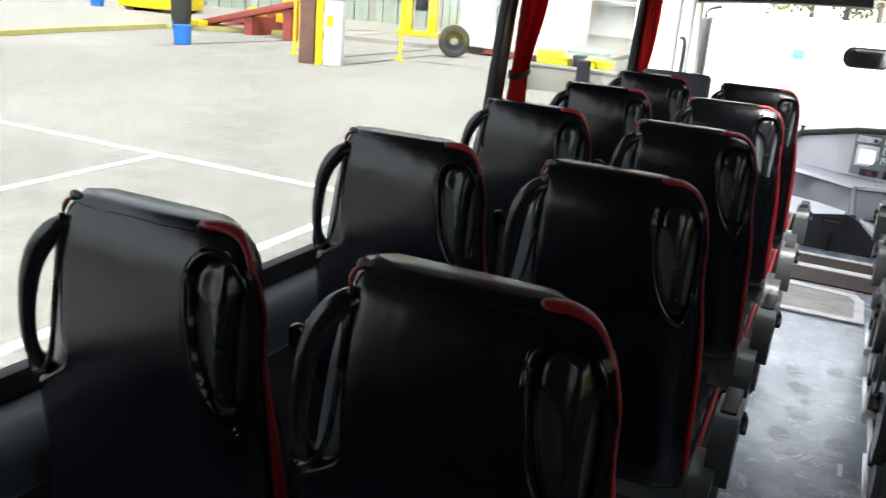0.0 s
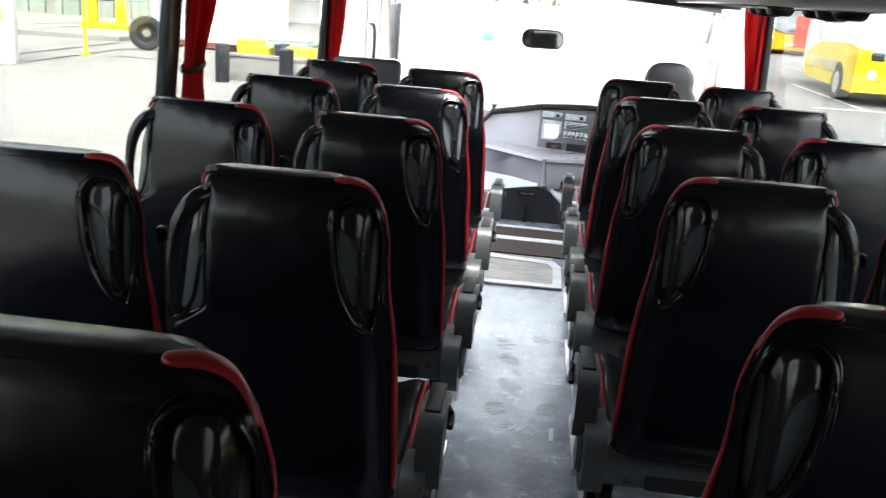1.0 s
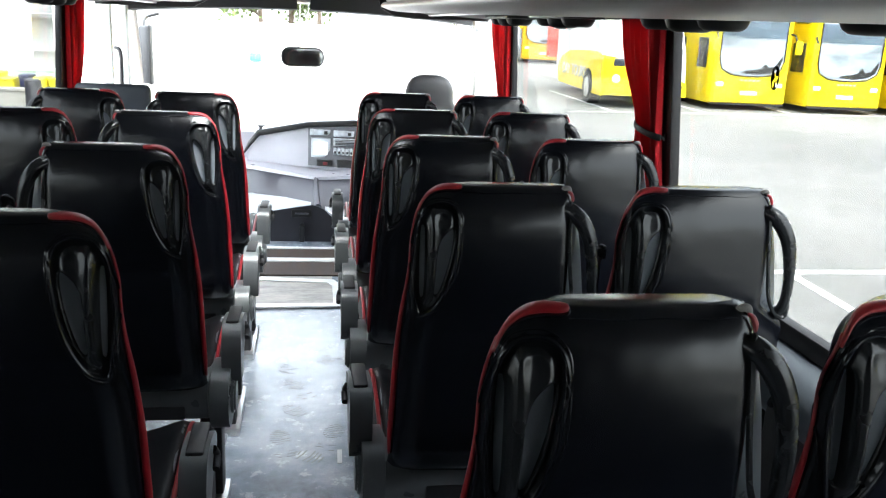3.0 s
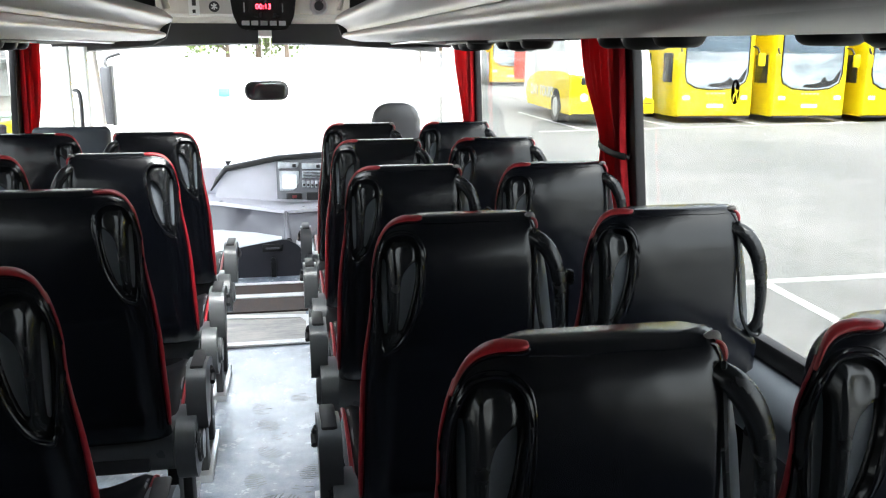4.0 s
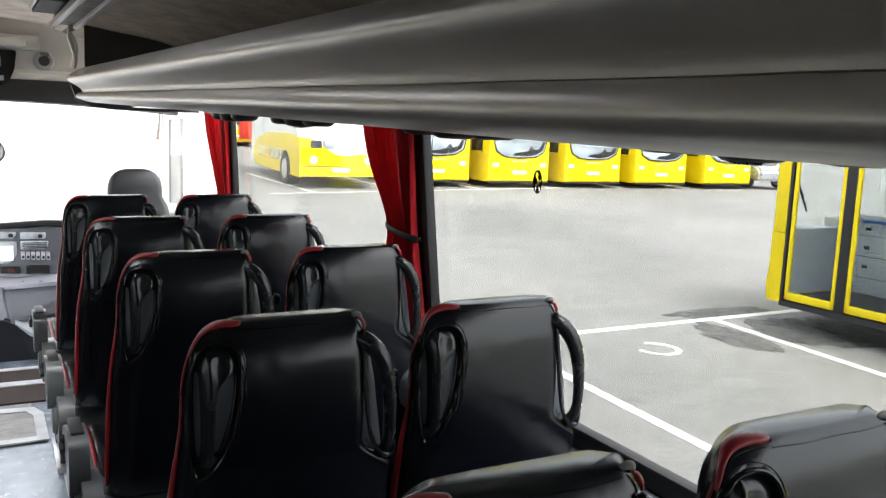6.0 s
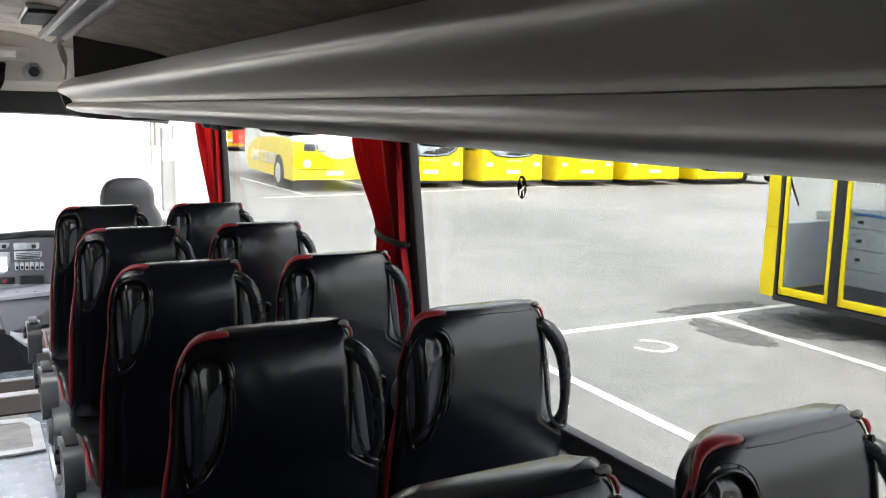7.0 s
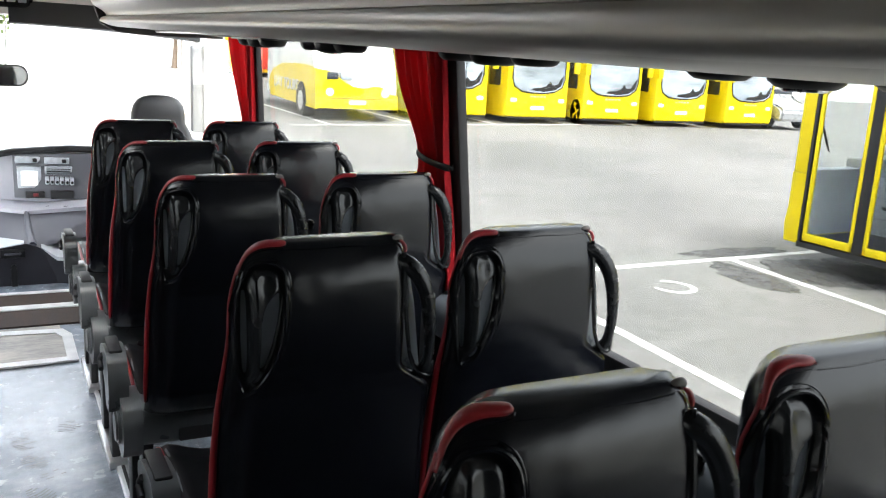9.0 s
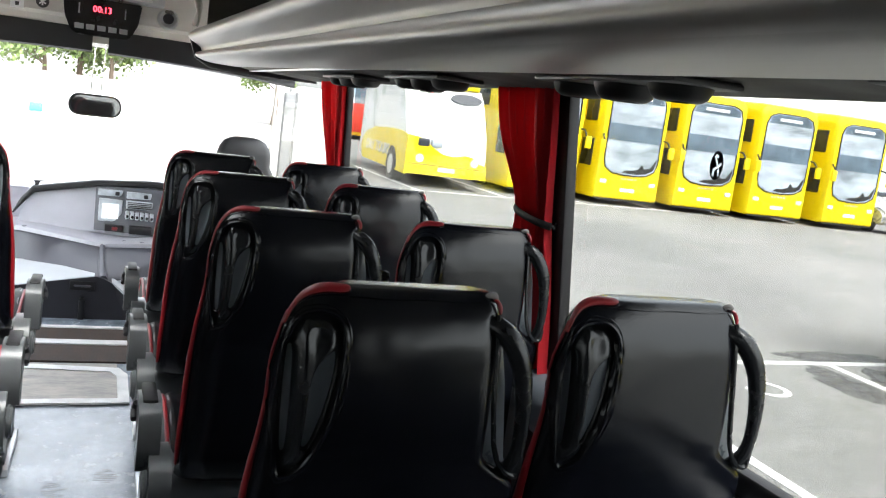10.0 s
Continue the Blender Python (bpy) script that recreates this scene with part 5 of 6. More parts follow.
    prof = smooth_path([(0.1, 0.498), (0.085, 0.47), (0.095, 0.41), (0.13, 0.385), (0.22, 0.38), (0.58, 0.385), (0.59, 0.40), (0.3, 0.42), (0.26, 0.5), (0.16, 0.505)], 2)
    prism(bm, [tuple(p) for p in prof], "x", -0.212, 0.208)
    part("carrier", bm, SHELL_GREY, seat, "grey moulded seat carrier").location.z = LIFT
    part("carrier_recess", boxed(-0.12, 0.15, 0.083, 0.1, 0.40, 0.44, bevel=0.006), DARK_PLASTIC, seat, "dark recessed panel").location.z = LIFT
    if aisle:
        # side shell with pivot and folding armrest
        def sx(a, b):
            return sorted((-s * a, -s * b))
        bm = bmesh.new()
        o = smooth_path([(0.085, 0.46), (0.09, 0.40), (0.13, 0.355), (0.2, 0.35), (0.26, 0.38), (0.3, 0.44), (0.28, 0.5), (0.2, 0.52), (0.12, 0.51), (0.085, 0.46)], 3)[:-1]
        prism(bm, [tuple(p) for p in o], "x", *sx(0.212, 0.262))
        bmesh.ops.bevel(bm, geom=[e for e in bm.edges if len(e.link_faces) == 2 and e.calc_face_angle(0) > 1.2], offset=0.012, segments=3, affect="EDGES")
        part("side_shell", bm, SHELL_GREY, seat, "grey moulded pivot housing").location.z = LIFT
        bm = bmesh.new()
        cyl(bm, 0.052, 0.046, (-s * 0.258, 0.175, 0.43), (-s * 0.276, 0.175, 0.43), 28)
        bmesh.ops.bevel(bm, geom=[e for e in bm.edges if e.calc_face_angle(0) > 1.0], offset=0.006, segments=2, affect="EDGES")
        part("pivot_cap", bm, SHELL_GREY, seat, "round grey pivot cap").location.z = LIFT
        bm = bmesh.new()
        o = smooth_path([(0.17, 0.475), (0.155, 0.53), (0.165, 0.6), (0.2, 0.632), (0.26, 0.635), (0.33, 0.62), (0.36, 0.595), (0.35, 0.565), (0.29, 0.55), (0.25, 0.52), (0.23, 0.475), (0.17, 0.475)], 3)[:-1]
        prism(bm, [tuple(p) for p in o], "x", *sx(0.238, 0.29))
        bmesh.ops.bevel(bm, geom=[e for e in bm.edges if len(e.link_faces) == 2 and e.calc_face_angle(0) > 1.2], offset=0.014, segments=3, affect="EDGES")
        ar = part("armrest", bm, SHELL_GREY, seat, "grey plastic folding armrest")
        ar.location.z = LIFT
        part("armrest_pad", boxed(*sx(0.246, 0.282), 0.2, 0.335, 0.628, 0.64, bevel=0.006), DARK_PLASTIC, ar, "dark armrest pad")
        part("armrest_hook", tube(bmesh.new(), [(-s * 0.29, 0.29, 0.6), (-s * 0.296, 0.3, 0.58), (-s * 0.296, 0.27, 0.565)], 0.008), DARK_PLASTIC, ar)
        part("leg", boxed(*sx(0.17, 0.2), 0.2, 0.28, 0.0, 0.45, bevel=0.006), DARK_PLASTIC, seat)
        part("leg", boxed(*sx(0.17, 0.2), 0.46, 0.54, 0.0, 0.45, bevel=0.006), DARK_PLASTIC, seat)
        part("foot", boxed(*sx(0.15, 0.215), 0.16, 0.56, 0.0, 0.03, bevel=0.005), ALU, seat, "aluminium foot plate")
    else:
        part("leg", boxed(*sorted((s * 0.17, s * 0.2)), 0.2, 0.54, 0.0, 0.45, bevel=0.006), DARK_PLASTIC, seat)
        bg = part("belt_guide", boxed(-0.009, 0.009, -0.011, 0.011, -0.016, 0.016, bevel=0.006, m=Matrix.Translation((-s * 0.192, 0.085, 1.06))), GLOSS_BLACK, seat, "black belt guide on the side")
        part("belt_loop", tube(bmesh.new(), [(-s * 0.199, 0.076, 1.07), (-s * 0.209, 0.076, 1.067), (-s * 0.209, 0.086, 1.052), (-s * 0.198, 0.09, 1.05)], 0.004), GLOSS_BLACK, bg)
        part("belt", boxed(*sorted((-s * 0.196, -s * 0.201)), 0.072, 0.105, 0.55, 1.05), RUBBER, seat, "dark belt webbing")
    return seat


PITCH = 0.756
for s, y0, rows, aisle_x, window_x in ((1, 0.0, 5, 0.455, 0.8865), (-1, -0.31, 5, 0.405, 0.85)):
    for aisle, cxs in ((True, aisle_x), (False, window_x)):
        proto = build_seat(s, aisle)
        proto.matrix_basis = pose(s * cxs + ((0.032 if aisle else 0.018) if s < 0 else 0), y0, 0)
        for k in range(1, rows):
            copy_thing(proto, pose(s * cxs, y0 + k * PITCH, 0, 0, 0, (0.0, 0.5, -0.4, 0.3, -0.3)[k]))


# ---- the yard ----
SLOPE, G0 = 0.0185, -1.03


def gz(x, y):
    return G0 + SLOPE * y


SLANT = Matrix.Rotation(math.atan(SLOPE), 4, "X")


def on_ground(x, y, turn=0.0):
    return Matrix.Translation((x, y, gz(x, y))) @ Matrix.Rotation(radians(turn), 4, "Z")


bm = bmesh.new()
vs = [bm.verts.new((x, y, gz(x, y))) for x, y in ((-900, -900), (900, -900), (900, 900), (-900, 900))]
bm.faces.new(vs)
tagged(part("ground", bm, YARD, smooth=None), "worn grey depot yard with stains and cracks", "yard", kind="structure")

bm = bmesh.new()
vs = [bm.verts.new((x, y, gz(x, y) + 0.0008)) for x, y in ((-60, -12), (-1.7, -12), (-1.7, 60), (-60, 60))]
bm.faces.new(vs)
r = bmesh.ops.extrude_face_region(bm, geom=bm.faces[:])
bmesh.ops.translate(bm, vec=(0, 0, -0.03), verts=[v for v in r["geom"] if isinstance(v, bmesh.types.BMVert)])
tagged(part("pavement", bm, YARD_PALE, smooth=None), "pale worn concrete slab of the depot yard", "yard", kind="structure")


def stripe(x0, y0, x1, y1, w=0.12):
    d = Vector((x1 - x0, y1 - y0, 0))
    n_ = Vector((-d.y, d.x, 0)).normalized() * w / 2
    bm = bmesh.new()
    cs_ = [(x0 + n_.x, y0 + n_.y), (x1 + n_.x, y1 + n_.y), (x1 - n_.x, y1 - n_.y), (x0 - n_.x, y0 - n_.y)]
    top, low = [bm.verts.new((x, y, gz(x, y) + 0.006)) for x, y in cs_], [bm.verts.new((x, y, gz(x, y) + 0.001)) for x, y in cs_]
    bm.faces.new(top)
    for i in range(4):
        bm.faces.new((top[i], top[(i + 1) % 4], low[(i + 1) % 4], low[i]))
    tagged(part("bay_line", bm, LINE_WHITE, smooth=None), "worn white painted parking bay line", "bay line", group="bay lines", kind="structure")


stripe(-16, 7.32, -1.2, 7.2)
stripe(2.0, 7.4, 10.4, 7.42)
for x, ya in ((5.12, 7.35), (8.46, 7.36), (-4.65, 7.2), (-7.92, 7.25), (-11.2, 7.27)):
    stripe(x, ya, x - (0.22 if x > 0 else 0.05), -6.0, 0.115)
stripe(7.0, 22.3, 26.0, 24.6, 0.1)
for k in range(6):
    x = 8.1 + 2.95 * k
    stripe(x, 28.5, x + 0.3, 22.55 + 0.36 * k, 0.1)
text_mesh("C", 0.72, 0.002, LINE_WHITE, "bay_number", None, Matrix.Translation((6.77, 6.51, gz(6.77, 6.51) + 0.004)) @ SLANT @ Matrix.Rotation(radians(128), 4, "Z"))
tagged(bpy.data.objects["bay_number"], "worn white painted bay letter on the yard", "bay number", kind="structure")
# shadow lines of steps in the yard, laid on as flat dark strips
for xa, ya, xb, yb in ((-17.0, 16.8, -16.2, 22.1), (-12.77, 19.5, -12.45, 24.0), (-11.76, 18.0, -11.57, 22.6), (-16.58, 25.54, -16.0, 28.2), (-15.5, 24.4, -15.1, 27.4), (-10.9, 20.6, -9.1, 20.72)):
    d = Vector((xb - xa, yb - ya, 0)).normalized()
    off = Vector((-d.y, d.x, 0)) * 0.07
    bm = bmesh.new()
    lift_z = 0.146 if yb > 25 else 0.004
    bm.faces.new([bm.verts.new((px, py, gz(px, py) + lift_z)) for px, py in ((xa + off.x, ya + off.y), (xa - off.x, ya - off.y), (xb - off.x, yb - off.y), (xb + off.x, yb + off.y))])
    tagged(part("shadow_line", bm, DASH_DARK, smooth=None), "dark narrow strip painted as a shadow line in the yard", "drain", group="yard drains", kind="structure")
# stains by the line's end and darker patches under the next bus: thin irregular discs
def stain_material():
    """Thin dark film, patchy, fading out through its noise."""
    m, n, l, b = nodes_of("dark_oil_stain")
    b.inputs["Base Color"].default_value = (0.09, 0.088, 0.085, 1)
    b.inputs["Roughness"].default_value = 0.6
    tc, ns, mr = n.new("ShaderNodeTexCoord"), n.new("ShaderNodeTexNoise"), n.new("ShaderNodeMapRange")
    ns.inputs["Scale"].default_value, ns.inputs["Detail"].default_value, ns.inputs["Roughness"].default_value = 2.6, 8, 0.7
    l.new(tc.outputs["Object"], ns.inputs["Vector"])
    mr.inputs["From Min"].default_value, mr.inputs["From Max"].default_value = 0.3, 0.56
    mr.inputs["To Max"].default_value = 0.8
    l.new(ns.outputs["Fac"], mr.inputs["Value"])
    l.new(mr.outputs[0], b.inputs["Alpha"])
    return m


STAIN = stain_material()
rng = random.Random(11)
for x, y, rx, ry in ((8.8, 7.66, 0.9, 0.26), (8.05, 6.6, 0.34, 0.7), (9.2, 6.5, 0.75, 0.72), (10.2, 6.0, 0.9, 1.2)):
    bm = bmesh.new()
    c = []
    for k in range(40):
        a = 2 * math.pi * k / 40
        q = 1 + 0.28 * noise.noise(Vector((math.cos(a) * 1.4 + x, math.sin(a) * 1.4 + y, 0))) + 0.1 * rng.uniform(-1, 1)
        px, py = x + rx * q * math.cos(a), y + ry * q * math.sin(a)
        c.append(bm.verts.new((px, py, gz(px, py) + 0.0035)))
    bm.faces.new(c)
    tagged(part("stain", bm, STAIN, smooth=None), "dark stain or darkened patch on the yard", "stain", group="yard stains", kind="structure")


# ---- buses in the row ----
def panel_outline(w, z0, z1, r, n=6):
    """Rounded at the roof, nearly square at the skirt."""
    mid, half = (z0 + z1) / 2, (z1 - z0) / 2
    return [p if p[1] > mid else q for p, q in zip(rounded(0, mid, w / 2, half, r, n), rounded(0, mid, w / 2, half, 0.07, n))]


def double_decker(paint=None, say="bright yellow double-deck bus parked in a row"):
    """Front towards local -y, at y = 0; length back along +y."""
    paint = paint or BUS_YELLOW
    b = thing("double_decker_bus", say, "bus", group="parked yellow buses")
    bm = bmesh.new()
    secs = []
    for y, w, z1, z0 in ((0.0, 2.1, 3.75, 0.32), (0.03, 2.32, 3.98, 0.24), (0.12, 2.44, 4.1, 0.2), (0.35, 2.5, 4.16, 0.2), (1.2, 2.52, 4.2, 0.2), (9.8, 2.52, 4.2, 0.2), (10.0, 2.4, 4.1, 0.25)):
        secs.append([(x, y, z) for x, z in panel_outline(w, z0, z1, 0.34, 7)])
    loft(bm, secs)
    part("body", bm, paint, b, smooth=35)
    # tall rounded windscreen, upper and lower deck in one dark field
    def curved(name, o, m, y, parent, label=""):
        bm = bmesh.new()
        f = [bm.verts.new((x, y + 0.03 * (x / 1.1) ** 2, z)) for x, z in o]
        g = [bm.verts.new((x, y + 0.06 + 0.03 * (x / 1.1) ** 2, z)) for x, z in o]
        k = len(o)
        bm.faces.new(f)
        for i in range(k):
            bm.faces.new((f[i], f[(i + 1) % k], g[(i + 1) % k], g[i]))
        return part(name, bm, m, parent, label, smooth=None)
    low = [(-0.98, 2.2), (0.98, 2.2), (0.98, 1.55), (0.9, 1.28), (0.62, 1.12), (0.2, 1.07), (-0.2, 1.07), (-0.62, 1.12), (-0.9, 1.28), (-0.98, 1.55)]
    seal = [(-1.0, 3.48), (-1.0, 1.53), (-0.92, 1.26), (-0.63, 1.09), (-0.2, 1.045), (0.2, 1.045), (0.63, 1.09), (0.92, 1.26), (1.0, 1.53), (1.0, 3.48), (0.9, 3.74), (0.61, 3.86), (-0.61, 3.86), (-0.9, 3.74), (-1.0, 3.48)]
    part("glass_seal", tube(bmesh.new(), [(x, 0.006 * (x / 1.1) ** 2 - 0.02, z) for x, z in seal], 0.02, seg=6, n=1), RUBBER, b, "thin black glazing seal")
    curved("windscreen", low, BUS_GLASS, -0.035, b, "curved lower-deck windscreen")
    curved("dash_shade", [(-0.3, 1.14), (-0.18, 1.22), (0.1, 1.24), (0.3, 1.3), (0.42, 1.46), (0.52, 1.33), (0.72, 1.36), (0.94, 1.7), (0.94, 1.56), (0.86, 1.3), (0.6, 1.16), (0.2, 1.1)], BLACK_PRINT, -0.042, b)
    curved("blind_box", [(-0.98, 2.75), (0.98, 2.75), (0.98, 2.19), (-0.98, 2.19)], mat_blind, -0.05, b, "dark destination blind band")
    up = [(-0.98, 2.74), (0.98, 2.74), (0.98, 3.45), (0.88, 3.72), (0.6, 3.84), (-0.6, 3.84), (-0.88, 3.72), (-0.98, 3.45)]
    curved("upper_windscreen", up, BUS_GLASS, -0.032, b, "upper-deck front window")
    curved("top_band", [(-0.9, 3.5), (0.9, 3.5), (0.86, 3.7), (0.59, 3.81), (-0.59, 3.81), (-0.86, 3.7)], mat_blind, -0.04, b, "dark band over the upper window")
    part("blind_text", boxed(-0.5, 0.42, -0.055, -0.03, 3.6, 3.7), WHITE_PRINT, b, "pale unreadable lettering bar")
    for x in (-0.92, 0.92):
        part("headlight", boxed(x - 0.12, x + 0.12, -0.03, 0.06, 0.72, 0.86, bevel=0.03), LAMP_LENS, b, "clear headlight cluster")
    part("number_plate", boxed(-0.26, 0.26, -0.03, 0.02, 0.48, 0.6), WHITE_PRINT, b, "white plate, blank")
    for k in range(5):
        part("maker_mark", boxed(-0.29 + k * 0.13, -0.21 + k * 0.13, -0.02, 0.03, 0.9, 0.95), ALU, b)
    part("bumper", boxed(-1.15, 1.15, 0.0, 0.12, 0.17, 0.22), RUBBER, b)
    # side glazing on the near flank and mirrors
    for z0, z1 in ((2.75, 3.55), (1.25, 2.15)):
        for k in range(5):
            y = 0.35 + k * 1.85
            part("side_window", boxed(-1.275, -1.25, y, y + (0.75 if k == 0 else 1.7), z0, z1, bevel=0.008), BUS_GLASS_DARK, b)
    for sx in (-1, 1):
        part("door_mirror", boxed(sx * 1.28 - 0.1, sx * 1.28 + 0.1, -0.32, -0.2, 1.75, 2.15, bevel=0.04), paint, b, "painted mirror housing")
        part("mirror_arm", tube(bmesh.new(), [(sx * 1.2, -0.25, 2.12), (sx * 1.2, -0.1, 2.3), (sx * 1.1, 0.05, 2.35)], 0.03), RUBBER, b)
        wh = part("wheel", cyl(bmesh.new(), 0.48, 0.48, (sx * 1.0, 2.6, 0.48), (sx * 1.27, 2.6, 0.48), 24), TYRE_RUBBER, b)
        part("rim", cyl(bmesh.new(), 0.28, 0.28, (sx * 1.2, 2.6, 0.48), (sx * 1.28, 2.6, 0.48), 20), ALU, wh)
    return b


mat_blind = mat("dark_blind_glass", (0.11, 0.15, 0.19), 0.08, vary=0.5, scale=1.2, fine=5, bump=0, spec=0.9)
BUS_GLASS_DARK = mat("dark_side_glass", (0.03, 0.035, 0.045), 0.08, vary=0.4, scale=1.1, fine=5, bump=0)
first = double_decker()
row = [(13.0, 23.9), (16.0, 23.65), (18.9, 23.4), (21.8, 23.15), (24.9, 22.9)]
for k, (x, y) in enumerate(row):
    m = on_ground(x, y, (-3, -2, -3, -2, -1)[k]) @ Matrix.Diagonal((1, 1, 0.98, 1))
    if k == 0:
        first.matrix_basis = m
    else:
        copy_thing(first, m)


# tour coach: yellow with white upper body
def tour_coach(m):
    b = thing("tour_coach", "white and yellow tour coach with slanted front", "coach")
    b.matrix_basis = m
    prof = [(0.15, 0.35), (-0.02, 0.6), (0.0, 1.15), (0.25, 1.6), (0.75, 2.7), (1.2, 3.1), (6.4, 3.2), (6.5, 0.4)]
    bm = bmesh.new()
    prism(bm, prof, "x", -1.25, 1.25)
    bmesh.ops.bevel(bm, geom=[e for e in bm.edges], offset=0.12, segments=3, affect="EDGES")
    part("body", bm, BUS_WHITE, b, smooth=40)
    bm = bmesh.new()
    o = [(-1.26, 0.38), (1.26, 0.38), (1.26, 0.78), (1.0, 0.86), (0.8, 1.02), (0.55, 1.06), (0.2, 0.98), (-0.15, 1.02), (-0.4, 1.14), (-0.62, 1.3), (-0.9, 1.47), (-1.26, 1.5)]
    prism(bm, o, "y", -0.05, 0.26)
    part("front_panel", bm, BUS_YELLOW, b, "yellow front apron sweeping up", smooth=None)
    bm = bmesh.new()
    o = [(-0.04, 0.35), (5.7, 0.4), (6.0, 0.8), (5.8, 1.1), (5.3, 1.32), (4.1, 1.52), (2.3, 1.57), (0.8, 1.58), (0.1, 1.5)]
    prism(bm, o, "x", -1.275, -1.2)
    part("side_panel", bm, BUS_YELLOW, b, "yellow side panel", smooth=None)
    text_mesh("DAY TOURS", 0.5, 0.004, BLACK_PRINT, "lettering_shadow", b, Matrix(((0, 0, -1, -1.277), (-1.22, 0, 0, 3.51), (0, 1, 0, 0.865), (0, 0, 0, 1))), "black edge of the lettering")
    text_mesh("DAY TOURS", 0.48, 0.006, WHITE_PRINT, "lettering", b, Matrix(((0, 0, -1, -1.28), (-1.22, 0, 0, 3.55), (0, 1, 0, 0.9), (0, 0, 0, 1))), "white lettering on the side")
    part("front_seam", boxed(-1.24, 1.24, -0.058, -0.04, 0.66, 0.68), RUBBER, b)
    for k in range(2):
        part("quarter_light", boxed(-0.95 + k * 0.42, -0.6 + k * 0.42, -0.06, 0.3, 1.2, 1.43, bevel=0.02), BUS_GLASS_DARK if k == 0 else BUS_GLASS, b)
    m_ = pose(0.62, 0.74, 2.68, -24, 0, 0)
    part("windscreen_shade", prism(bmesh.new(), [(0.5 * math.cos(a), 0.17 * math.sin(a)) for a in [2 * math.pi * k / 24 for k in range(24)]], "y", -0.05, 0.0), BUS_GLASS_DARK, b, "grey oval at the top of the windscreen").matrix_basis = m_
    part("roof_edge", boxed(-1.1, 1.1, 0.95, 1.2, 2.98, 3.12, bevel=0.04), BUS_YELLOW, b, "yellow roof edge")
    for x in (-0.85, 0.85):
        part("headlight", cyl(bmesh.new(), 0.12, 0.12, (x, -0.07, 0.85), (x, 0.0, 0.85), 18), LAMP_LENS, b)
    part("number_plate", boxed(-0.26, 0.26, -0.07, -0.03, 0.5, 0.62), WHITE_PRINT, b)
    wh = part("wheel", cyl(bmesh.new(), 0.5, 0.5, (-1.3, 1.55, 0.5), (-0.95, 1.55, 0.5), 28), TYRE_RUBBER, b)
    part("rim", cyl(bmesh.new(), 0.3, 0.3, (-1.31, 1.55, 0.5), (-1.2, 1.55, 0.5), 20), ALU, wh)
    part("wheel_arch", prism(bmesh.new(), [(1.55 + 0.62 * math.cos(a), 0.4 + 0.66 * math.sin(a)) for a in [math.pi * k / 16 for k in range(17)]], "x", -1.285, -1.2), RUBBER, b, "dark wheel arch", smooth=None)
    return b


tour_coach(on_ground(9.5, 23.4, -3.5))
far_bus = double_decker(BUS_ORANGE, "orange-yellow double-deck bus with red panel behind the coach")
far_bus.matrix_basis = on_ground(11.9, 44.0, -16)
part("red_panel", boxed(0.1, 1.02, -0.05, 0.02, 0.4, 1.9, bevel=0.02), RED_PAINT, far_bus, "red lower front panel")
part("red_panel", boxed(1.262, 1.275, 0.4, 9.5, 0.4, 2.6, bevel=0.004), RED_PAINT, far_bus, "red side panel")

# silver car past the last bus
car = thing("parked_car", "silver saloon car parked past the buses", "car")
car.matrix_basis = on_ground(27.3, 24.6, 84)
bm = bmesh.new()
prism(bm, [(-2.1, 0.3), (-2.15, 0.7), (-1.9, 0.88), (-1.0, 1.02), (-0.4, 1.55), (0.9, 1.62), (1.6, 1.1), (2.1, 0.95), (2.15, 0.4), (2.0, 0.28)], "y", -0.85, 0.85)
bmesh.ops.bevel(bm, geom=bm.edges[:], offset=0.09, segments=3, affect="EDGES")
part("body", bm, CAR_SILVER, car)
for x in (-1.35, 1.3):
    for y in (-0.88, 0.7):
        wh = part("wheel", cyl(bmesh.new(), 0.31, 0.31, (x, y, 0.31), (x, y + 0.2, 0.31), 22), TYRE_RUBBER, car)
        part("rim", cyl(bmesh.new(), 0.2, 0.2, (x, y - 0.01, 0.31), (x, y + 0.21, 0.31), 16), ALU, wh)
part("side_glass", boxed(-0.7, 1.3, -0.87, 0.87, 1.05, 1.45, bevel=0.06), BUS_GLASS_DARK, car)

# single-deck bus in the next bay: front corner and glazed doors
nb = thing("single_deck_bus", "yellow bus in the next bay with glazed double doors", "bus")
nb.matrix_basis = on_ground(9.1, 7.12, 2.0)
bm = bmesh.new()


def shell(y0, y1, x0, x1, z0, z1, name, m=BUS_YELLOW, bev=0.0, parent=None, label=""):
    return part(name, boxed(x0, x1, y0, y1, z0, z1, bevel=bev), m, parent or nb, label)


def front_band(name, z0, z1, m, label="", bulge=0.0):
    """A strip of the rounded front, wrapping from one flank to the other."""
    plan = [(0.0, -0.2), (0.0, 0.0), (0.015, 0.02), (0.06, 0.04), (0.35, 0.055), (1.25, 0.065), (2.15, 0.055), (2.44, 0.04), (2.485, 0.02), (2.5, 0.0), (2.5, -0.2)]
    cut = [(1.25 + (x - 1.25) * 0.965, y - 0.04) for x, y in reversed(plan)]
    bm = bmesh.new()
    zs = [z0, (z0 + z1) / 2, z1]
    loft(bm, [[(x - (bulge if k == 1 and x < 0.3 else 0), y + (bulge if k == 1 else 0), z) for x, y in plan + cut] for k, z in enumerate(zs)])
    return part(name, bm, m, nb, label, smooth=50)


front_band("front_apron", 0.3, 0.75, BUS_YELLOW, "rounded yellow front corner", 0.015)
front_band("front_panel", 0.75, 1.2, BUS_YELLOW)
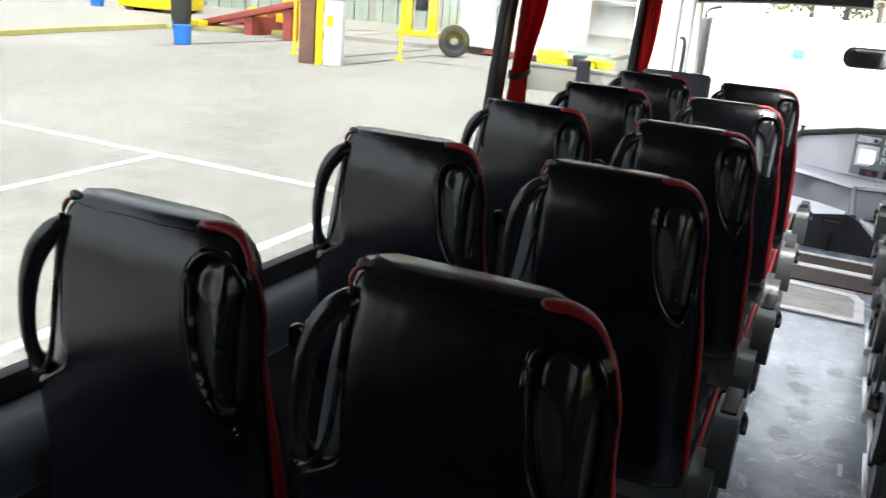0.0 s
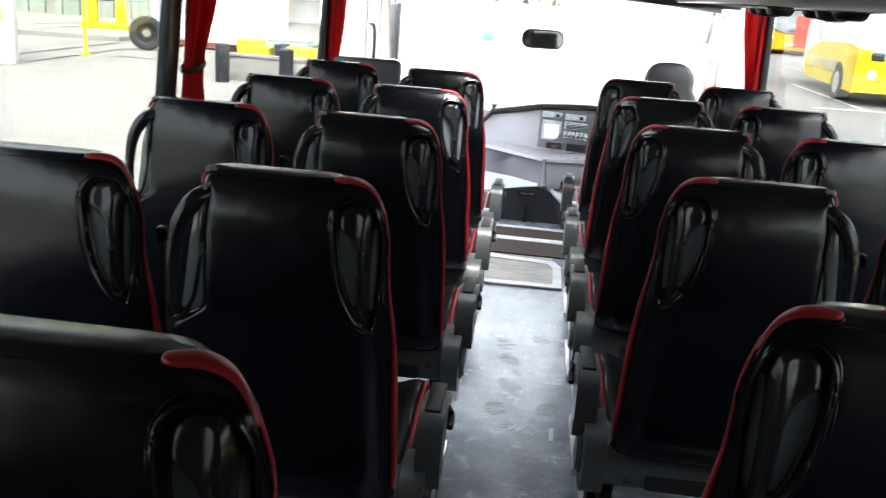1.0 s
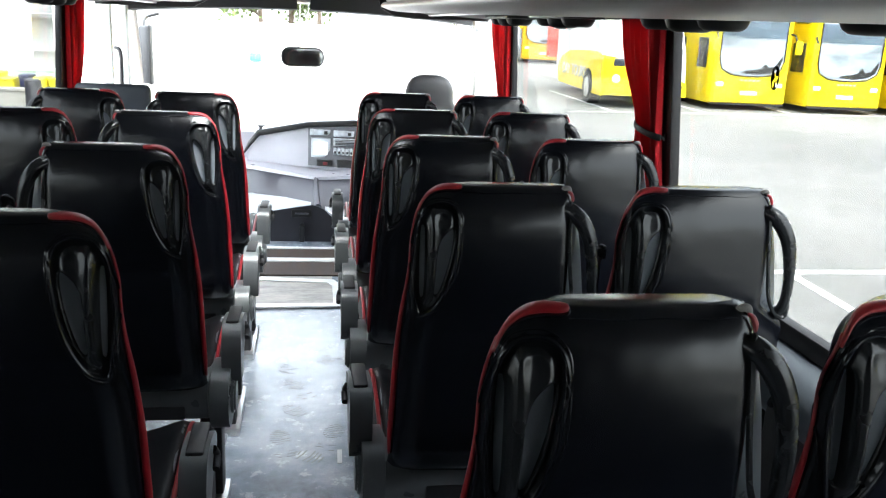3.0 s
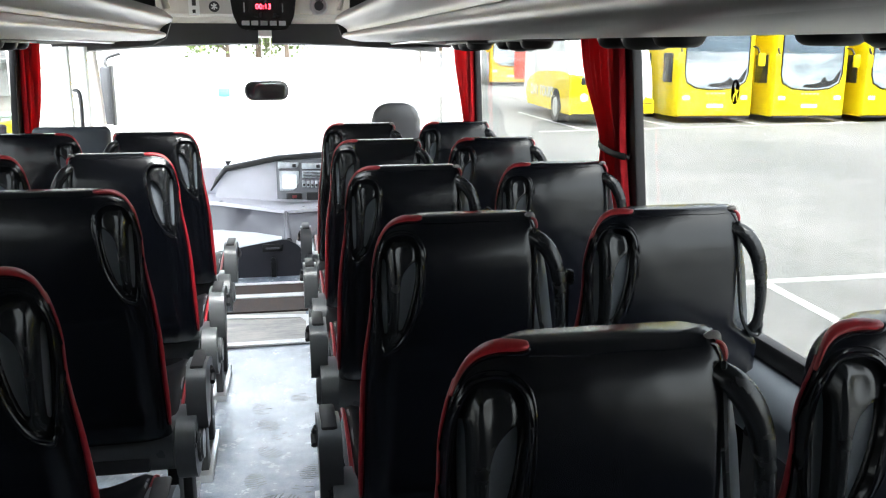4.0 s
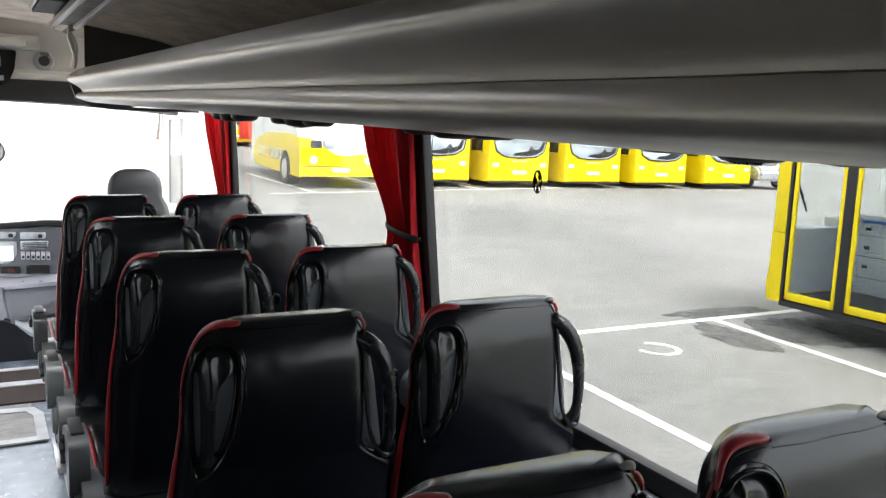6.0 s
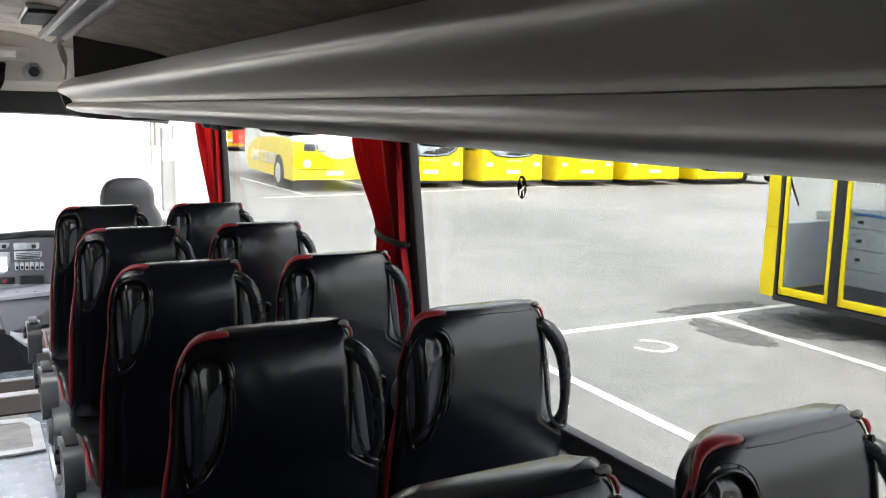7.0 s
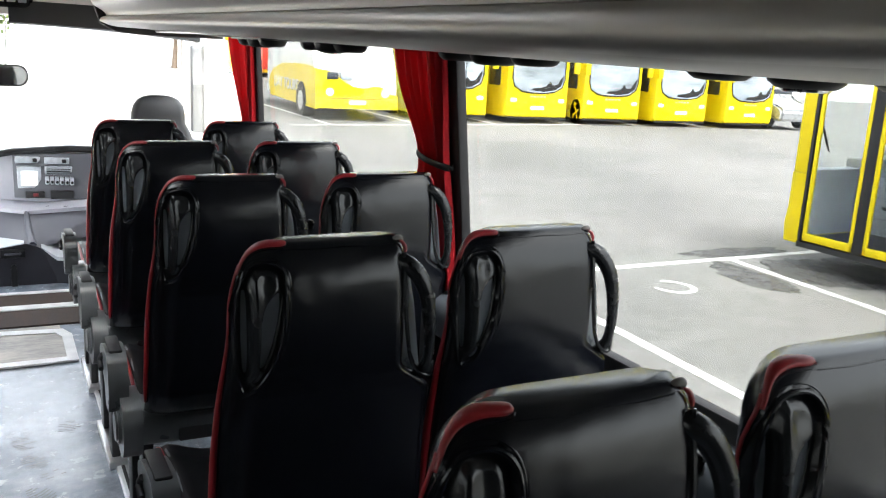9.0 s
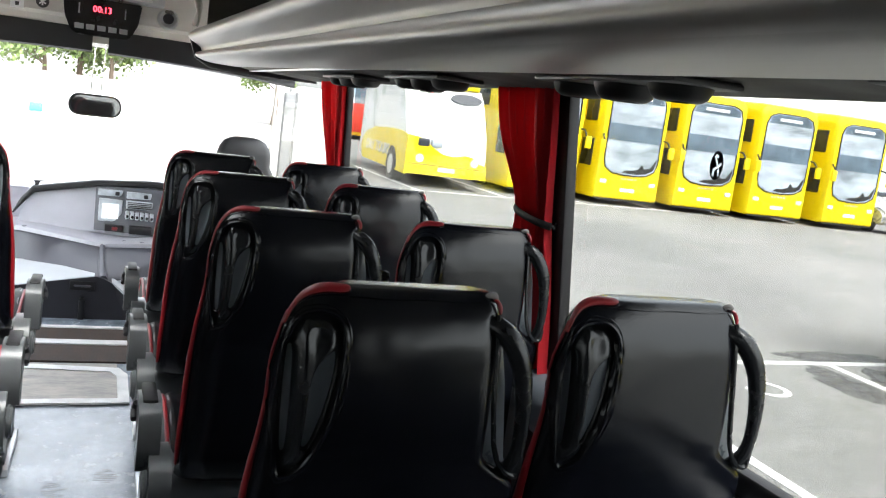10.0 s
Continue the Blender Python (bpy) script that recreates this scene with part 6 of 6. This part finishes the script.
front_band("front_header", 2.5, 2.95, BUS_YELLOW)
p = front_band("windscreen", 1.2, 2.5, CLEAR)
p.visible_shadow = False
shell(-0.2, 0.0, -0.004, 0.09, 1.2, 2.5, "corner_post", BUS_YELLOW, 0.02)
shell(-10.5, -1.95, 0.0, 0.06, 0.35, 1.25, "side_panel")
shell(-10.5, -0.2, 0.0, 0.08, 2.55, 2.95, "cantrail")
shell(-10.5, -0.2, 2.44, 2.5, 0.35, 2.95, "far_side", LINING_GREY)
shell(-10.5, -0.2, 0.0, 2.5, 2.95, 3.0, "roof", BUS_WHITE)
shell(-10.5, -0.2, 0.05, 2.45, 0.33, 0.38, "floor", DARK_PLASTIC)
shell(-10.55, -10.5, 0.0, 2.5, 0.35, 2.95, "rear", BUS_YELLOW)
shell(-1.95, -0.2, -0.01, 0.05, 0.26, 0.33, "door_sill", RUBBER)
shell(-10.5, -1.95, -0.005, 0.055, 0.27, 0.35, "skirt", RUBBER)
shell(-0.245, -0.2, -0.008, 0.06, 0.33, 2.6, "door_post", RUBBER, 0.008)
shell(-1.13, -0.99, -0.012, 0.06, 0.33, 2.6, "door_post", RUBBER, 0.008)
shell(-1.97, -1.86, -0.008, 0.06, 0.33, 2.6, "door_post", RUBBER, 0.008)
for y0, y1 in ((-0.99, -0.27), (-1.85, -1.13)):
    d = part("door_leaf", boxed(-0.012, 0.03, y1 - 0.052, y1, 0.35, 2.55, bevel=0.008), BUS_YELLOW, nb, "yellow-framed glazed door leaf")
    part("stile", boxed(-0.012, 0.03, y0, y0 + 0.052, 0.35, 2.55, bevel=0.008), BUS_YELLOW, d)
    part("rail", boxed(-0.012, 0.03, y0, y1, 0.35, 0.45, bevel=0.008), BUS_YELLOW, d)
    part("rail", boxed(-0.012, 0.03, y0, y1, 2.45, 2.55, bevel=0.008), BUS_YELLOW, d)
    p = part("pane", boxed(0.005, 0.012, y0 + 0.045, y1 - 0.045, 0.44, 2.46), CLEAR, d, smooth=None)
    p.visible_shadow = False
for k in range(5):
    y1 = -2.1 - k * 1.65
    shell(y1 - 1.5, y1, -0.004, 0.02, 1.3, 2.5, "side_window", BUS_GLASS_DARK)
    shell(y1 - 1.65, y1 - 1.5, 0.0, 0.06, 1.25, 2.55, "window_post", RUBBER)
# inner linings and cab seen through the doors
shell(-0.215, -0.205, 0.07, 2.44, 0.4, 1.24, "front_lining", LINING_GREY, label="pale grey inner front lining")
shell(-0.21, 0.0, 0.1, 2.4, 1.205, 1.25, "dash_top", LINING_GREY, 0.01)
shell(-10.4, -0.22, 0.06, 2.43, 2.9, 2.94, "headlining", CABINET_GREY)
shell(-0.22, -0.205, 0.07, 2.44, 2.5, 2.92, "header_lining", CABINET_GREY)
shell(-1.2, -0.3, 1.15, 1.2, 0.4, 1.45, "cab_partition", LINING_GREY, 0.01, label="pale grey cab partition with small locks")
for z in (0.75, 1.0, 1.25):
    shell(-0.62, -0.55, 1.13, 1.15, z, z + 0.04, "lock", RUBBER)
for z in (0.62, 0.9, 1.18):
    shell(-0.95, -0.35, 1.138, 1.15, z, z + 0.008, "panel_joint", DASH_MID)
part("cab_rail", tube(bmesh.new(), [(1.1, -0.3, 1.35), (1.05, -0.7, 1.38), (1.05, -1.3, 1.36)], 0.02), BLUE_PLASTIC, nb, "blue handrail")
shell(-0.55, -0.3, 0.6, 1.1, 1.3, 1.42, "ticket_stand", CABINET_GREY, 0.02)
part("wiper", tube(bmesh.new(), [(0.7, 0.05, 1.45), (0.5, 0.1, 1.9)], 0.015), RUBBER, nb)
part("cab_rail", tube(bmesh.new(), [(0.35, -1.6, 0.4), (0.35, -1.6, 1.4), (0.5, -1.6, 2.3)], 0.02), BLUE_PLASTIC, nb, "blue handrail")

# ---- left of the coach: depot ----
kb = thing("depot_kerb", "raised pale concrete apron with faded yellow edge", "kerb", kind="structure")
bm = bmesh.new()
ko = [(-60.0, 4.0), (-20.2, 14.6), (-20.4, 17.4), (-20.35, 20.8), (-16.2, 23.9), (-12.6, 24.2), (-12.3, 25.5), (-8.2, 25.8), (-7.31, 26.5), (-6.15, 55.7), (-53.3, 57.5)]
top = [bm.verts.new((x, y, gz(x, y) + 0.14)) for x, y in ko]
low = [bm.verts.new((x, y, gz(x, y) - 0.1)) for x, y in ko]
bm.faces.new(top)
for i in range(len(ko)):
    j = (i + 1) % len(ko)
    bm.faces.new((top[i], top[j], low[j], low[i]))
part("apron", bm, CONCRETE, kb, smooth=None)
bm = bmesh.new()
for (xa, ya), (xb, yb) in zip(ko[:4], ko[1:5]):
    d = Vector((xb - xa, yb - ya, 0)).normalized()
    q = Vector((d.y, -d.x, 0)) * 0.012
    r_ = Vector((-d.y, d.x, 0)) * 0.25
    loft(bm, [[(x + q.x, y + q.y, gz(x, y) + 0.01), (x + q.x, y + q.y, gz(x, y) + 0.146), (x + r_.x, y + r_.y, gz(x, y) + 0.15), (x + r_.x, y + r_.y, gz(x, y) + 0.1)] for x, y in ((xa, ya), (xb, yb))])
part("painted_edge", bm, KERB_YELLOW, kb, "faded yellow painted edge", smooth=None)


def at_g(ob, x, y, turn=0.0):
    ob.matrix_basis = on_ground(x, y, turn)
    return ob


post = at_g(thing("gate_post", "rusty steel column with yellow pipe and grey electrical cabinet", "post"), -12.25, 17.42, 20)
part("column", boxed(-0.5, -0.12, -0.12, 0.12, 0, 5.2, bevel=0.01), RUST, post)
part("pipe", cyl(bmesh.new(), 0.09, 0.09, (0.02, -0.18, 0), (0.02, -0.18, 5.2), 16), MACHINE_YELLOW, post, "yellow pipe")
part("cabinet", boxed(0.14, 0.58, -0.2, 0.2, 0.0, 1.55, bevel=0.015), CABINET_GREY, post, "pale grey electrical cabinet")
part("upper_cabinet", boxed(0.14, 0.58, -0.18, 0.2, 1.6, 3.2, bevel=0.015), SHED_GREEN, post)
part("warning_plate", boxed(0.2, 0.36, -0.215, -0.2, 0.95, 1.2), MACHINE_YELLOW, post, "small yellow warning plate")
for x, y in ((-11.53, 20.3), (-14.91, 20.39), (-13.96, 18.78)):
    ob = at_g(thing("guard_post", "thin yellow steel guard post", "post", group="yellow guard posts"), x, y)
    part("pole", cyl(bmesh.new(), 0.045, 0.045, (0, 0, 0), (0, 0, 2.6), 14), MACHINE_YELLOW, ob)
    part("foot", boxed(-0.13, 0.13, -0.13, 0.13, 0, 0.03), MACHINE_YELLOW, ob)

ty = at_g(thing("tyre", "large black lorry tyre standing by the wall", "tyre"), -10.98, 22.6, 25)
ty.scale = (0.88, 0.88, 0.88)
bm = bmesh.new()
prof = smooth_path([(0.3, -0.12), (0.34, -0.15), (0.47, -0.16), (0.52, -0.12), (0.53, 0), (0.52, 0.12), (0.47, 0.16), (0.34, 0.15), (0.3, 0.12), (0.28, 0.0), (0.3, -0.12)], 2)[:-1]
loft(bm, [[(p[0] * math.cos(a), p[1], 0.53 + p[0] * math.sin(a)) for p in prof] for a in [2 * math.pi * k / 36 for k in range(37)]], caps=False)
bmesh.ops.remove_doubles(bm, verts=bm.verts, dist=1e-4)
part("casing", bm, TYRE_RUBBER, ty)
part("rim", cyl(bmesh.new(), 0.29, 0.27, (0, 0.02, 0.53), (0, 0.1, 0.53), 24), TYRE_RUBBER, ty)
# pale disc in place of the bright ground seen through the hole
part("hub_opening", cyl(bmesh.new(), 0.13, 0.13, (0, 0.0, 0.53), (0, 0.03, 0.53), 20), CONCRETE, ty, "pale disc standing in for the open hub hole")

for x, y in ((-16.9, 17.7), (-26.81, 24.09)):
    ob = at_g(thing("bucket", "blue plastic drum on the yard", "drum", group="blue drums"), x, y)
    bm = bmesh.new()
    cyl(bm, 0.22, 0.26, (0, 0, 0), (0, 0, 0.5), 20)
    part("shell", bm, BLUE_PLASTIC, ob)
    part("lid", cyl(bmesh.new(), 0.27, 0.27, (0, 0, 0.48), (0, 0, 0.52), 20), BLUE_PLASTIC, ob)

lift = at_g(thing("vehicle_ramp", "faded red steel vehicle ramp with yellow machinery", "vehicle ramp"), -18.6, 22.0, -5)
for dy in (0, 1.4):
    part("track", boxed(-2.0, 2.9, dy - 0.22, dy + 0.22, 0.4, 0.58, bevel=0.01, m=Matrix.Rotation(radians(-13), 4, "Y")), RAMP_RED, lift)
for x in (-0.9, 0.7, 2.3):
    part("leg", boxed(x - 0.16, x + 0.16, -0.1, 1.5, 0.0, 0.4 + 0.23 * x), RAMP_RED, lift)
for x, y, z in ((-1.5, -0.6, 0.02), (0.1, 0.5, 0.55), (1.3, 0.5, 0.45), (1.5, 0.6, 0.95)):
    part("block", boxed(x, x + 0.55, y, y + 0.4, z, z + 0.28, bevel=0.04), MACHINE_YELLOW, lift, "yellow machine block")
bm = bmesh.new()
loft(bm, [[(-1.0 + rr * math.cos(a), -1.3 + rr * math.sin(a), z) for a in [2 * math.pi * k / 24 for k in range(24)]] for z, rr in ((0.02, 0.2), (0.3, 0.3), (0.9, 0.33), (1.5, 0.36), (2.4, 0.36))])
part("roller", bm, TYRE_RUBBER, lift, "black brush roller")
mac = at_g(thing("yellow_loader", "bright yellow machine standing in the depot", "machine"), -24.4, 24.9, 8)
part("hull", boxed(-1.3, 1.3, -0.9, 1, 0.24, 1.7, bevel=0.12), MACHINE_YELLOW, mac)
part("cab", boxed(-0.4, 1.0, -0.8, 0.9, 1.65, 3.0, bevel=0.1), BUS_GLASS_DARK, mac)
for x in (-0.8, 0.8):
    part("wheel", cyl(bmesh.new(), 0.3, 0.3, (x, -0.8, 0.42), (x, 0.8, 0.42), 24), TYRE_RUBBER, mac)
stand = at_g(thing("yellow_stand", "yellow steel machine frame by the workshop wall", "machine stand"), -14.29, 26.94, 10)
for x in (-0.5, 0.4):
    part("upright", boxed(x - 0.14, x + 0.14, -0.15, 0.15, 0.14, 3.4, bevel=0.02), MACHINE_YELLOW, stand)
part("base", boxed(-0.8, 0.7, -0.4, 0.4, 0.14, 0.3, bevel=0.02), MACHINE_YELLOW, stand)
part("motor", boxed(-0.2, 0.16, -0.3, 0.2, 1.0, 1.9, bevel=0.05), DARK_PLASTIC, stand)

shed = at_g(thing("workshop_wall", "grey-green corrugated workshop wall", "building"), -16.35, 31.28, 8)
for k in range(64):
    x = -14 + k * 0.32
    part("sheet", boxed(x, x + 0.29, -0.06 if k % 2 else 0.0, 0.1, 0.1, 6.2), SHED_GREEN if k % 9 else CONCRETE, shed, smooth=None)
part("roof", boxed(-14.5, 7.0, -0.6, 9.0, 6.2, 6.5), CABINET_GREY, shed)

van = at_g(thing("white_van", "white box van with grey louvre panel, parked by the workshop", "van"), -10.6, 24.2, -12)
part("body", boxed(-1.1, 2.2, -0.05, 2.4, 0.2, 3.3, bevel=0.08), BUS_WHITE, van)
for k in range(8):
    part("louvre", boxed(-0.25, 0.75, -0.09, -0.05, 1.0 + k * 0.13, 1.08 + k * 0.13), CABINET_GREY, van)
part("underframe", boxed(-1.0, 2.1, 0.0, 2.2, 0.05, 0.22), RAMP_RED, van)
for x in (-0.4, 1.6):
    part("wheel", cyl(bmesh.new(), 0.42, 0.42, (x, 0.0, 0.42), (x, 0.3, 0.42), 22), TYRE_RUBBER, van)

low_wall = at_g(thing("low_wall", "low pale concrete wall along the yard", "wall", kind="structure"), -5.55, 18.0, 0)
part("body", boxed(-1.45, 1.45, 0, 0.22, -0.1, 0.53, bevel=0.02), CONCRETE, low_wall)
part("coping", boxed(-1.48, 1.48, -0.03, 0.25, 0.53, 0.6, bevel=0.015), CONCRETE, low_wall)
for x in (-6.93, -5.5):
    ob = at_g(thing("bollard", "thick dark grey steel bollard before the low wall", "bollard", group="dark bollards"), x, 17.6)
    part("shaft", cyl(bmesh.new(), 0.155, 0.155, (0, 0, 0), (0, 0, 0.79), 20), DASH_DARK, ob)
    part("cap", cyl(bmesh.new(), 0.16, 0.125, (0, 0, 0.79), (0, 0, 0.83), 20), DASH_DARK, ob)
BINS = {"yellow": (BIN_YELLOW, "yellow plastic waste bin with lid behind the low wall"), "blue": (BIN_BLUE, "small dark blue waste bin behind the low wall"), "green": (BIN_GREEN, "wide pale green bin behind the yellow ones")}
for x, y, w, h, hue in ((-6.64, 18.65, 0.54, 0.8, "yellow"), (-6.27, 18.65, 0.3, 0.69, "yellow"), (-5.92, 18.65, 0.2, 0.76, "blue"), (-5.6, 18.65, 0.27, 0.72, "yellow"), (-5.3, 18.65, 0.3, 0.7, "yellow"), (-6.1, 20.0, 1.0, 0.78, "green")):
    paint, words = BINS[hue]
    ob = at_g(thing("waste_bin", words, "bin", group="bins behind the wall"), x, y)
    bm = bmesh.new()
    loft(bm, [[(p[0], p[1], z) for p in rounded(0, 0, w / 2 * f, 0.28 * f, 0.05)] for z, f in ((0.03, 0.85), (h, 0.97))])
    part("tub", bm, paint, ob)
    part("lid", boxed(-w / 2, w / 2, -0.29, 0.29, h, h + 0.07, bevel=0.025), paint, ob)

bld = at_g(thing("pale_building", "long pale rendered building beyond the yard", "building"), -7.0, 37.0, 0)
part("wall", boxed(-16, 12.5, 0, 8, -0.5, 1.45), PALE_WALL, bld)
part("roof", boxed(-16.4, 12.9, -0.4, 8.4, 1.45, 1.6), CABINET_GREY, bld)
for x, z, w in ((-2.4, -0.28, 0.24), (-2.35, -0.78, 0.18), (0.85, -0.62, 0.22)):
    ob = at_g(thing("wall_sign", "small teal sign on the pale building", "sign", group="teal signs"), x, 36.9)
    part("board", boxed(-w, w, -0.08, 0.06, z + 0.35, z + 0.35 + 1.4 * w, bevel=0.02), TEAL, ob)

pier = at_g(thing("stone_pier", "pale stone block gate pier", "gate pier"), -5.2, 23.4, 6)
bm = boxed(-0.27, 0.27, -0.27, 0.27, 0.0, 0.32, bevel=0.02)
stone_me = finish(bm, STONE, 40)
for k in range(13):
    share("stone", stone_me, pier, pose(0.01 * (-1) ** k, 0.008 * (k % 3), k * 0.335, 0, 0, (-1) ** k))


# ---- trees beyond the yard ----
def tree(x, y, h, r, seed):
    rng = random.Random(seed)
    t = at_g(thing("tree", "broad green leafy tree beyond the yard", "tree", group="yard trees"), x, y)
    bm = bmesh.new()
    tube(bm, [(0, 0, 0, 0.035 * h), (0.1, 0.05, h * 0.3, 0.025 * h), (0.0, 0.1, h * 0.6, 0.014 * h), (0.05, 0, h * 0.85, 0.005 * h)], 0.2, seg=10, n=4)
    tips = []
    for k in range(9):
        a, z = k * 2.4 + rng.random(), h * rng.uniform(0.3, 0.7)
        tip = (math.cos(a) * r * rng.uniform(0.5, 0.9), math.sin(a) * r * rng.uniform(0.5, 0.9), z + h * rng.uniform(0.12, 0.25))
        tube(bm, [(0, 0, z, 0.008 * h), (tip[0] * 0.5, tip[1] * 0.5, z + 0.1 * h, 0.005 * h), (*tip, 0.002 * h)], 0.05, seg=6, n=3)
        tips.append(Vector(tip))
    part("trunk", bm, BARK, t)
    tips += [Vector((rng.uniform(-0.4, 0.4) * r, rng.uniform(-0.4, 0.4) * r, h * rng.uniform(0.7, 0.95))) for _ in range(6)]
    verts, faces = [], []
    for tip in tips:
        for _ in range(330):
            p = tip + Vector((rng.gauss(0, 0.32), rng.gauss(0, 0.32), rng.gauss(0, 0.3))) * r * 0.75
            d = Vector((rng.uniform(-1, 1), rng.uniform(-1, 1), rng.uniform(-0.6, 1))).normalized()
            e = d.orthogonal().normalized() * rng.uniform(0.09, 0.17)
            f = d.cross(e).normalized() * rng.uniform(0.07, 0.13)
            i = len(verts)
            verts += [p - e, p + f, p + e, p - f]
            faces.append((i, i + 1, i + 2, i + 3))
    me = bpy.data.meshes.new("mesh")
    me.from_pydata([tuple(v) for v in verts], [], faces)
    me.materials.append(LEAF)
    crown = new("crown", me)
    crown.parent = t
    tagged(crown, "loose crown of small green leaves")


for k, (x, y, h, r) in enumerate(((-3.0, 49, 4.9, 2.3), (0.2, 49.6, 5.1, 2.1), (-1.4, 51, 5.9, 2.6), (8.9, 49, 4.6, 1.5), (-12, 54, 14, 4.5), (14, 56, 15, 5), (24, 58, 14, 5), (30, 66, 14, 4.5), (52, 68, 13, 4.5), (-24, 58, 12, 4))):
    tree(x, y, h, r, 40 + k)

# railings and a pale hall behind the buses
hall = at_g(thing("depot_hall", "large pale depot hall behind the parked buses", "building"), 34, 46, -12)
part("wall", boxed(-16, 30, 0, 10, -1, 8.2), PALE_WALL, hall)
part("roof", boxed(-16.4, 30.4, -0.4, 10.4, 8.2, 8.6), CABINET_GREY, hall)
for k in range(9):
    part("window", boxed(-14 + k * 4.8, -11.6 + k * 4.8, -0.03, 0.05, 3.6, 4.7), BUS_GLASS, hall)
sg = thing("hall_sign", "dark unreadable lettering on the pale hall, plain bars", "sign")
sg.matrix_basis = hall.matrix_basis
for k in range(3):
    part("letter", boxed(11.0 + k * 1.05, 11.6 + k * 1.05, -0.1, 0.0, 6.55, 7.3), SHELL_GREY, sg)
fn = at_g(thing("railing", "pale upright metal railing at the yard's edge", "fence"), 31.0, 21.0, -70)
part("top_rail", boxed(0, 16, -0.03, 0.03, 1.75, 1.83), CABINET_GREY, fn)
part("bottom_rail", boxed(0, 16, -0.03, 0.03, 0.25, 0.33), CABINET_GREY, fn)
bar = finish(boxed(-0.035, 0.035, -0.02, 0.02, 0.05, 2.0), CABINET_GREY, None)
for k in range(100):
    share("bar", bar, fn, pose(0.08 + k * 0.16, 0, 0))
